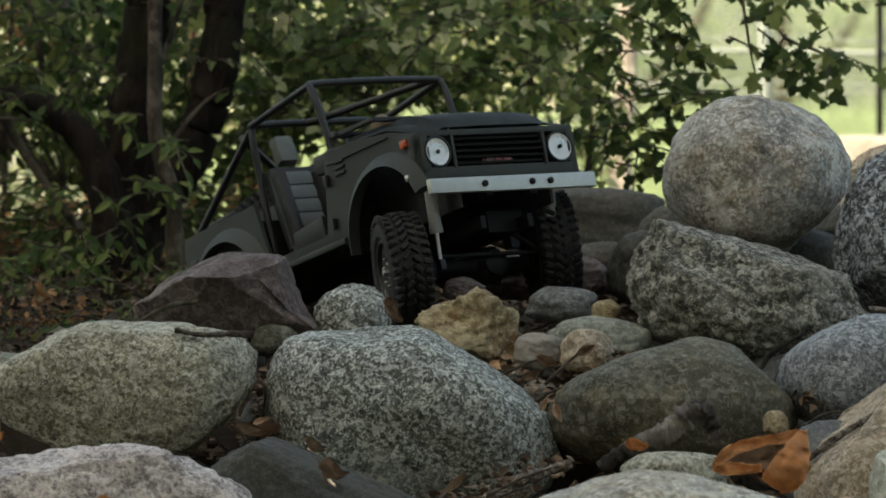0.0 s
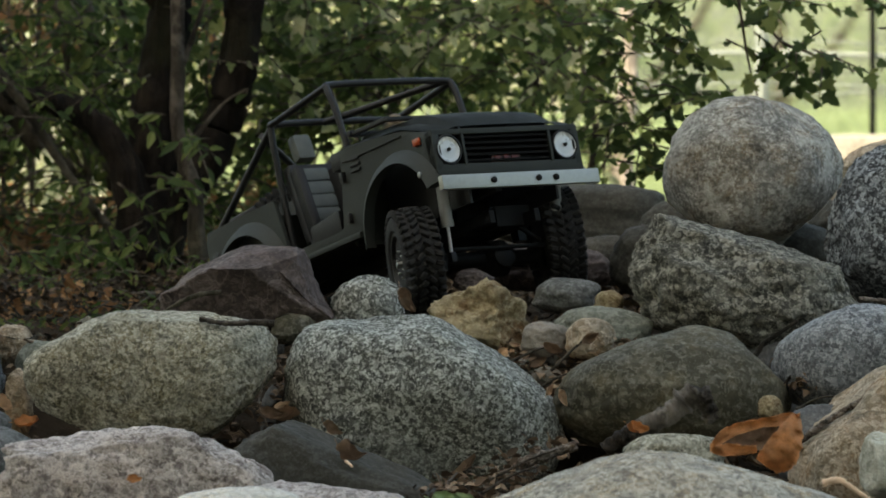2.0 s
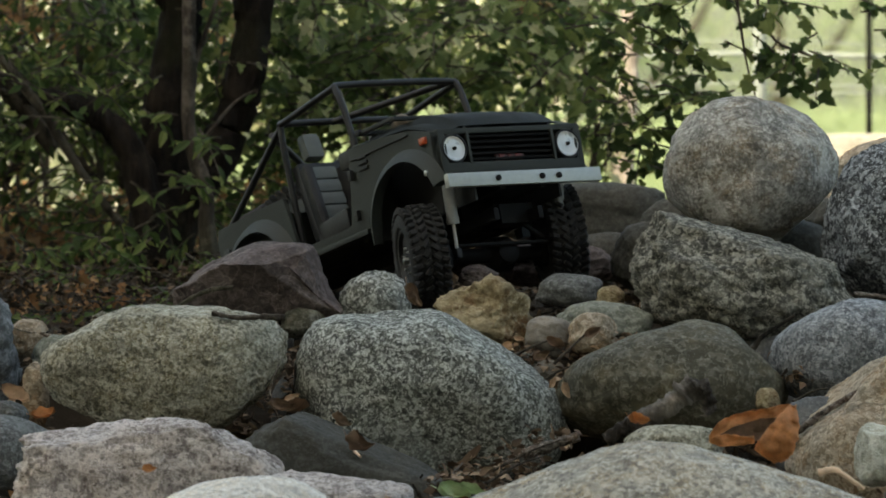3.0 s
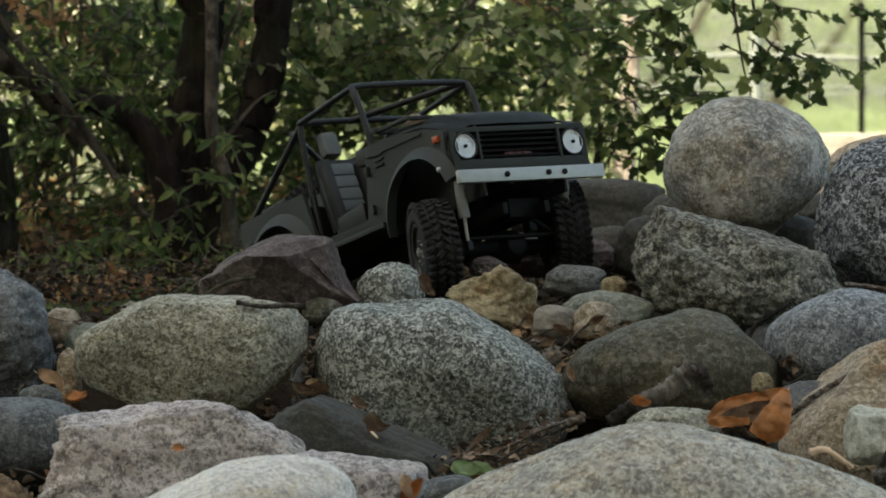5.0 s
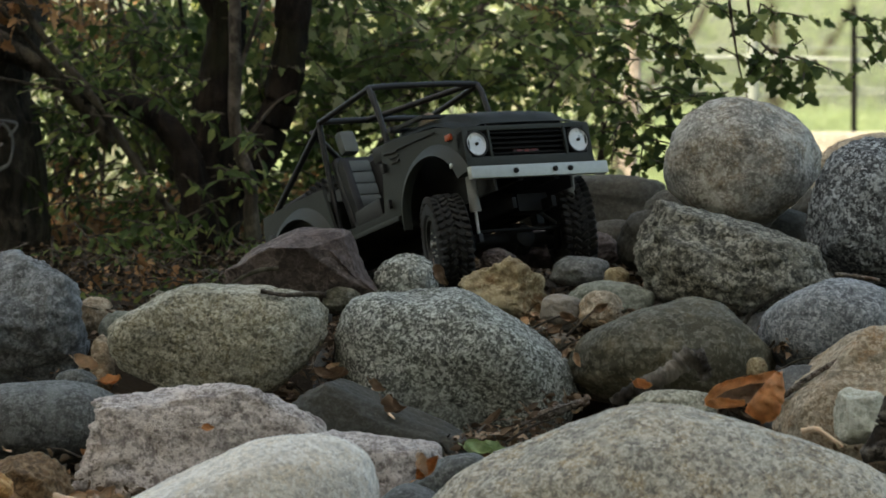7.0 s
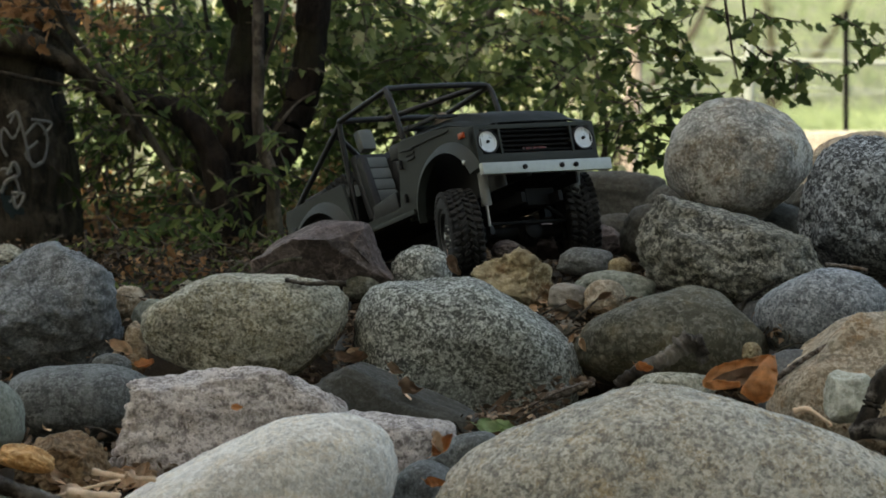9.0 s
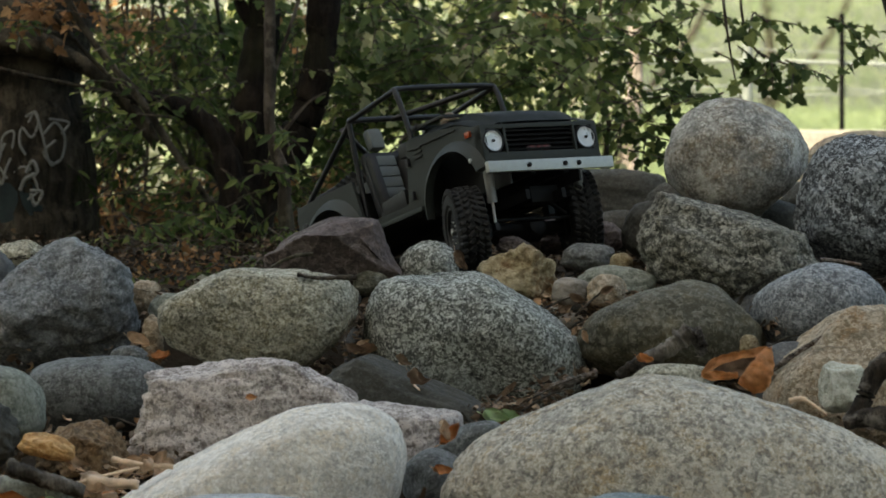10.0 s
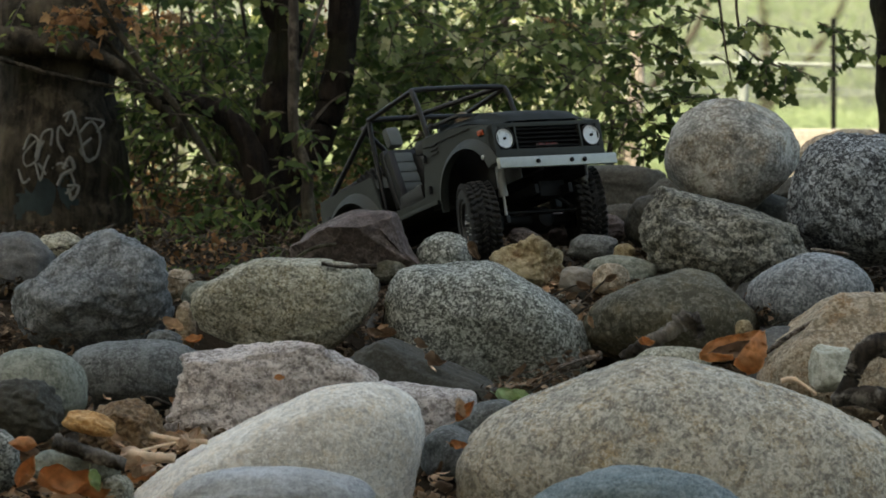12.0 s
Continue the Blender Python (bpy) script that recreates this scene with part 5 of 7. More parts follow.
tree("thin grey-brown shrub stem in the undergrowth", [(0.133, 1.40, 0.468), (0.133, 1.40, 0.574), (0.133, 1.40, 0.671), (0.142, 1.40, 0.769), (0.142, 1.40, 0.857), (0.150, 1.40, 1.105)], 0.0044, 0.0027, BARK_GREY, [([(0.133, 1.40, 0.556), (0.160, 1.34, 0.618), (0.193, 1.52, 0.689)], 0.0027, 0.0009), ([(0.133, 1.40, 0.565), (0.116, 1.32, 0.609), (0.105, 1.52, 0.645)], 0.0027, 0.0009), ([(0.142, 1.40, 0.857), (0.168, 1.42, 0.910), (0.224, 1.26, 0.957)], 0.0027, 0.0009), ([(0.142, 1.40, 0.839), (0.124, 1.35, 0.867), (0.108, 1.21, 0.895)], 0.0027, 0.0009), ([(0.133, 1.40, 0.583), (0.115, 1.40, 0.645), (0.079, 1.46, 0.698)], 0.0027, 0.0009)], 166, "shrub")
fern_bush = tree("thin grey-brown shrub stem in the undergrowth", [(-0.469, 1.40, 0.468), (-0.469, 1.40, 0.476), (-0.469, 1.40, 0.538), (-0.478, 1.40, 0.600), (-0.460, 1.40, 1.105)], 0.0027, 0.0027, BARK_GREY, [([(-0.469, 1.40, 0.556), (-0.452, 1.37, 0.574), (-0.428, 1.31, 0.600)], 0.0027, 0.0009), ([(-0.469, 1.40, 0.530), (-0.489, 1.33, 0.582), (-0.532, 1.38, 0.636)], 0.0027, 0.0009), ([(-0.478, 1.40, 0.609), (-0.490, 1.31, 0.671), (-0.520, 1.47, 0.733)], 0.0027, 0.0009), ([(-0.469, 1.40, 0.530), (-0.484, 1.48, 0.557), (-0.496, 1.40, 0.583)], 0.0027, 0.0009), ([(-0.478, 1.40, 0.574), (-0.443, 1.38, 0.600), (-0.394, 1.25, 0.626)], 0.0027, 0.0009)], 167, "shrub")
tree("thin grey-brown shrub stem in the undergrowth", [(-0.460, 1.40, 0.468), (-0.460, 1.40, 0.468), (-0.451, 1.40, 0.538), (-0.443, 1.40, 0.609), (-0.425, 1.40, 1.105)], 0.0027, 0.0027, BARK_GREY, [([(-0.451, 1.40, 0.556), (-0.476, 1.47, 0.610), (-0.520, 1.46, 0.662)], 0.0027, 0.0009), ([(-0.443, 1.40, 0.627), (-0.463, 1.33, 0.653), (-0.520, 1.47, 0.671)], 0.0027, 0.0009), ([(-0.443, 1.40, 0.574), (-0.458, 1.48, 0.636), (-0.473, 1.30, 0.698)], 0.0027, 0.0009), ([(-0.451, 1.40, 0.530), (-0.484, 1.47, 0.557), (-0.523, 1.39, 0.591)], 0.0027, 0.0009), ([(-0.460, 1.40, 0.468), (-0.433, 1.43, 0.530), (-0.397, 1.46, 0.601)], 0.0027, 0.0009)], 168, "shrub")
tree("thin grey-brown shrub stem in the undergrowth", [(-0.478, 1.40, 0.468), (-0.478, 1.40, 0.476), (-0.496, 1.40, 0.565), (-0.505, 1.40, 0.636), (-0.487, 1.40, 1.105)], 0.0035, 0.0027, BARK_GREY, [([(-0.505, 1.40, 0.627), (-0.520, 1.45, 0.662), (-0.547, 1.46, 0.698)], 0.0027, 0.0009), ([(-0.496, 1.40, 0.565), (-0.471, 1.35, 0.636), (-0.447, 1.55, 0.698)], 0.0027, 0.0009), ([(-0.496, 1.40, 0.574), (-0.469, 1.40, 0.627), (-0.438, 1.26, 0.680)], 0.0027, 0.0009), ([(-0.478, 1.40, 0.468), (-0.486, 1.42, 0.494), (-0.494, 1.21, 0.518)], 0.0027, 0.0009), ([(-0.496, 1.40, 0.583), (-0.470, 1.39, 0.653), (-0.441, 1.44, 0.724)], 0.0027, 0.0009)], 169, "shrub")
tree("thin grey-brown shrub stem in the undergrowth", [(-0.398, 1.40, 0.468), (-0.398, 1.40, 0.494), (-0.390, 1.40, 0.565), (-0.354, 1.40, 0.671), (-0.336, 1.40, 0.742), (-0.345, 1.40, 0.857), (-0.328, 1.40, 1.105)], 0.0035, 0.0027, BARK_GREY, [([(-0.336, 1.40, 0.769), (-0.348, 1.30, 0.841), (-0.377, 1.55, 0.917)], 0.0027, 0.0009), ([(-0.336, 1.40, 0.724), (-0.318, 1.44, 0.759), (-0.294, 1.31, 0.796)], 0.0027, 0.0009), ([(-0.354, 1.40, 0.680), (-0.382, 1.34, 0.742), (-0.437, 1.57, 0.802)], 0.0027, 0.0009), ([(-0.398, 1.40, 0.503), (-0.363, 1.39, 0.547), (-0.325, 1.52, 0.592)], 0.0027, 0.0009), ([(-0.390, 1.40, 0.565), (-0.369, 1.50, 0.627), (-0.336, 1.40, 0.698)], 0.0027, 0.0009)], 170, "shrub")
tree("thin grey-brown shrub stem in the undergrowth", [(-0.328, 1.40, 0.468), (-0.328, 1.40, 0.600), (-0.434, 1.40, 0.689), (-0.505, 1.40, 0.751), (-0.549, 1.40, 0.857), (-0.540, 1.40, 1.105)], 0.0053, 0.0027, BARK_GREY, [([(-0.434, 1.40, 0.698), (-0.417, 1.38, 0.742), (-0.388, 1.46, 0.786)], 0.0027, 0.0009), ([(-0.434, 1.40, 0.707), (-0.444, 1.37, 0.742), (-0.456, 1.26, 0.778)], 0.0027, 0.0009), ([(-0.434, 1.40, 0.724), (-0.475, 1.48, 0.759), (-0.527, 1.52, 0.794)], 0.0027, 0.0009), ([(-0.549, 1.40, 0.857), (-0.515, 1.37, 0.920), (-0.461, 1.37, 0.982)], 0.0027, 0.0009), ([(-0.549, 1.40, 0.866), (-0.531, 1.41, 0.901), (-0.495, 1.43, 0.927)], 0.0027, 0.0009)], 171, "shrub")
tree("thin grey-brown shrub stem in the undergrowth", [(-0.089, 1.40, 0.468), (-0.089, 1.40, 0.600), (-0.062, 1.40, 0.698), (-0.071, 1.40, 0.769), (-0.071, 1.40, 0.857), (-0.053, 1.40, 1.105)], 0.0035, 0.0027, BARK_GREY, [([(-0.089, 1.40, 0.583), (-0.071, 1.44, 0.645), (-0.044, 1.46, 0.698)], 0.0027, 0.0009), ([(-0.071, 1.40, 0.830), (-0.089, 1.35, 0.893), (-0.115, 1.40, 0.954)], 0.0027, 0.0009), ([(-0.062, 1.40, 0.689), (-0.044, 1.33, 0.742), (-0.026, 1.52, 0.794)], 0.0027, 0.0009), ([(-0.071, 1.40, 0.795), (-0.097, 1.44, 0.821), (-0.125, 1.23, 0.841)], 0.0027, 0.0009), ([(-0.089, 1.40, 0.627), (-0.062, 1.44, 0.671), (-0.027, 1.36, 0.724)], 0.0027, 0.0009)], 172, "shrub")
tree("thin grey-brown shrub stem in the undergrowth", [(0.195, 1.40, 0.468), (0.195, 1.40, 0.574), (0.204, 1.40, 0.653), (0.186, 1.40, 0.751), (0.195, 1.40, 0.857), (0.204, 1.40, 1.105)], 0.0035, 0.0027, BARK_GREY, [([(0.186, 1.40, 0.769), (0.204, 1.40, 0.804), (0.230, 1.40, 0.839)], 0.0027, 0.0009), ([(0.195, 1.40, 0.591), (0.205, 1.32, 0.653), (0.230, 1.41, 0.724)], 0.0027, 0.0009), ([(0.186, 1.40, 0.733), (0.169, 1.37, 0.760), (0.150, 1.40, 0.795)], 0.0027, 0.0009), ([(0.195, 1.40, 0.591), (0.213, 1.38, 0.636), (0.237, 1.51, 0.671)], 0.0027, 0.0009), ([(0.195, 1.40, 0.574), (0.222, 1.36, 0.627), (0.268, 1.25, 0.680)], 0.0027, 0.0009)], 173, "shrub")
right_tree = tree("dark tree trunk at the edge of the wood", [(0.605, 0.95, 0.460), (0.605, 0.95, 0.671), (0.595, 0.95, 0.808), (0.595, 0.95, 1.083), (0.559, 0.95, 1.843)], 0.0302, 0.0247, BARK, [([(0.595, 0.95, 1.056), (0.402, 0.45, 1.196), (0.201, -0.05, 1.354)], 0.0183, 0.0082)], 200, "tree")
birch = tree("pale sunlit birch trunk behind the leaves", [(0.263, 2.60, 0.483), (0.263, 2.60, 0.631), (0.271, 2.60, 0.754), (0.263, 2.60, 0.877), (0.263, 2.60, 1.231)], 0.0132, 0.0099, BARK_PALE, [], 220, "tree")
part("limb", limb([(0.318, 0.70, 0.942), (0.337, 0.70, 0.848), (0.346, 0.70, 0.783), (0.355, 0.70, 0.727), (0.365, 0.70, 0.689)], 0.0028, 0.0009, 401), BARK_GREY, right_tree, autosmooth=None)
part("limb", limb([(0.365, 0.70, 0.942), (0.365, 0.70, 0.811), (0.383, 0.70, 0.755), (0.421, 0.70, 0.736), (0.468, 0.70, 0.717)], 0.0028, 0.0009, 402), BARK_GREY, right_tree, autosmooth=None)

# foliage: sprays of lobed leaves along drooping twigs, near ones large, far ones in a sun-toned colour
sprays(right_tree, LEAF, [((0.204, 0.80, 0.782), (0.041, 0.08, 0.031), 7), ((0.249, 0.80, 0.761), (0.041, 0.08, 0.041), 8), ((0.284, 0.80, 0.733), (0.031, 0.08, 0.035), 6), ((0.215, 0.80, 0.712), (0.038, 0.08, 0.031), 7), ((0.270, 0.80, 0.678), (0.035, 0.08, 0.028), 6), ((0.308, 0.80, 0.695), (0.021, 0.08, 0.021), 3), ((0.222, 0.80, 0.650), (0.031, 0.08, 0.024), 5), ((0.260, 0.80, 0.623), (0.024, 0.08, 0.021), 4), ((0.187, 0.80, 0.678), (0.017, 0.08, 0.028), 3), ((0.277, 0.80, 0.795), (0.035, 0.08, 0.017), 3)], 0.0205, 0.07, 310)
sprays(right_tree, LEAF, [((0.370, 0.70, 0.787), (0.021, 0.05, 0.017), 2), ((0.380, 0.70, 0.750), (0.021, 0.05, 0.017), 3), ((0.414, 0.70, 0.733), (0.024, 0.05, 0.017), 3), ((0.445, 0.70, 0.726), (0.019, 0.05, 0.012), 2), ((0.411, 0.70, 0.787), (0.021, 0.05, 0.014), 2), ((0.336, 0.70, 0.794), (0.017, 0.05, 0.014), 2), ((0.514, 0.70, 0.787), (0.017, 0.05, 0.021), 2), ((0.531, 0.70, 0.753), (0.010, 0.05, 0.021), 2)], 0.0215, 0.065, 311)
sprays(alder, LEAF, [((-0.135, 1.15, 0.771), (0.043, 0.20, 0.043), 12), ((-0.071, 1.15, 0.735), (0.050, 0.20, 0.032), 18), ((-0.006, 1.15, 0.771), (0.057, 0.20, 0.036), 16), ((0.051, 1.15, 0.721), (0.050, 0.20, 0.032), 12), ((0.101, 1.15, 0.771), (0.050, 0.20, 0.039), 10), ((0.151, 1.15, 0.721), (0.043, 0.20, 0.036), 6), ((-0.107, 1.15, 0.692), (0.036, 0.20, 0.029), 11), ((-0.021, 1.15, 0.706), (0.050, 0.20, 0.025), 13), ((0.172, 1.15, 0.778), (0.029, 0.20, 0.036), 5), ((-0.164, 1.15, 0.721), (0.029, 0.20, 0.036), 10), ((-0.249, 1.15, 0.771), (0.036, 0.20, 0.050), 10), ((-0.164, 1.15, 0.792), (0.036, 0.20, 0.036), 10), ((-0.092, 1.15, 0.799), (0.043, 0.20, 0.029), 8), ((-0.121, 1.15, 0.642), (0.036, 0.20, 0.029), 10), ((-0.064, 1.15, 0.671), (0.043, 0.20, 0.021), 6), ((-0.221, 1.15, 0.706), (0.029, 0.20, 0.043), 7), ((-0.164, 1.15, 0.656), (0.029, 0.20, 0.029), 7)], 0.019, 0.075, 300)
sprays(oak, LEAF, [((-0.521, 1.15, 0.771), (0.050, 0.20, 0.036), 10), ((-0.449, 1.15, 0.728), (0.050, 0.20, 0.036), 18), ((-0.385, 1.15, 0.785), (0.050, 0.20, 0.029), 14), ((-0.399, 1.15, 0.692), (0.050, 0.20, 0.036), 22), ((-0.457, 1.15, 0.656), (0.043, 0.20, 0.029), 14), ((-0.349, 1.15, 0.714), (0.036, 0.20, 0.036), 14), ((-0.500, 1.15, 0.685), (0.043, 0.20, 0.029), 9), ((-0.521, 1.15, 0.614), (0.043, 0.20, 0.043), 9), ((-0.421, 1.15, 0.578), (0.050, 0.20, 0.036), 15), ((-0.350, 1.15, 0.542), (0.043, 0.20, 0.029), 12), ((-0.228, 1.15, 0.578), (0.036, 0.20, 0.036), 14), ((-0.242, 1.15, 0.671), (0.029, 0.20, 0.043), 9), ((-0.142, 1.15, 0.606), (0.029, 0.20, 0.029), 8)], 0.019, 0.07, 320, OVATE)
sprays(sapling, LEAF, [((-0.317, 0.80, 0.543), (0.028, 0.10, 0.012), 4), ((-0.359, 0.80, 0.547), (0.028, 0.10, 0.014), 3), ((-0.276, 0.80, 0.533), (0.021, 0.10, 0.014), 3), ((-0.269, 0.80, 0.602), (0.024, 0.10, 0.021), 4), ((-0.290, 0.80, 0.678), (0.021, 0.10, 0.021), 2), ((-0.241, 0.80, 0.643), (0.021, 0.10, 0.021), 3), ((-0.338, 0.80, 0.512), (0.041, 0.10, 0.012), 3), ((-0.414, 0.80, 0.505), (0.041, 0.10, 0.014), 3), ((-0.228, 0.80, 0.519), (0.021, 0.10, 0.017), 2)], 0.022, 0.065, 330, OVATE)
sprays(alder, LEAF_SUN, [((-0.115, 2.00, 0.786), (0.093, 0.30, 0.062), 43), ((0.024, 2.00, 0.770), (0.093, 0.30, 0.062), 53), ((0.155, 2.00, 0.755), (0.077, 0.30, 0.077), 43), ((-0.146, 2.00, 0.670), (0.069, 0.30, 0.046), 24), ((-0.416, 2.00, 0.763), (0.108, 0.30, 0.062), 38), ((-0.547, 2.00, 0.747), (0.069, 0.30, 0.069), 24), ((-0.277, 2.00, 0.747), (0.062, 0.30, 0.077), 24), ((0.225, 2.00, 0.655), (0.046, 0.30, 0.062), 14)], 0.024, 0.09, 350, OVATE)
sprays(oak, LEAF_RUST, [((-0.443, 1.70, 0.535), (0.090, 0.25, 0.045), 26), ((-0.503, 1.70, 0.573), (0.060, 0.25, 0.045), 14), ((-0.367, 1.70, 0.573), (0.053, 0.25, 0.045), 11), ((-0.480, 1.70, 0.805), (0.068, 0.25, 0.030), 13), ((-0.074, 1.70, 0.753), (0.045, 0.25, 0.026), 10), ((-0.232, 1.70, 0.775), (0.045, 0.25, 0.045), 8), ((-0.382, 1.70, 0.482), (0.068, 0.25, 0.023), 10)], 0.015, 0.07, 340)
leaf_cloud("crown", LEAF, [((-0.525, 1.55, 0.774), (0.082, 0.20, 0.052)), ((-0.437, 1.55, 0.685), (0.082, 0.20, 0.059)), ((-0.340, 1.55, 0.774), (0.067, 0.20, 0.059)), ((-0.511, 1.55, 0.633), (0.074, 0.20, 0.059)), ((-0.363, 1.55, 0.618), (0.067, 0.20, 0.052)), ((-0.125, 1.55, 0.730), (0.059, 0.20, 0.052)), ((-0.021, 1.55, 0.737), (0.067, 0.20, 0.044)), ((0.082, 1.55, 0.707), (0.067, 0.20, 0.044)), ((-0.170, 1.55, 0.633), (0.044, 0.20, 0.052)), ((0.156, 1.55, 0.774), (0.059, 0.20, 0.052)), ((-0.274, 1.55, 0.574), (0.059, 0.20, 0.052))], 3000, 0.016, 363, alder)
sprays(alder, LEAF, [((-0.533, 1.10, 0.841), (0.050, 0.20, 0.028), 8), ((-0.447, 1.10, 0.845), (0.050, 0.20, 0.028), 9), ((-0.355, 1.10, 0.845), (0.050, 0.20, 0.028), 9), ((-0.262, 1.10, 0.845), (0.043, 0.20, 0.028), 8), ((-0.163, 1.10, 0.845), (0.050, 0.20, 0.028), 9), ((-0.070, 1.10, 0.845), (0.050, 0.20, 0.028), 10), ((0.022, 1.10, 0.845), (0.050, 0.20, 0.028), 10), ((0.114, 1.10, 0.845), (0.050, 0.20, 0.028), 8), ((0.207, 1.10, 0.845), (0.050, 0.20, 0.028), 7), ((0.285, 1.10, 0.841), (0.036, 0.20, 0.028), 4)], 0.019, 0.08, 301)
sprays(alder, LEAF_SUN, [((-0.562, 2.00, 0.870), (0.069, 0.30, 0.039), 9), ((-0.416, 2.00, 0.870), (0.069, 0.30, 0.039), 9), ((-0.277, 2.00, 0.847), (0.069, 0.30, 0.054), 12), ((-0.130, 2.00, 0.863), (0.069, 0.30, 0.039), 11), ((0.009, 2.00, 0.863), (0.069, 0.30, 0.039), 12), ((0.148, 2.00, 0.863), (0.069, 0.30, 0.039), 10), ((-0.192, 2.00, 0.732), (0.062, 0.30, 0.062), 16), ((-0.068, 2.00, 0.716), (0.062, 0.30, 0.046), 10)], 0.024, 0.09, 351, OVATE)
sprays(oak, LEAF, [((-0.627, 0.82, 0.806), (0.056, 0.06, 0.024), 2), ((-0.555, 0.82, 0.774), (0.048, 0.06, 0.032), 3), ((-0.483, 0.82, 0.734), (0.048, 0.06, 0.040), 4), ((-0.411, 0.82, 0.702), (0.048, 0.06, 0.032), 4), ((-0.355, 0.82, 0.678), (0.040, 0.06, 0.032), 2), ((-0.435, 0.82, 0.638), (0.048, 0.06, 0.040), 4), ((-0.363, 0.82, 0.598), (0.040, 0.06, 0.032), 3), ((-0.314, 0.82, 0.702), (0.024, 0.06, 0.048), 2), ((-0.467, 0.82, 0.565), (0.040, 0.06, 0.032), 2), ((-0.291, 0.82, 0.565), (0.032, 0.06, 0.032), 2)], 0.018, 0.07, 332, OVATE)
sprays(oak, LEAF_RUST, [((-0.592, 0.90, 0.805), (0.030, 0.06, 0.015), 4), ((-0.554, 0.90, 0.799), (0.030, 0.06, 0.015), 4), ((-0.516, 0.90, 0.807), (0.030, 0.06, 0.015), 4), ((-0.577, 0.90, 0.818), (0.030, 0.06, 0.015), 4), ((-0.532, 0.90, 0.822), (0.030, 0.06, 0.015), 4)], 0.018, 0.06, 356)
leaf_cloud("crown", LEAF, [((-0.415, 1.50, 0.781), (0.050, 0.15, 0.030)), ((-0.359, 1.50, 0.805), (0.050, 0.15, 0.030)), ((-0.295, 1.50, 0.781), (0.050, 0.15, 0.030)), ((-0.239, 1.50, 0.797), (0.050, 0.15, 0.030)), ((-0.327, 1.50, 0.749), (0.050, 0.15, 0.030))], 170, 0.018, 365, alder)
leaf_cloud("crown", LEAF_RUST, [((-0.471, 1.50, 0.797), (0.050, 0.15, 0.030)), ((-0.423, 1.50, 0.765), (0.050, 0.15, 0.030)), ((-0.271, 1.50, 0.757), (0.050, 0.15, 0.030)), ((-0.231, 1.50, 0.805), (0.050, 0.15, 0.030))], 130, 0.018, 366, oak)
sprays(fern_bush, LEAF, [((-0.500, 0.72, 0.506), (0.034, 0.12, 0.014), 4), ((-0.445, 0.72, 0.500), (0.041, 0.12, 0.015), 5), ((-0.384, 0.72, 0.496), (0.041, 0.12, 0.015), 5), ((-0.322, 0.72, 0.496), (0.041, 0.12, 0.014), 5), ((-0.267, 0.72, 0.500), (0.027, 0.12, 0.014), 4), ((-0.418, 0.72, 0.527), (0.048, 0.12, 0.017), 5), ((-0.342, 0.72, 0.527), (0.041, 0.12, 0.014), 4), ((-0.226, 0.72, 0.506), (0.021, 0.12, 0.014), 2)], 0.017, 0.055, 331, OVATE)
sprays(fern_bush, LEAF, [((-0.411, 0.42, 0.455), (0.025, 0.06, 0.010), 2), ((-0.376, 0.42, 0.458), (0.025, 0.06, 0.010), 2), ((-0.342, 0.42, 0.464), (0.025, 0.06, 0.010), 2), ((-0.312, 0.42, 0.471), (0.025, 0.06, 0.010), 2), ((-0.281, 0.42, 0.476), (0.025, 0.06, 0.010), 2)], 0.014, 0.05, 354)
sprays(fern_bush, LEAF_RUST, [((-0.421, 0.50, 0.463), (0.030, 0.06, 0.012), 3), ((-0.390, 0.50, 0.469), (0.030, 0.06, 0.012), 3), ((-0.356, 0.50, 0.474), (0.030, 0.06, 0.012), 3), ((-0.321, 0.50, 0.478), (0.030, 0.06, 0.012), 3), ((-0.406, 0.50, 0.486), (0.030, 0.06, 0.012), 3), ((-0.360, 0.50, 0.494), (0.030, 0.06, 0.012), 3)], 0.013, 0.05, 355)
leaf_cloud("crown", LEAF, [((-0.395, 1.42, 0.751), (0.044, 0.15, 0.044)), ((-0.336, 1.42, 0.707), (0.051, 0.15, 0.051)), ((-0.256, 1.42, 0.751), (0.044, 0.15, 0.051)), ((-0.358, 1.42, 0.641), (0.051, 0.15, 0.037)), ((-0.256, 1.42, 0.648), (0.037, 0.15, 0.044))], 620, 0.016, 364, alder)
sprays(alder, LEAF, [((-0.007, 1.30, 0.815), (0.058, 0.15, 0.036), 6), ((0.066, 1.30, 0.801), (0.058, 0.15, 0.036), 8), ((0.138, 1.30, 0.808), (0.051, 0.15, 0.043), 8), ((0.211, 1.30, 0.823), (0.043, 0.15, 0.043), 6), ((0.153, 1.30, 0.743), (0.043, 0.15, 0.029), 4)], 0.019, 0.08, 302)
sprays(alder, LEAF_SUN, [((-0.119, 1.00, 0.784), (0.042, 0.10, 0.035), 4), ((-0.049, 1.00, 0.769), (0.042, 0.10, 0.035), 5), ((0.022, 1.00, 0.748), (0.049, 0.10, 0.035), 5), ((0.092, 1.00, 0.784), (0.042, 0.10, 0.035), 5), ((0.134, 1.00, 0.720), (0.042, 0.10, 0.028), 4), ((-0.077, 1.00, 0.706), (0.035, 0.10, 0.028), 3), ((0.205, 1.00, 0.791), (0.035, 0.10, 0.028), 3), ((-0.161, 1.00, 0.741), (0.028, 0.10, 0.028), 2)], 0.018, 0.075, 352)
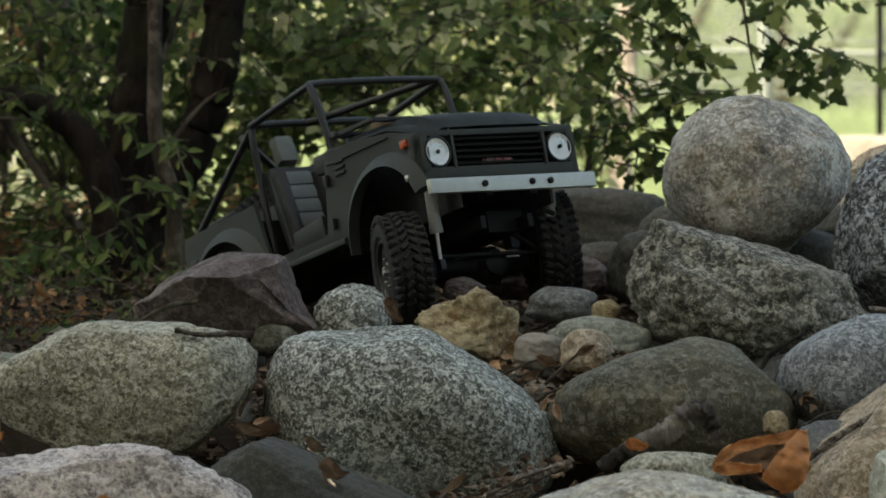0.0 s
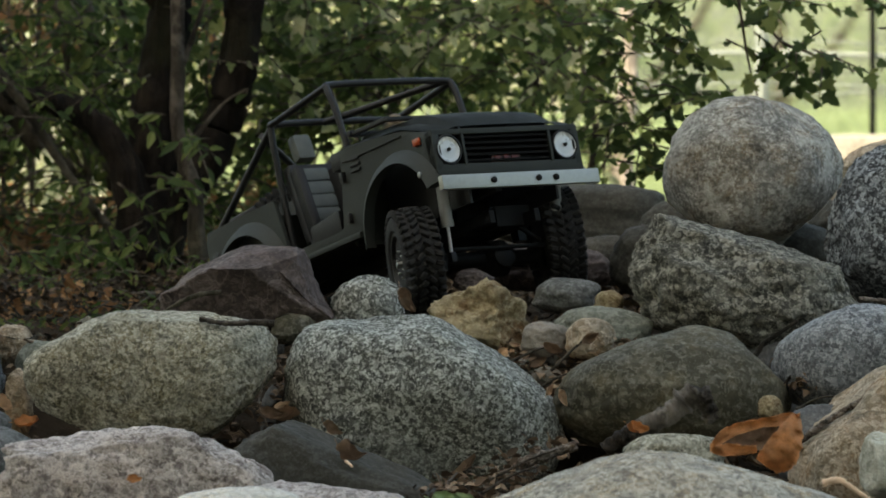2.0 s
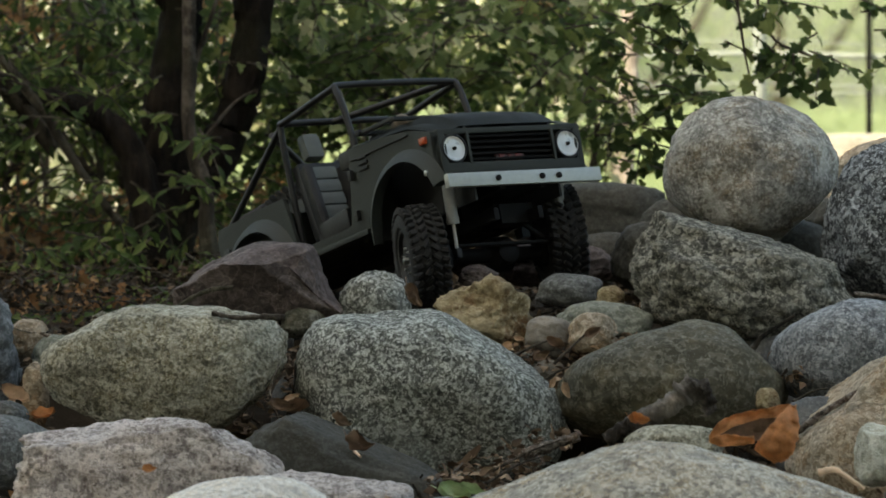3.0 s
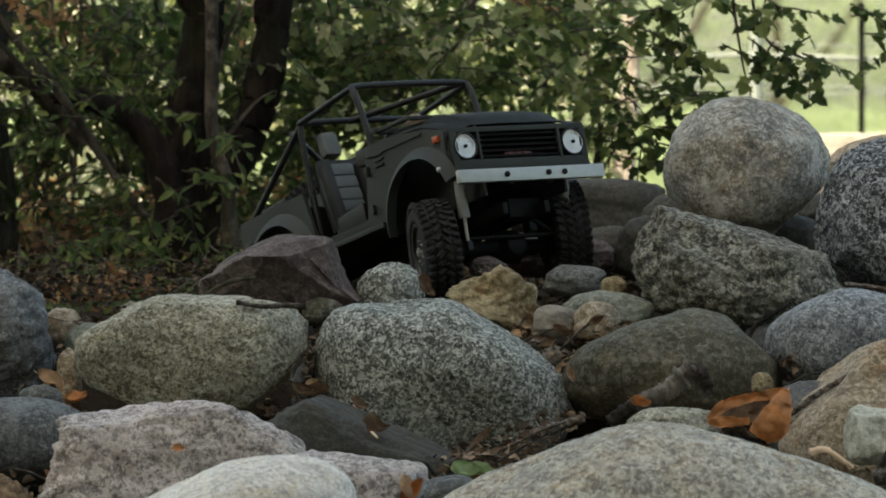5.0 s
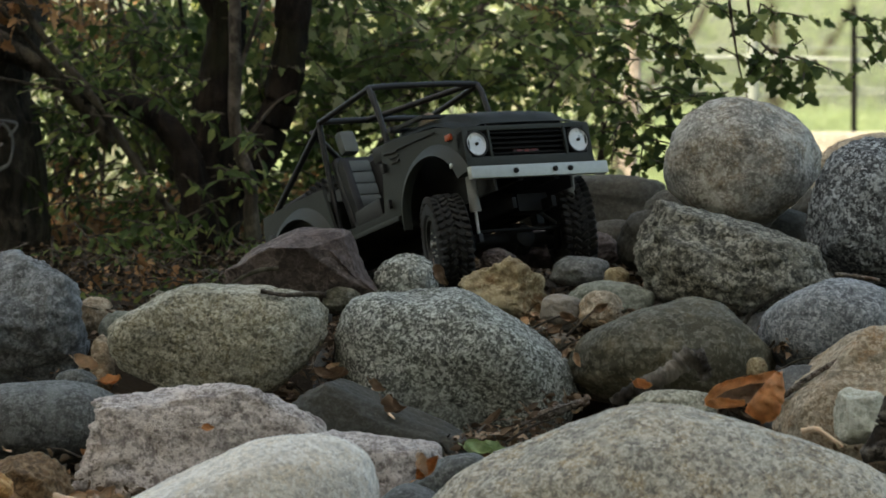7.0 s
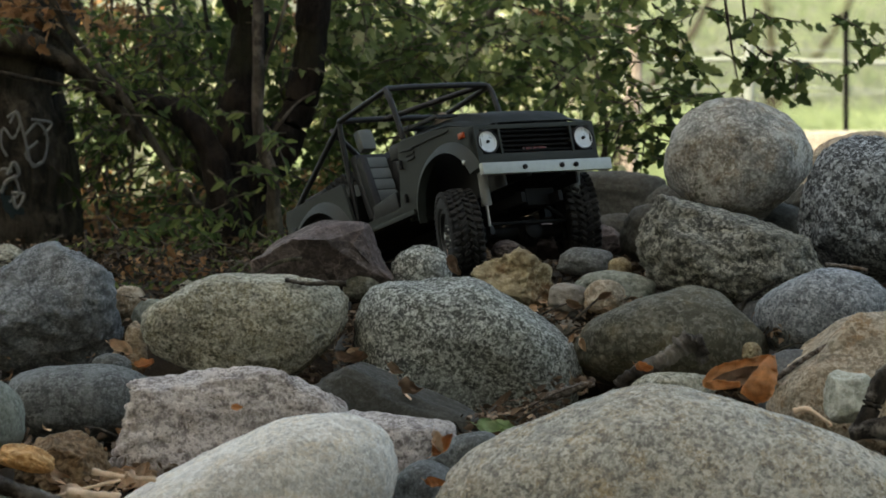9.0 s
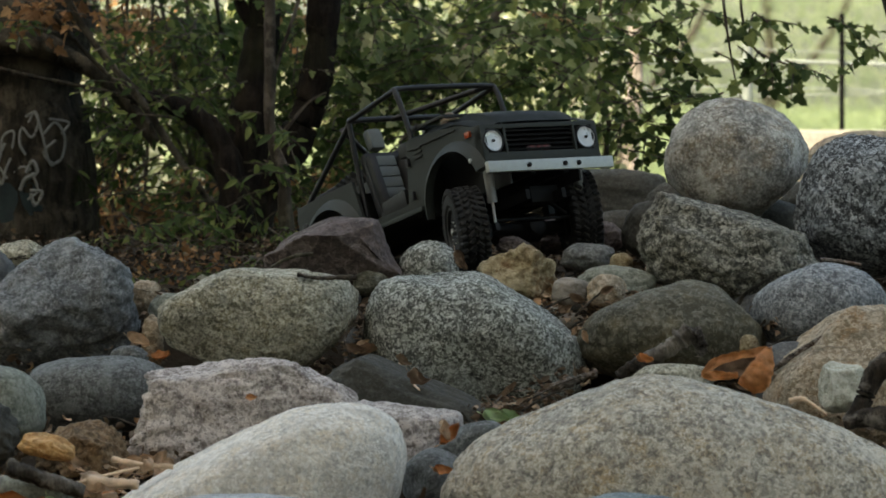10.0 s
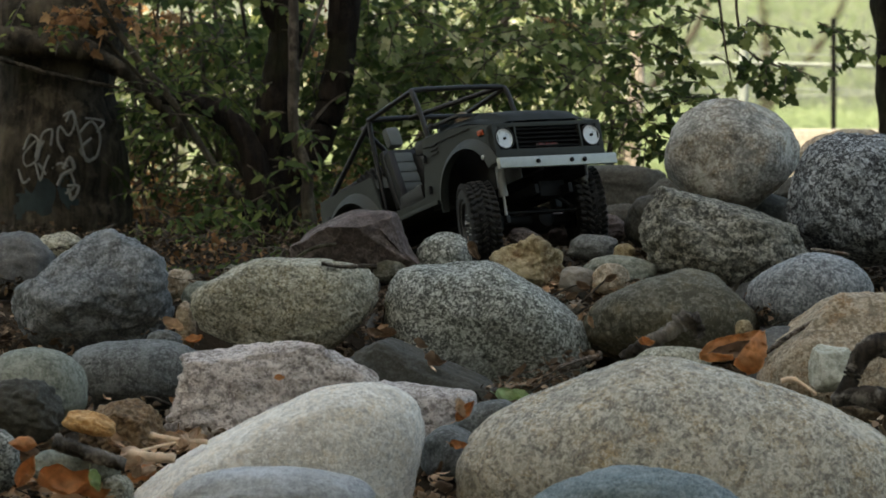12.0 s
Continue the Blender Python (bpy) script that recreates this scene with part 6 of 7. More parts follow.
sprays(oak, LEAF_RUST, [((-0.475, 1.25, 0.584), (0.036, 0.10, 0.036), 4), ((-0.432, 1.25, 0.541), (0.043, 0.10, 0.036), 6), ((-0.374, 1.25, 0.570), (0.036, 0.10, 0.036), 4), ((-0.490, 1.25, 0.519), (0.036, 0.10, 0.022), 4), ((-0.454, 1.25, 0.800), (0.043, 0.10, 0.022), 5), ((-0.389, 1.25, 0.512), (0.036, 0.10, 0.022), 4), ((-0.216, 1.25, 0.779), (0.029, 0.10, 0.036), 3), ((-0.071, 1.25, 0.754), (0.029, 0.10, 0.018), 3), ((0.123, 1.25, 0.808), (0.029, 0.10, 0.018), 3)], 0.015, 0.07, 341)
leaf_cloud("crown", LEAF_GAP_LIT, [((-0.527, 2.80, 0.735), (0.165, 0.20, 0.107)), ((-0.304, 2.80, 0.735), (0.165, 0.20, 0.107)), ((-0.073, 2.80, 0.768), (0.165, 0.20, 0.091)), ((0.133, 2.80, 0.735), (0.149, 0.20, 0.099)), ((-0.444, 2.80, 0.562), (0.182, 0.20, 0.074))], 2600, 0.026, 360, birch)
leaf_cloud("crown", LEAF_SUN, [((-0.513, 1.60, 0.521), (0.089, 0.20, 0.045)), ((-0.379, 1.60, 0.521), (0.089, 0.20, 0.045)), ((-0.252, 1.60, 0.536), (0.067, 0.20, 0.045)), ((-0.170, 1.60, 0.574), (0.045, 0.20, 0.045))], 900, 0.016, 361, oak)
leaf_cloud("crown", LEAF_RUST, [((-0.513, 1.60, 0.521), (0.089, 0.20, 0.045)), ((-0.379, 1.60, 0.521), (0.089, 0.20, 0.045)), ((-0.252, 1.60, 0.536), (0.067, 0.20, 0.045)), ((-0.170, 1.60, 0.574), (0.045, 0.20, 0.045))], 1100, 0.016, 362, oak)


# unseen trees added behind the viewpoint, their tall crowns shade the pile
def shade_tree(x, y, seed, clumps, count):
    t = tree("unseen tree added behind the viewpoint to shade the pile", [(x, y, 0.0), (x + 0.1, y, 1.6), (x - 0.1, y + 0.2, 3.4), (x, y + 0.4, 5.6)], 0.2, 0.09, BARK, [([(x, y + 0.3, 3.6), (x + 0.9, y + 0.8, 4.4), (x + 2.0, y + 1.2, 5.0)], 0.09, 0.03)], seed)
    leaf_cloud("crown", LEAF, clumps, count, 0.24, seed + 1, t)


shade_tree(-3.6, -5.2, 800, [((-3.9 + 1.1 * i + 0.2 * (j % 2), -6.2 + 1.02 * j, 5.0 + 0.3 * ((i + j) % 2)), (0.85, 0.85, 0.45)) for i in range(4) for j in range(5)], 12500)
shade_tree(-3.9, -8.2, 806, [((-4.2 + 1.15 * i + 0.2 * (j % 2), -8.9 + 0.95 * j, 5.0 + 0.3 * ((i + j) % 2)), (0.9, 0.85, 0.45)) for i in range(5) for j in range(3)], 9500)
for k, (x, y) in enumerate(((-7.5, -6.0), (-5.8, -9.6), (-3.4, -14.0), (0.6, -15.0), (4.2, -13.4), (6.2, -8.4), (-8.0, -2.5), (7.0, -4.5))):
    rng = random.Random(820 + k)
    shade_tree(x, y, 830 + 3 * k, [((x + rng.uniform(-1.5, 1.5), y + rng.uniform(-1, 1), rng.uniform(0.5, 6.0)), (1.2, 0.9, 0.9)) for _ in range(20)], 7000)

# ---- the sunlit ground beyond: kerb, fence, hedge ----
CONCRETE = stone("pale_concrete", (0.22, 0.2, 0.19), (0.28, 0.26, 0.23), (0.6, 0.57, 0.53), 200, 0.3, (0.45, 0.42, 0.36), 0.4, relief=0.3)
POST_DARK = plain("black_painted_post", (0.006, 0.006, 0.006), 0.95, spec=0.1)
POST_PALE = plain("galvanised_post", (0.24, 0.27, 0.26), 0.7, 0.2)
bm = bmesh.new()
box(bm, (2.878, 3.15, 0.560), (4.796, 0.28, 0.160), 0.010)
thing("kerb", bm, CONCRETE, "low pale concrete kerb at the edge of the lawn", "kerb", kind="structure", autosmooth=40)
fence = tagged(new("fence"), "light metal rail fence with a thin black post beyond the rocks", "fence")
for x, top, r, mat in ((0.633, 0.833, 0.0046, POST_DARK), (0.476, 0.821, 0.0090, POST_PALE), (-0.942, 0.821, 0.0118, POST_PALE), (1.727, 0.821, 0.0118, POST_PALE)):
    bm = bmesh.new()
    tube(bm, [(x, 3.55, 0.46), (x, 3.55, 0.66), (x, 3.55, top)], r, 10)
    part("post", bm, mat, fence)
for z, sag, r in ((0.755, 0.0110, 0.0035), (0.713, 0.0141, 0.0014), (0.696, -0.0047, 0.0014), (0.774, 0.0157, 0.0011)):
    for x0, x1 in ((-2.355, -0.942), (-0.942, 0.476), (0.476, 1.727), (1.727, 3.139)):
        bm = bmesh.new()
        tube(bm, spline([(x0, 3.56, z), (x0 * 0.7 + x1 * 0.3, 3.56, z - sag), ((x0 + x1) / 2, 3.56, z - sag * 1.2), (x1, 3.56, z)], 6), r, 8)
        part("rail", bm, POST_PALE, fence)
for k in range(14):
    rng = random.Random(500 + k)
    x, y = -2.1 + 0.36 * k, rng.uniform(9, 13)
    bush = tree("sunlit yellow-green bush beyond the lawn", [(x, y, 0.50), (x + 0.03, y, 0.83), (x - 0.03, y, 1.28)], 0.02, 0.007, BARK_GREY, [([(x, y, 0.63), (x + 0.2, y, 0.89), (x + 0.33, y, 1.22)], 0.013, 0.005)], 600 + k, "bush")
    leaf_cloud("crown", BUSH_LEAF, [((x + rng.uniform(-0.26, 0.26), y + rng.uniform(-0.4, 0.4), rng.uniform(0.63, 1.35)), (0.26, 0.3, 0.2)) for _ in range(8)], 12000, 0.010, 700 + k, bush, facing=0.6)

# ---- litter and loose things on the pile ----
def litter():
    rng = np.random.default_rng(9)
    for name, mat, n, size, seed, label, ya, yb in (("leaf_litter", LITTER, 9000, 0.012, 21, "brown dry leaf litter between the stones", -1.15, 0.05), ("leaf_litter", LITTER_SHADE, 24000, 0.009, 23, "leaf litter on the wood's floor, darkened for its shade", 0.05, 1.6), ("fallen_leaf_scatter", LITTER_O, 90, 0.022, 22, "orange fallen leaves between the stones", -1.15, -0.1)):
        cl = []
        for _ in range(420):
            x, y = rng.uniform(-1.0, 1.0), rng.uniform(ya, yb)
            cl.append(((x, y, bank(x, y) + 0.022), (0.05, 0.05, 0.018)))
        leaf_cloud(name, mat, cl, n, size, seed, None, 0.0, label, "leaves", "stuff", level=0.3)


litter()


def twig_litter():
    """Fine dead twigs strewn over the soil."""
    rng = random.Random(31)
    bm = bmesh.new()
    for _ in range(1300):
        x, y = rng.uniform(-0.95, 0.95), rng.uniform(-1.1, 0.7)
        a, n = rng.uniform(0, 6.3), rng.uniform(0.015, 0.05)
        z = bank(x, y) + rng.uniform(0.012, 0.035)
        p, q = Vector((x, y, z)), Vector((x + n * math.cos(a), y + n * math.sin(a), z + rng.uniform(-0.4, 0.4) * n))
        m = (p + q) / 2 + Vector((0, 0, rng.uniform(-0.004, 0.004)))
        r = rng.uniform(0.0006, 0.0016)
        tube(bm, [p, m, q], [r, r, r * 0.6], 5)
    thing("twig_litter", bm, BARK_GREY, "fine dry grey twigs strewn between the stones", "twigs", kind="stuff", smooth=False)


twig_litter()


def bark_litter():
    """Curled flakes of bark and torn leaf, pale and brown, caught in the gaps."""
    for seed, mat, label, n, back in ((41, LITTER, "brown curled bark flakes caught between the stones", 1100, 0.1), (42, STRAW_LITTER, "pale curled leaf scraps caught between the stones", 200, -0.15)):
        rng = random.Random(seed)
        bm = bmesh.new()
        for _ in range(n):
            x, y = rng.uniform(-0.95, 0.95), rng.uniform(-1.1, back)
            m = pose(x, y, bank(x, y) + rng.uniform(0.014, 0.04), rng.uniform(-50, 50), rng.uniform(-50, 50), rng.uniform(0, 360))
            a, b, c = rng.uniform(0.006, 0.02), rng.uniform(0.002, 0.006), rng.uniform(0.001, 0.005)
            rows = []
            for i in range(4):
                u = i / 3 - 0.5
                w = b * (1 - 1.2 * abs(u)) * rng.uniform(0.7, 1.3)
                rows.append([bm.verts.new(m @ Vector((2 * u * a, k * w, c * (4 * u * u + k * k * 0.8) + rng.uniform(-0.001, 0.001)))) for k in (-1, 0, 1)])
            for r0, r1 in zip(rows, rows[1:]):
                for k in (0, 1):
                    bm.faces.new((r0[k], r0[k + 1], r1[k + 1], r1[k]))
        thing("bark_litter", bm, mat, label, "leaves", kind="stuff", smooth=False)


bark_litter()


def pebbles():
    rng = random.Random(77)
    mats = [GREY_G, PALE_G, DARK_G, TAN_G, BROWN_G, SLATE_G]
    meshes = []
    for k, m in enumerate(mats):
        bm = bmesh.new()
        bmesh.ops.create_icosphere(bm, subdivisions=2, radius=1.0)
        sh = Vector((k * 7.3, 2, 1))
        for v in bm.verts:
            v.co *= 1 + 0.3 * noise.noise(v.co * 1.3 + sh)
            v.co.z *= 0.65
        meshes.append(mesh_of(bm, "pebble", m))
    names = ["small grey pebble", "small pale pebble", "small dark pebble", "small tan pebble", "small brown pebble", "small blue-grey pebble"]
    for _ in range(230):
        k = rng.randrange(6)
        x, y = rng.uniform(-0.95, 0.95), rng.uniform(-1.1, 0.35)
        r = rng.uniform(0.006, 0.024)
        ob = new("pebble", meshes[k])
        ob.matrix_world = pose(x, y, bank(x, y) + r * 0.45, rng.uniform(-20, 20), rng.uniform(-20, 20), rng.uniform(0, 360)) @ Matrix.Diagonal((r, r * rng.uniform(0.7, 1), r * rng.uniform(0.7, 1), 1))
        tagged(ob, names[k] + " lying between the boulders", "pebble", "pebbles between the boulders")


pebbles()


# ---- driftwood, sticks and single leaves ----
def driftwood(label, pts, r0, r1, seed, knots=0.3, mat=None, name="driftwood"):
    bm = bmesh.new()
    sp = spline(pts, 9)
    n = len(sp)
    tube(bm, sp, [(r0 + (r1 - r0) * i / (n - 1)) * (1 + knots * noise.noise(Vector((i * 0.45, seed, 0)))) for i in range(n)], 14, True)
    sh = Vector((seed, 0, 0))
    bm.normal_update()
    for v in bm.verts:
        v.co += v.normal * r0 * knots * noise.fractal(Vector((v.co.x * 110, v.co.y * 160, v.co.z * 160)) + sh, 0.8, 2.0, 4)
    thing(name, bm, mat or DRIFT, label, "driftwood" if name == "driftwood" else "stick")


def loose_leaf(label, mat, at, size, turn, seed, curl=1.0, name="fallen_leaf"):
    """One dry leaf: a pointed blade with a midrib fold, curled lengthwise and wavy at its rim, of real thickness."""
    bm = bmesh.new()
    nu, nv = 13, 9
    grid = []
    for i in range(nu):
        u = i / (nu - 1)
        half = 0.36 * math.sin(math.pi * u ** 0.8) ** 0.8 + 0.004
        row = []
        for k in range(nv):
            w = k / (nv - 1) * 2 - 1
            bend = curl * (0.55 * (u - 0.5) ** 2 + 0.28 * w * w * (1 if seed % 2 else 0.6))
            wave = 0.2 * noise.noise(Vector((u * 4, w * 3, seed))) + 0.03 * math.sin(9 * u + seed) * abs(w)
            row.append(bm.verts.new(Vector((u - 0.5, half * w * (1 - 0.25 * curl * abs(w)), bend + wave + 0.03 * (1 - abs(w)) * -1)) * size))
        grid.append(row)
    for a, b in zip(grid, grid[1:]):
        for k in range(nv - 1):
            bm.faces.new((a[k], a[k + 1], b[k + 1], b[k]))
    bmesh.ops.solidify(bm, geom=bm.faces[:], thickness=size * 0.012)
    tube(bm, [Vector((-0.5, 0, 0.13 * curl)) * size, Vector((-0.72, 0.05, 0.2 * curl)) * size], size * 0.012, 6)
    bmesh.ops.recalc_face_normals(bm, faces=bm.faces)
    thing(name, bm, mat, label, "leaf", pose(*at, *turn))


RUSSET = plain("russet_dry_leaf", (0.6, 0.28, 0.12), 0.65, 0.0, 0.35, 70, 0.8, spec=0.3)
STRAW = plain("straw_dry_leaf", (0.68, 0.49, 0.34), 0.7, 0.0, 0.35, 50, 0.6, spec=0.3)
BROWNLEAF = plain("brown_dry_leaf", (0.28, 0.19, 0.13), 0.75, 0.0, 0.4, 50, 0.6, spec=0.25)
GREENLEAF = plain("fresh_green_leaf", (0.46, 0.56, 0.3), 0.5, 0.0, 0.3, 50, 0.3)


def graffiti(pts, r):
    """One sprayed stroke that follows the trunk's round front."""
    cx, cy, R = OAK
    bm = bmesh.new()
    sp = spline([(x, cy - math.sqrt(max(1e-4, R * R - (x - cx) ** 2)) - 0.010, z) for x, z in pts], 6)
    tube(bm, sp, r, 6)
    part("graffiti_stroke", bm, CHALK, oak, "faded white graffiti stroke")


def paint_patch(x0, x1, z0, z1, mat, seed):
    """A ragged sprayed patch that lies on the trunk's round front."""
    cx, cy, R = OAK
    bm = bmesh.new()
    n = 26
    g = {}
    for i in range(n):
        for k in range(n):
            x, z = x0 + (x1 - x0) * i / (n - 1), z0 + (z1 - z0) * k / (n - 1)
            e = min(i, k, n - 1 - i, n - 1 - k) / n
            if e + 0.22 * noise.fractal(Vector((x * 40, z * 40, seed)), 0.8, 2.0, 4) > 0.1:
                g[i, k] = bm.verts.new((x, cy - math.sqrt(max(1e-4, R * R - (x - cx) ** 2)) - 0.008, z))
    for i, k in list(g):
        q = [g.get(p) for p in ((i, k), (i + 1, k), (i + 1, k + 1), (i, k + 1))]
        if all(q):
            bm.faces.new(q)
    bmesh.ops.solidify(bm, geom=bm.faces[:], thickness=0.001)
    part("sprayed_patch", bm, mat, oak, "faded teal sprayed patch on bark")


CHALK = plain("faded_white_spray", (0.16, 0.165, 0.16), 0.9, 0.0, 0.3, 60, 0.2)
OAK = (-0.608, 1.1, 0.100)
driftwood("gnarled dark driftwood lying against a boulder", [(0.178, -0.49, 0.361), (0.196, -0.49, 0.373), (0.216, -0.49, 0.383), (0.236, -0.49, 0.392), (0.250, -0.49, 0.404), (0.263, -0.49, 0.413)], 0.0068, 0.0115, 11, 0.5, WOOD)
driftwood("gnarled forked end of a dark root against a boulder", [(0.248, -0.48, 0.402), (0.262, -0.48, 0.411), (0.273, -0.48, 0.406), (0.277, -0.48, 0.395), (0.274, -0.48, 0.383)], 0.0100, 0.0045, 21, 0.5, WOOD)
driftwood("smooth dark brown driftwood root arching over stones", [(0.439, -0.700, 0.313), (0.454, -0.700, 0.333), (0.463, -0.700, 0.355), (0.473, -0.700, 0.373), (0.491, -0.700, 0.384), (0.513, -0.700, 0.381)], 0.0089, 0.0165, 12, 0.09, WOOD)
driftwood("dark brown foot of a driftwood root", [(0.434, -0.710, 0.313), (0.455, -0.710, 0.319), (0.477, -0.710, 0.320), (0.507, -0.710, 0.313)], 0.0069, 0.0178, 24, 0.12, WOOD)
driftwood("thin weathered stick between boulders", [(0.354, -0.42, 0.359), (0.378, -0.42, 0.377), (0.405, -0.42, 0.395), (0.426, -0.42, 0.407)], 0.0036, 0.0024, 13, 0.3, name="stick")
driftwood("thin weathered stick on the soil", [(0.100, -0.45, 0.345), (0.124, -0.45, 0.354), (0.154, -0.45, 0.363)], 0.0060, 0.0042, 14, 0.35, name="stick")
driftwood("dark crooked stick wedged between two boulders", [(0.331, -0.130, 0.436), (0.340, -0.130, 0.449), (0.352, -0.130, 0.457), (0.373, -0.130, 0.471)], 0.0026, 0.0016, 28, 0.3, BARK_OAK, name="stick")
driftwood("thin dry stick under a boulder", [(0.436, -0.05, 0.490), (0.455, -0.05, 0.489), (0.487, -0.05, 0.484)], 0.0031, 0.0019, 15, 0.3, name="stick")
driftwood("short charred stick among leaves", [(-0.514, -1.03, 0.277), (-0.478, -1.03, 0.265), (-0.428, -1.03, 0.249)], 0.0102, 0.0074, 16, 0.35, WOOD)
driftwood("straw-coloured round stick among leaves", [(-0.429, -0.93, 0.258), (-0.402, -0.93, 0.255), (-0.371, -0.93, 0.253)], 0.0068, 0.0055, 29, 0.15, STRAW, name="stick")
driftwood("straw-coloured broken stick on stones", [(-0.443, -0.88, 0.252), (-0.415, -0.88, 0.260), (-0.372, -0.88, 0.270)], 0.0022, 0.0017, 17, 0.2, STRAW, name="stick")
driftwood("straw-coloured flat bark strip", [(-0.404, -0.86, 0.279), (-0.373, -0.86, 0.273), (-0.334, -0.86, 0.270)], 0.0034, 0.0029, 18, 0.3, STRAW, name="stick")
driftwood("thin dry stem in the gap", [(-0.137, -0.30, 0.373), (-0.146, -0.30, 0.398), (-0.137, -0.30, 0.428)], 0.0012, 0.0009, 19, 0.2, name="stick")
driftwood("curled dry stem lying beneath the boulder", [(-0.080, -0.36, 0.372), (-0.070, -0.42, 0.356), (-0.056, -0.46, 0.344)], 0.0018, 0.0012, 20, 0.2, STRAW, name="stick")


def leaf_bands(bands, seed):
    """Crumpled bands of a leaf. bands: rows of place and half width, the direction across, and how far it bellies."""
    bm = bmesh.new()
    for b, (rows, across, bulge) in enumerate(bands):
        pts = spline([p for p, _ in rows], 5)
        ws = [w for _, w in rows]
        grid = []
        for i, p in enumerate(pts):
            t = i / (len(pts) - 1) * (len(ws) - 1)
            q = min(int(t), len(ws) - 2)
            w = ws[q] + (ws[q + 1] - ws[q]) * (t - q)
            row = []
            for k in range(9):
                a = k / 4 - 1
                rim = 1 + 0.22 * noise.noise(Vector((i * 0.5, 4 * a, seed + b)))
                v = p + Vector(across) * a * w * rim + Vector((0, bulge, 0)) * w * (1 - a * a)
                row.append(bm.verts.new(v + Vector((0.001, 0.0055, 0.0015)) * noise.fractal(Vector((v.x * 110, v.z * 110, seed)), 0.8, 2.0, 4)))
            grid.append(row)
        for r0, r1 in zip(grid, grid[1:]):
            for k in range(8):
                bm.faces.new((r0[k], r0[k + 1], r1[k + 1], r1[k]))
    bmesh.ops.solidify(bm, geom=bm.faces[:], thickness=0.0007)
    bmesh.ops.recalc_face_normals(bm, faces=bm.faces)
    return bm


def curled_leaf(label, mat, outer, inner, seed):
    """A large dry leaf rolled on itself; a browner inner part carries the hollow's shade."""
    leaf = thing("fallen_leaf", leaf_bands(outer, seed), mat, label, "leaf")
    part("inner_side", leaf_bands(inner, seed + 5), BROWNLEAF, leaf, "hollow side of the leaf, shade put into its brown")


curled_leaf("large crumpled orange-brown leaf rolled on itself between boulders", RUSSET, [([((0.352, -0.604, 0.396), 0.0049), ((0.350, -0.611, 0.388), 0.0090), ((0.346, -0.617, 0.379), 0.0132), ((0.340, -0.619, 0.367), 0.0166), ((0.332, -0.615, 0.357), 0.0166), ((0.324, -0.608, 0.350), 0.0111)], (0.8, -0.12, -0.58), -0.45), ([((0.273, -0.6044, 0.366), 0.0035), ((0.282, -0.6044, 0.376), 0.0062), ((0.300, -0.6033, 0.385), 0.0055), ((0.321, -0.6044, 0.390), 0.0049), ((0.340, -0.606, 0.393), 0.0055), ((0.356, -0.607, 0.392), 0.0069)], (-0.1, 0.3, 0.95), 0.4), ([((0.274, -0.6122, 0.365), 0.0028), ((0.285, -0.6144, 0.366), 0.0055), ((0.299, -0.6144, 0.366), 0.0055), ((0.315, -0.6122, 0.366), 0.0042)], (0, -0.3, 0.95), -0.3)], [([((0.277, -0.5955, 0.370), 0.0069), ((0.291, -0.5922, 0.374), 0.0125), ((0.311, -0.5900, 0.378), 0.0152), ((0.331, -0.5922, 0.382), 0.0139), ((0.347, -0.598, 0.385), 0.0097)], (0, 0.1, 1), 0.3)], 31)
driftwood("pale curled bark strip on a boulder", [(0.371, -0.700, 0.339), (0.386, -0.700, 0.342), (0.397, -0.700, 0.336), (0.414, -0.700, 0.324)], 0.0034, 0.0019, 25, 0.2, STRAW, name="stick")
loose_leaf("torn orange leaf on driftwood", RUSSET, (0.205, -0.56, 0.382), 0.0214, (60, 20, 30), 47, 1.0)
loose_leaf("pale curled dry leaf", BROWNLEAF, (-0.078, -0.38, 0.375), 0.0242, (60, 30, 40), 34, 1.1)
loose_leaf("small russet leaf on the pink slab", RUSSET, (-0.249, -0.74, 0.344), 0.0139, (60, 0, 20), 35, 0.6)
loose_leaf("brown dry leaf standing by the truck", BROWNLEAF, (-0.010, -0.08, 0.490), 0.0281, (80, 60, 30), 36, 1.0)
loose_leaf("curled russet leaf in the gap", RUSSET, (-0.022, -0.75, 0.300), 0.0320, (60, -40, 30), 37, 1.2)
loose_leaf("upright straw leaf in the gap", STRAW, (-0.028, -0.76, 0.308), 0.0250, (80, 70, 30), 38, 1.0)
loose_leaf("fresh green leaf on the soil", GREENLEAF, (0.033, -0.62, 0.316), 0.0324, (45, 10, 10), 39, 0.7, name="green_leaf")
loose_leaf("fresh green leaf on the soil", GREENLEAF, (0.050, -0.63, 0.319), 0.0267, (40, -20, 160), 40, 0.7, name="green_leaf")
loose_leaf("pale dry leaf at a boulder", STRAW, (-0.393, -0.30, 0.395), 0.0305, (50, 20, -20), 41, 1.0)
loose_leaf("russet leaf beside a boulder", RUSSET, (-0.365, -0.32, 0.379), 0.0244, (40, -10, -15), 42, 0.9)
loose_leaf("russet dry leaf lying among the stones", RUSSET, (-0.546, -1.01, 0.240), 0.0420, (70, -60, 10), 50, 1.2)
loose_leaf("russet dry leaf lying among the stones", RUSSET, (-0.501, -1.05, 0.223), 0.0675, (50, 8, 10), 51, 0.9)
loose_leaf("russet dry leaf lying among the stones", RUSSET, (-0.476, -1.04, 0.215), 0.0514, (40, -20, 150), 52, 1.2)
loose_leaf("bright green leaf lying among the stones", GREENLEAF, (-0.465, -1.07, 0.232), 0.0283, (60, 70, 0), 53, 0.9, name="green_leaf")
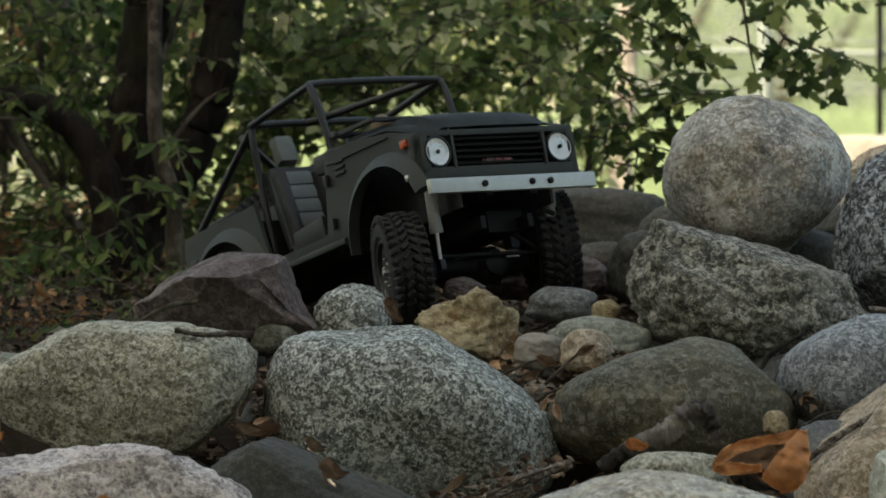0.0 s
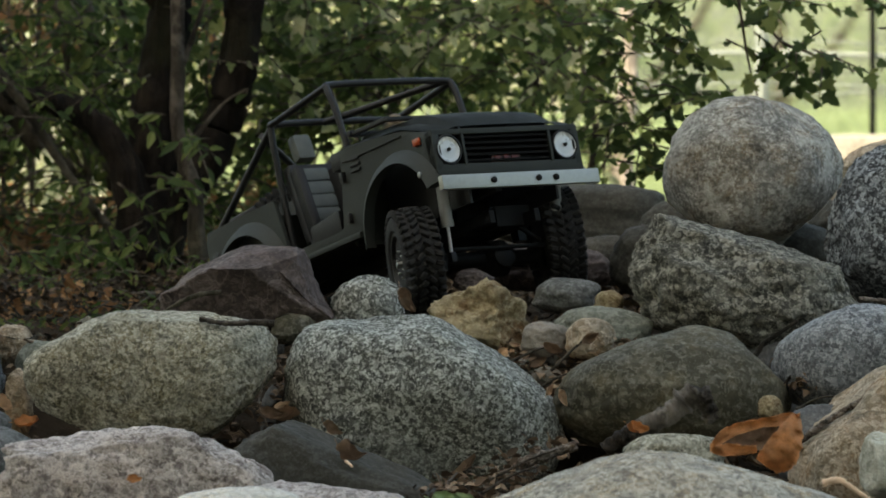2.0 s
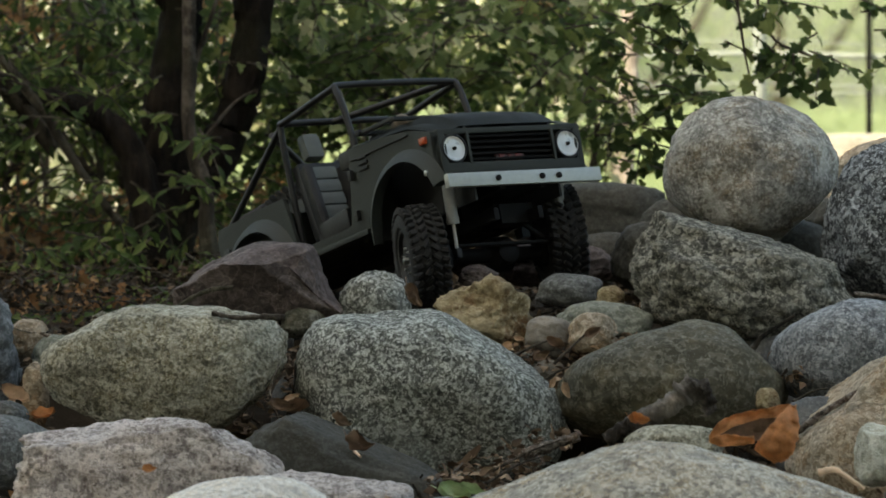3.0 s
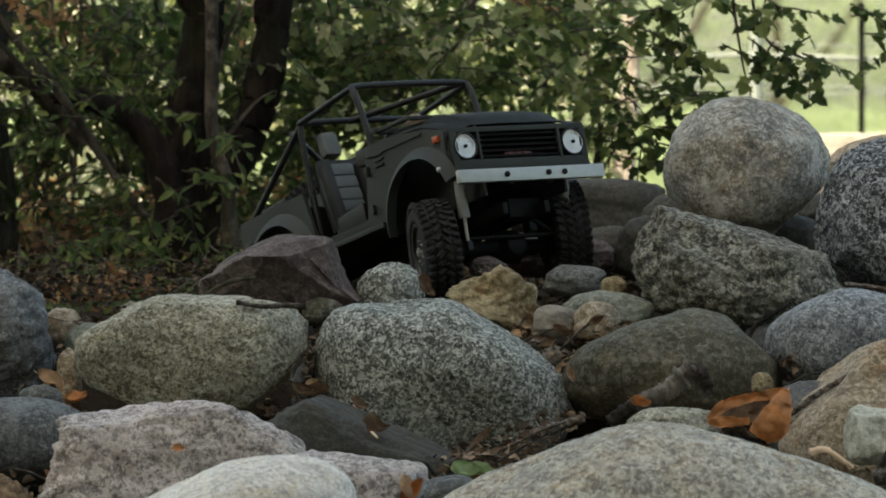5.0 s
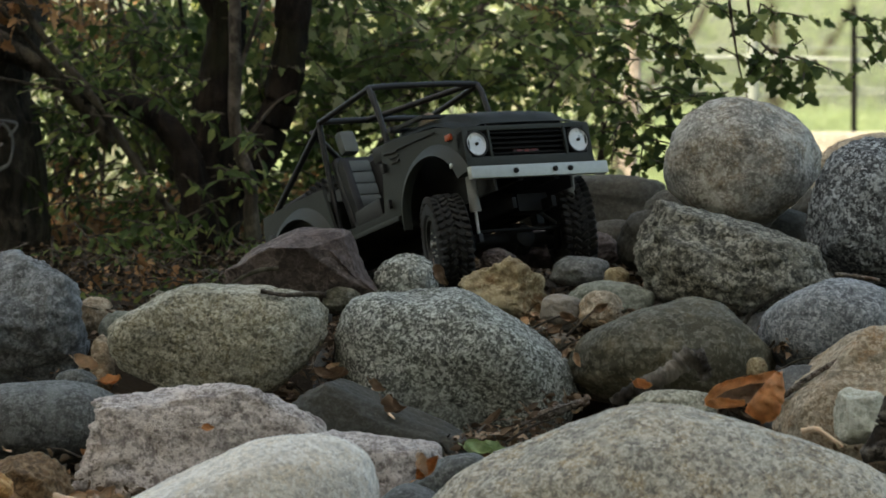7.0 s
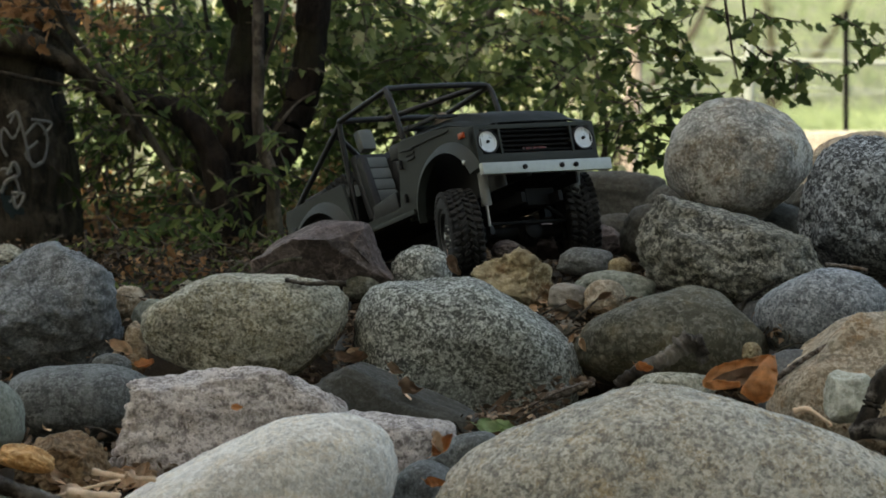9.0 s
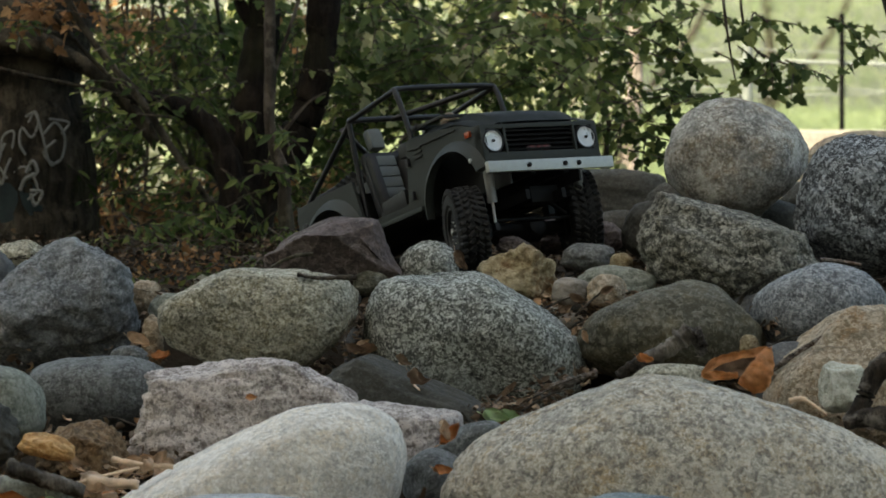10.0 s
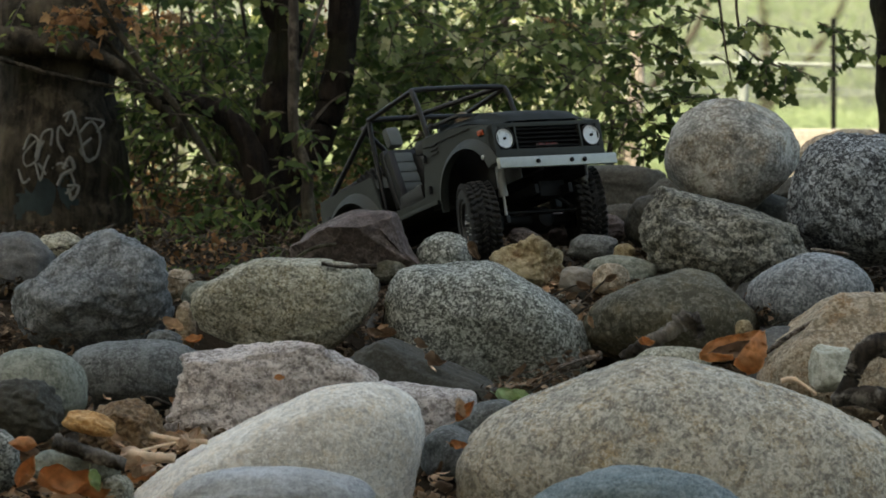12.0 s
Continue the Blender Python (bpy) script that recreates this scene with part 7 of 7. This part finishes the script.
loose_leaf("straw-coloured dry leaf lying among the stones", STRAW, (-0.460, -0.89, 0.200), 0.0642, (23, 2, 284), 54, 1.2)
loose_leaf("straw-coloured dry leaf lying among the stones", STRAW, (-0.378, -0.72, 0.261), 0.0436, (60, -5, 355), 55, 0.9)
loose_leaf("straw-coloured dry leaf lying among the stones", STRAW, (-0.360, -0.71, 0.265), 0.0401, (27, -12, 66), 56, 1.2)
loose_leaf("brown dry leaf lying among the stones", BROWNLEAF, (-0.566, -0.75, 0.249), 0.0435, (64, -19, 137), 57, 0.9)
loose_leaf("brown dry leaf lying among the stones", BROWNLEAF, (-0.514, -0.82, 0.219), 0.0431, (31, -26, 208), 58, 1.2)
loose_leaf("straw-coloured dry leaf lying among the stones", STRAW, (-0.408, -0.05, 0.387), 0.0283, (68, 27, 279), 59, 0.9)
loose_leaf("straw-coloured dry leaf lying among the stones", STRAW, (0.407, -0.36, 0.313), 0.0424, (35, 20, 350), 60, 1.2)
loose_leaf("brown dry leaf lying among the stones", BROWNLEAF, (0.187, 0.45, 0.485), 0.0297, (72, 13, 61), 61, 0.9)
loose_leaf("straw-coloured dry leaf lying among the stones", STRAW, (0.147, -0.03, 0.394), 0.0251, (39, 6, 132), 62, 1.2)
loose_leaf("russet dry leaf lying among the stones", RUSSET, (-0.554, -0.90, 0.267), 0.0348, (76, -1, 203), 63, 0.9)
loose_leaf("straw-coloured dry leaf lying among the stones", STRAW, (-0.360, -0.86, 0.268), 0.0383, (43, -8, 274), 64, 1.2)
loose_leaf("straw-coloured dry leaf lying among the stones", STRAW, (-0.502, -0.90, 0.197), 0.0499, (80, -15, 345), 65, 0.9)
loose_leaf("brown dry leaf lying among the stones", BROWNLEAF, (-0.475, -0.85, 0.209), 0.0430, (47, -22, 56), 66, 1.2)
loose_leaf("straw-coloured dry leaf lying among the stones", STRAW, (-0.437, -0.76, 0.245), 0.0507, (84, -29, 127), 67, 0.9)
loose_leaf("russet dry leaf lying among the stones", RUSSET, (-0.412, -0.81, 0.225), 0.0360, (51, 24, 198), 68, 1.2)
loose_leaf("russet dry leaf lying among the stones", RUSSET, (-0.595, -0.74, 0.251), 0.0435, (18, 17, 269), 69, 0.9)
loose_leaf("straw-coloured dry leaf lying among the stones", STRAW, (-0.565, -0.80, 0.229), 0.0361, (55, 10, 340), 70, 1.2)
loose_leaf("russet dry leaf lying among the stones", RUSSET, (-0.061, -0.71, 0.251), 0.0291, (22, 3, 51), 71, 0.9)
loose_leaf("brown dry leaf lying among the stones", BROWNLEAF, (-0.052, -0.81, 0.211), 0.0317, (59, -4, 122), 72, 1.2)
loose_leaf("straw-coloured dry leaf lying among the stones", STRAW, (-0.065, -0.84, 0.198), 0.0287, (26, -11, 193), 73, 0.9)
loose_leaf("russet dry leaf lying among the stones", RUSSET, (-0.039, -0.61, 0.276), 0.0354, (63, -18, 264), 74, 1.2)
loose_leaf("straw-coloured dry leaf lying among the stones", STRAW, (-0.017, -0.59, 0.279), 0.0295, (30, -25, 335), 75, 0.9)
loose_leaf("straw-coloured dry leaf lying among the stones", STRAW, (-0.456, -0.71, 0.265), 0.0401, (67, 28, 46), 76, 1.2)
loose_leaf("straw-coloured dry leaf lying among the stones", STRAW, (-0.353, -0.74, 0.251), 0.0435, (34, 21, 117), 77, 0.9)
loose_leaf("pale curled bark strip between boulders", STRAW, (0.142, -0.260, 0.401), 0.0172, (85, 70, 20), 80, 1.2, name="bark_scrap")
loose_leaf("pale curled bark strip between boulders", STRAW, (0.129, -0.250, 0.408), 0.0122, (80, -60, 35), 81, 1.2, name="bark_scrap")
loose_leaf("reddish curled bark scrap among small stones", BROWNLEAF, (0.120, -0.220, 0.432), 0.0187, (60, -25, 10), 82, 1.2, name="bark_scrap")
loose_leaf("grey-brown curled bark scrap among small stones", BROWNLEAF, (0.135, -0.200, 0.444), 0.0202, (65, 20, -15), 83, 1.2, name="bark_scrap")
loose_leaf("pale bark scrap among small stones", STRAW, (0.098, -0.160, 0.448), 0.0108, (60, 5, 0), 84, 1.2, name="bark_scrap")
loose_leaf("brown curled bark scrap on a boulder", BROWNLEAF, (0.170, -0.200, 0.455), 0.0187, (75, -28, 10), 85, 1.2, name="bark_scrap")
loose_leaf("crumpled brown leaf in the gap between granite boulders", BROWNLEAF, (-0.136, -0.34, 0.387), 0.0246, (55, 10, 15), 90, 1.3)
loose_leaf("crumpled brown leaf in the gap between granite boulders", BROWNLEAF, (-0.117, -0.33, 0.385), 0.0267, (60, -15, -20), 91, 1.3)
loose_leaf("pale crumpled leaf in the gap between granite boulders", STRAW, (-0.126, -0.30, 0.393), 0.0182, (65, -20, 30), 92, 1.3)
loose_leaf("dry leaf lying on the dark slate stone", BROWNLEAF, (-0.064, -0.50, 0.356), 0.0303, (50, 30, 45), 93, 1.3)
driftwood("grey weathered root draped over a granite boulder", [(-0.204, -0.26, 0.476), (-0.178, -0.26, 0.472), (-0.153, -0.26, 0.473), (-0.132, -0.26, 0.472)], 0.0022, 0.0033, 26, 0.35, BARK_GREY)
driftwood("grey weathered twig at the foot of the purple-brown rock", [(-0.247, -0.14, 0.475), (-0.230, -0.14, 0.487), (-0.209, -0.14, 0.496), (-0.186, -0.14, 0.499)], 0.0016, 0.0027, 27, 0.35, BARK_GREY, name="stick")
loose_leaf("brown leaf scrap on a dark cobble", RUSSET, (-0.030, -0.79, 0.262), 0.0236, (60, 10, 20), 96, 1.2)
loose_leaf("pale dry leaf lying among the stones", STRAW, (-0.430, -0.97, 0.243), 0.0300, (45, 20, 20), 100, 1.2)
loose_leaf("pale dry leaf lying among the stones", STRAW, (-0.414, -0.97, 0.248), 0.0245, (60, -20, -30), 101, 1.2)
loose_leaf("pale dry leaf lying among the stones", STRAW, (-0.419, -0.97, 0.234), 0.0313, (35, 10, 80), 102, 1.2)
loose_leaf("pale dry leaf lying among the stones", STRAW, (-0.458, -0.97, 0.237), 0.0272, (40, -10, 140), 103, 1.2)
loose_leaf("pale dry leaf lying among the stones", STRAW, (-0.403, -0.97, 0.237), 0.0259, (50, 15, 200), 104, 1.2)
leaf_cloud("leaf_litter", STRAW_LITTER, [((-0.440, -0.66, 0.249), (0.049, 0.049, 0.022)), ((-0.403, -0.68, 0.243), (0.049, 0.049, 0.022)), ((-0.375, -0.64, 0.252), (0.049, 0.049, 0.022)), ((-0.457, -0.72, 0.230), (0.049, 0.049, 0.022)), ((-0.417, -0.73, 0.222), (0.049, 0.049, 0.022)), ((-0.566, -0.75, 0.217), (0.049, 0.049, 0.022)), ((-0.522, -0.78, 0.203), (0.049, 0.049, 0.022)), ((-0.487, -0.77, 0.210), (0.049, 0.049, 0.022)), ((-0.586, -0.78, 0.203), (0.049, 0.049, 0.022)), ((-0.466, -0.78, 0.203), (0.049, 0.049, 0.022))], 330, 0.0197, 91, None, 0.0, "straw-coloured dry leaves heaped between cobbles", "leaves", "stuff", level=0.35)
leaf_cloud("leaf_litter", STRAW_LITTER, [((-0.054, -0.62, 0.255), (0.048, 0.048, 0.022)), ((-0.038, -0.46, 0.279), (0.047, 0.047, 0.021)), ((-0.061, -0.75, 0.217), (0.049, 0.049, 0.022)), ((-0.047, -0.80, 0.197), (0.050, 0.050, 0.022))], 60, 0.0179, 92, None, 0.0, "pale dry leaves in a narrow gap", "leaves", "stuff", level=0.35)
leaf_cloud("leaf_litter", STRAW_LITTER, [((0.248, -0.06, 0.365), (0.045, 0.045, 0.020)), ((0.210, -0.09, 0.354), (0.045, 0.045, 0.020)), ((0.187, -0.14, 0.344), (0.046, 0.046, 0.020))], 60, 0.0137, 93, None, 0.0, "pale dry leaves beside the driftwood", "leaves", "stuff", level=0.35)
leaf_cloud("leaf_litter", LITTER, [((0.088, -0.10, 0.444), (0.028, 0.020, 0.010)), ((0.106, -0.13, 0.428), (0.028, 0.020, 0.010)), ((0.125, -0.15, 0.409), (0.028, 0.020, 0.010)), ((0.143, -0.15, 0.421), (0.028, 0.020, 0.010)), ((0.159, -0.14, 0.436), (0.028, 0.020, 0.010)), ((0.202, -0.15, 0.445), (0.028, 0.020, 0.010)), ((0.134, -0.18, 0.387), (0.029, 0.020, 0.010)), ((0.214, -0.02, 0.471), (0.028, 0.020, 0.010))], 546, 0.0097, 94, None, 0.0, "brown torn leaves caught among the small cobbles", "leaves", "stuff", level=0.5, slim=0.8)
leaf_cloud("leaf_litter", LITTER, [((-0.130, -0.12, 0.423), (0.014, 0.020, 0.016)), ((-0.127, -0.15, 0.402), (0.014, 0.020, 0.016)), ((-0.113, -0.20, 0.382), (0.014, 0.020, 0.016)), ((-0.138, -0.25, 0.378), (0.014, 0.021, 0.016))], 143, 0.0097, 95, None, 0.0, "brown torn leaves in the gap between two granite boulders", "leaves", "stuff", level=0.5, slim=0.8)
leaf_cloud("leaf_litter", LITTER, [((0.365, -0.20, 0.432), (0.020, 0.020, 0.012)), ((0.376, -0.24, 0.414), (0.021, 0.021, 0.012))], 143, 0.0097, 96, None, 0.0, "brown torn leaves between the olive and blue boulders", "leaves", "stuff", level=0.5, slim=0.8)
leaf_cloud("leaf_litter", LITTER, [((0.106, -0.42, 0.350), (0.031, 0.021, 0.010)), ((0.082, -0.45, 0.336), (0.032, 0.021, 0.011)), ((0.057, -0.48, 0.325), (0.032, 0.021, 0.011)), ((0.131, -0.40, 0.361), (0.031, 0.021, 0.010)), ((0.039, -0.50, 0.320), (0.032, 0.021, 0.011))], 195, 0.0114, 97, None, 0.0, "brown torn leaves under the speckled boulder", "leaves", "stuff", level=0.5, slim=0.8)
leaf_cloud("leaf_litter", STRAW_LITTER, [((0.141, -0.18, 0.400), (0.020, 0.020, 0.012)), ((0.097, -0.12, 0.439), (0.020, 0.020, 0.012)), ((0.171, -0.16, 0.431), (0.020, 0.020, 0.012)), ((0.378, -0.28, 0.402), (0.021, 0.021, 0.012)), ((-0.123, -0.18, 0.393), (0.020, 0.020, 0.012))], 26, 0.0122, 98, None, 0.0, "pale leaf scraps among the small cobbles", "leaves", "stuff", level=0.5, slim=0.8)
driftwood("thin dry grey twig caught between stones", [(0.091, -0.16, 0.431), (0.119, -0.16, 0.444), (0.140, -0.16, 0.449)], 0.0016, 0.0009, 200, 0.3, BARK_GREY, name="stick")
driftwood("thin dry grey twig caught between stones", [(0.109, -0.18, 0.400), (0.138, -0.18, 0.417), (0.158, -0.18, 0.425)], 0.0016, 0.0008, 201, 0.3, BARK_GREY, name="stick")
driftwood("thin dry grey twig caught between stones", [(0.133, -0.17, 0.424), (0.156, -0.17, 0.446), (0.171, -0.17, 0.458)], 0.0016, 0.0009, 202, 0.3, BARK_GREY, name="stick")
driftwood("thin dry grey twig caught between stones", [(0.354, -0.24, 0.411), (0.373, -0.24, 0.436), (0.385, -0.24, 0.451)], 0.0016, 0.0008, 203, 0.3, BARK_GREY, name="stick")
driftwood("thin dry grey twig caught between stones", [(0.371, -0.36, 0.375), (0.403, -0.36, 0.395), (0.428, -0.36, 0.405)], 0.0016, 0.0008, 204, 0.3, BARK_GREY, name="stick")
driftwood("thin dry grey twig caught between stones", [(0.364, -0.30, 0.391), (0.386, -0.30, 0.402), (0.401, -0.30, 0.404)], 0.0016, 0.0008, 205, 0.3, BARK_GREY, name="stick")
driftwood("thin dry grey twig caught between stones", [(0.064, -0.50, 0.320), (0.094, -0.50, 0.338), (0.118, -0.50, 0.346)], 0.0016, 0.0008, 206, 0.3, BARK_GREY, name="stick")
driftwood("thin dry grey twig caught between stones", [(-0.132, -0.20, 0.369), (-0.124, -0.20, 0.402), (-0.123, -0.20, 0.425)], 0.0016, 0.0008, 207, 0.3, BARK_GREY, name="stick")
driftwood("thin dry grey twig caught between stones", [(0.070, -0.48, 0.331), (0.106, -0.48, 0.350), (0.135, -0.48, 0.361)], 0.0016, 0.0008, 208, 0.3, BARK_GREY, name="stick")
driftwood("thin dry grey twig caught between stones", [(-0.138, -0.24, 0.389), (-0.119, -0.24, 0.384), (-0.107, -0.24, 0.371)], 0.0016, 0.0008, 209, 0.3, BARK_GREY, name="stick")
paint_patch(-0.670, -0.562, 0.503, 0.608, plain("faded_teal_spray", (0.03, 0.05, 0.055), 0.9, 0.0, 0.5, 30, 0.4), 3)
graffiti([(-0.633, 0.629), (-0.650, 0.609), (-0.646, 0.593), (-0.629, 0.605), (-0.624, 0.637), (-0.609, 0.645), (-0.611, 0.622)], 0.0017)
graffiti([(-0.589, 0.657), (-0.581, 0.672), (-0.576, 0.657), (-0.585, 0.637), (-0.598, 0.650), (-0.601, 0.629), (-0.593, 0.613)], 0.0019)
graffiti([(-0.569, 0.642), (-0.553, 0.657), (-0.541, 0.637), (-0.545, 0.609), (-0.557, 0.602), (-0.569, 0.617), (-0.553, 0.633)], 0.0019)
graffiti([(-0.633, 0.597), (-0.626, 0.573), (-0.620, 0.593), (-0.613, 0.609)], 0.0019)
graffiti([(-0.593, 0.589), (-0.584, 0.605), (-0.578, 0.589), (-0.593, 0.581), (-0.601, 0.565)], 0.0028)
graffiti([(-0.587, 0.565), (-0.571, 0.563), (-0.580, 0.545), (-0.586, 0.561)], 0.0024)
graffiti([(-0.650, 0.617), (-0.641, 0.637), (-0.629, 0.629), (-0.633, 0.605), (-0.621, 0.629)], 0.0019)
graffiti([(-0.593, 0.665), (-0.581, 0.670), (-0.573, 0.650), (-0.561, 0.602), (-0.549, 0.605)], 0.0019)
graffiti([(-0.561, 0.662), (-0.536, 0.657), (-0.545, 0.642)], 0.0019)
graffiti([(-0.629, 0.597), (-0.618, 0.581)], 0.0019)
graffiti([(-0.609, 0.589), (-0.598, 0.597), (-0.586, 0.593)], 0.0019)
graffiti([(-0.658, 0.589), (-0.651, 0.569), (-0.641, 0.575)], 0.0019)
graffiti([(-0.584, 0.589), (-0.577, 0.565), (-0.590, 0.553)], 0.0019)
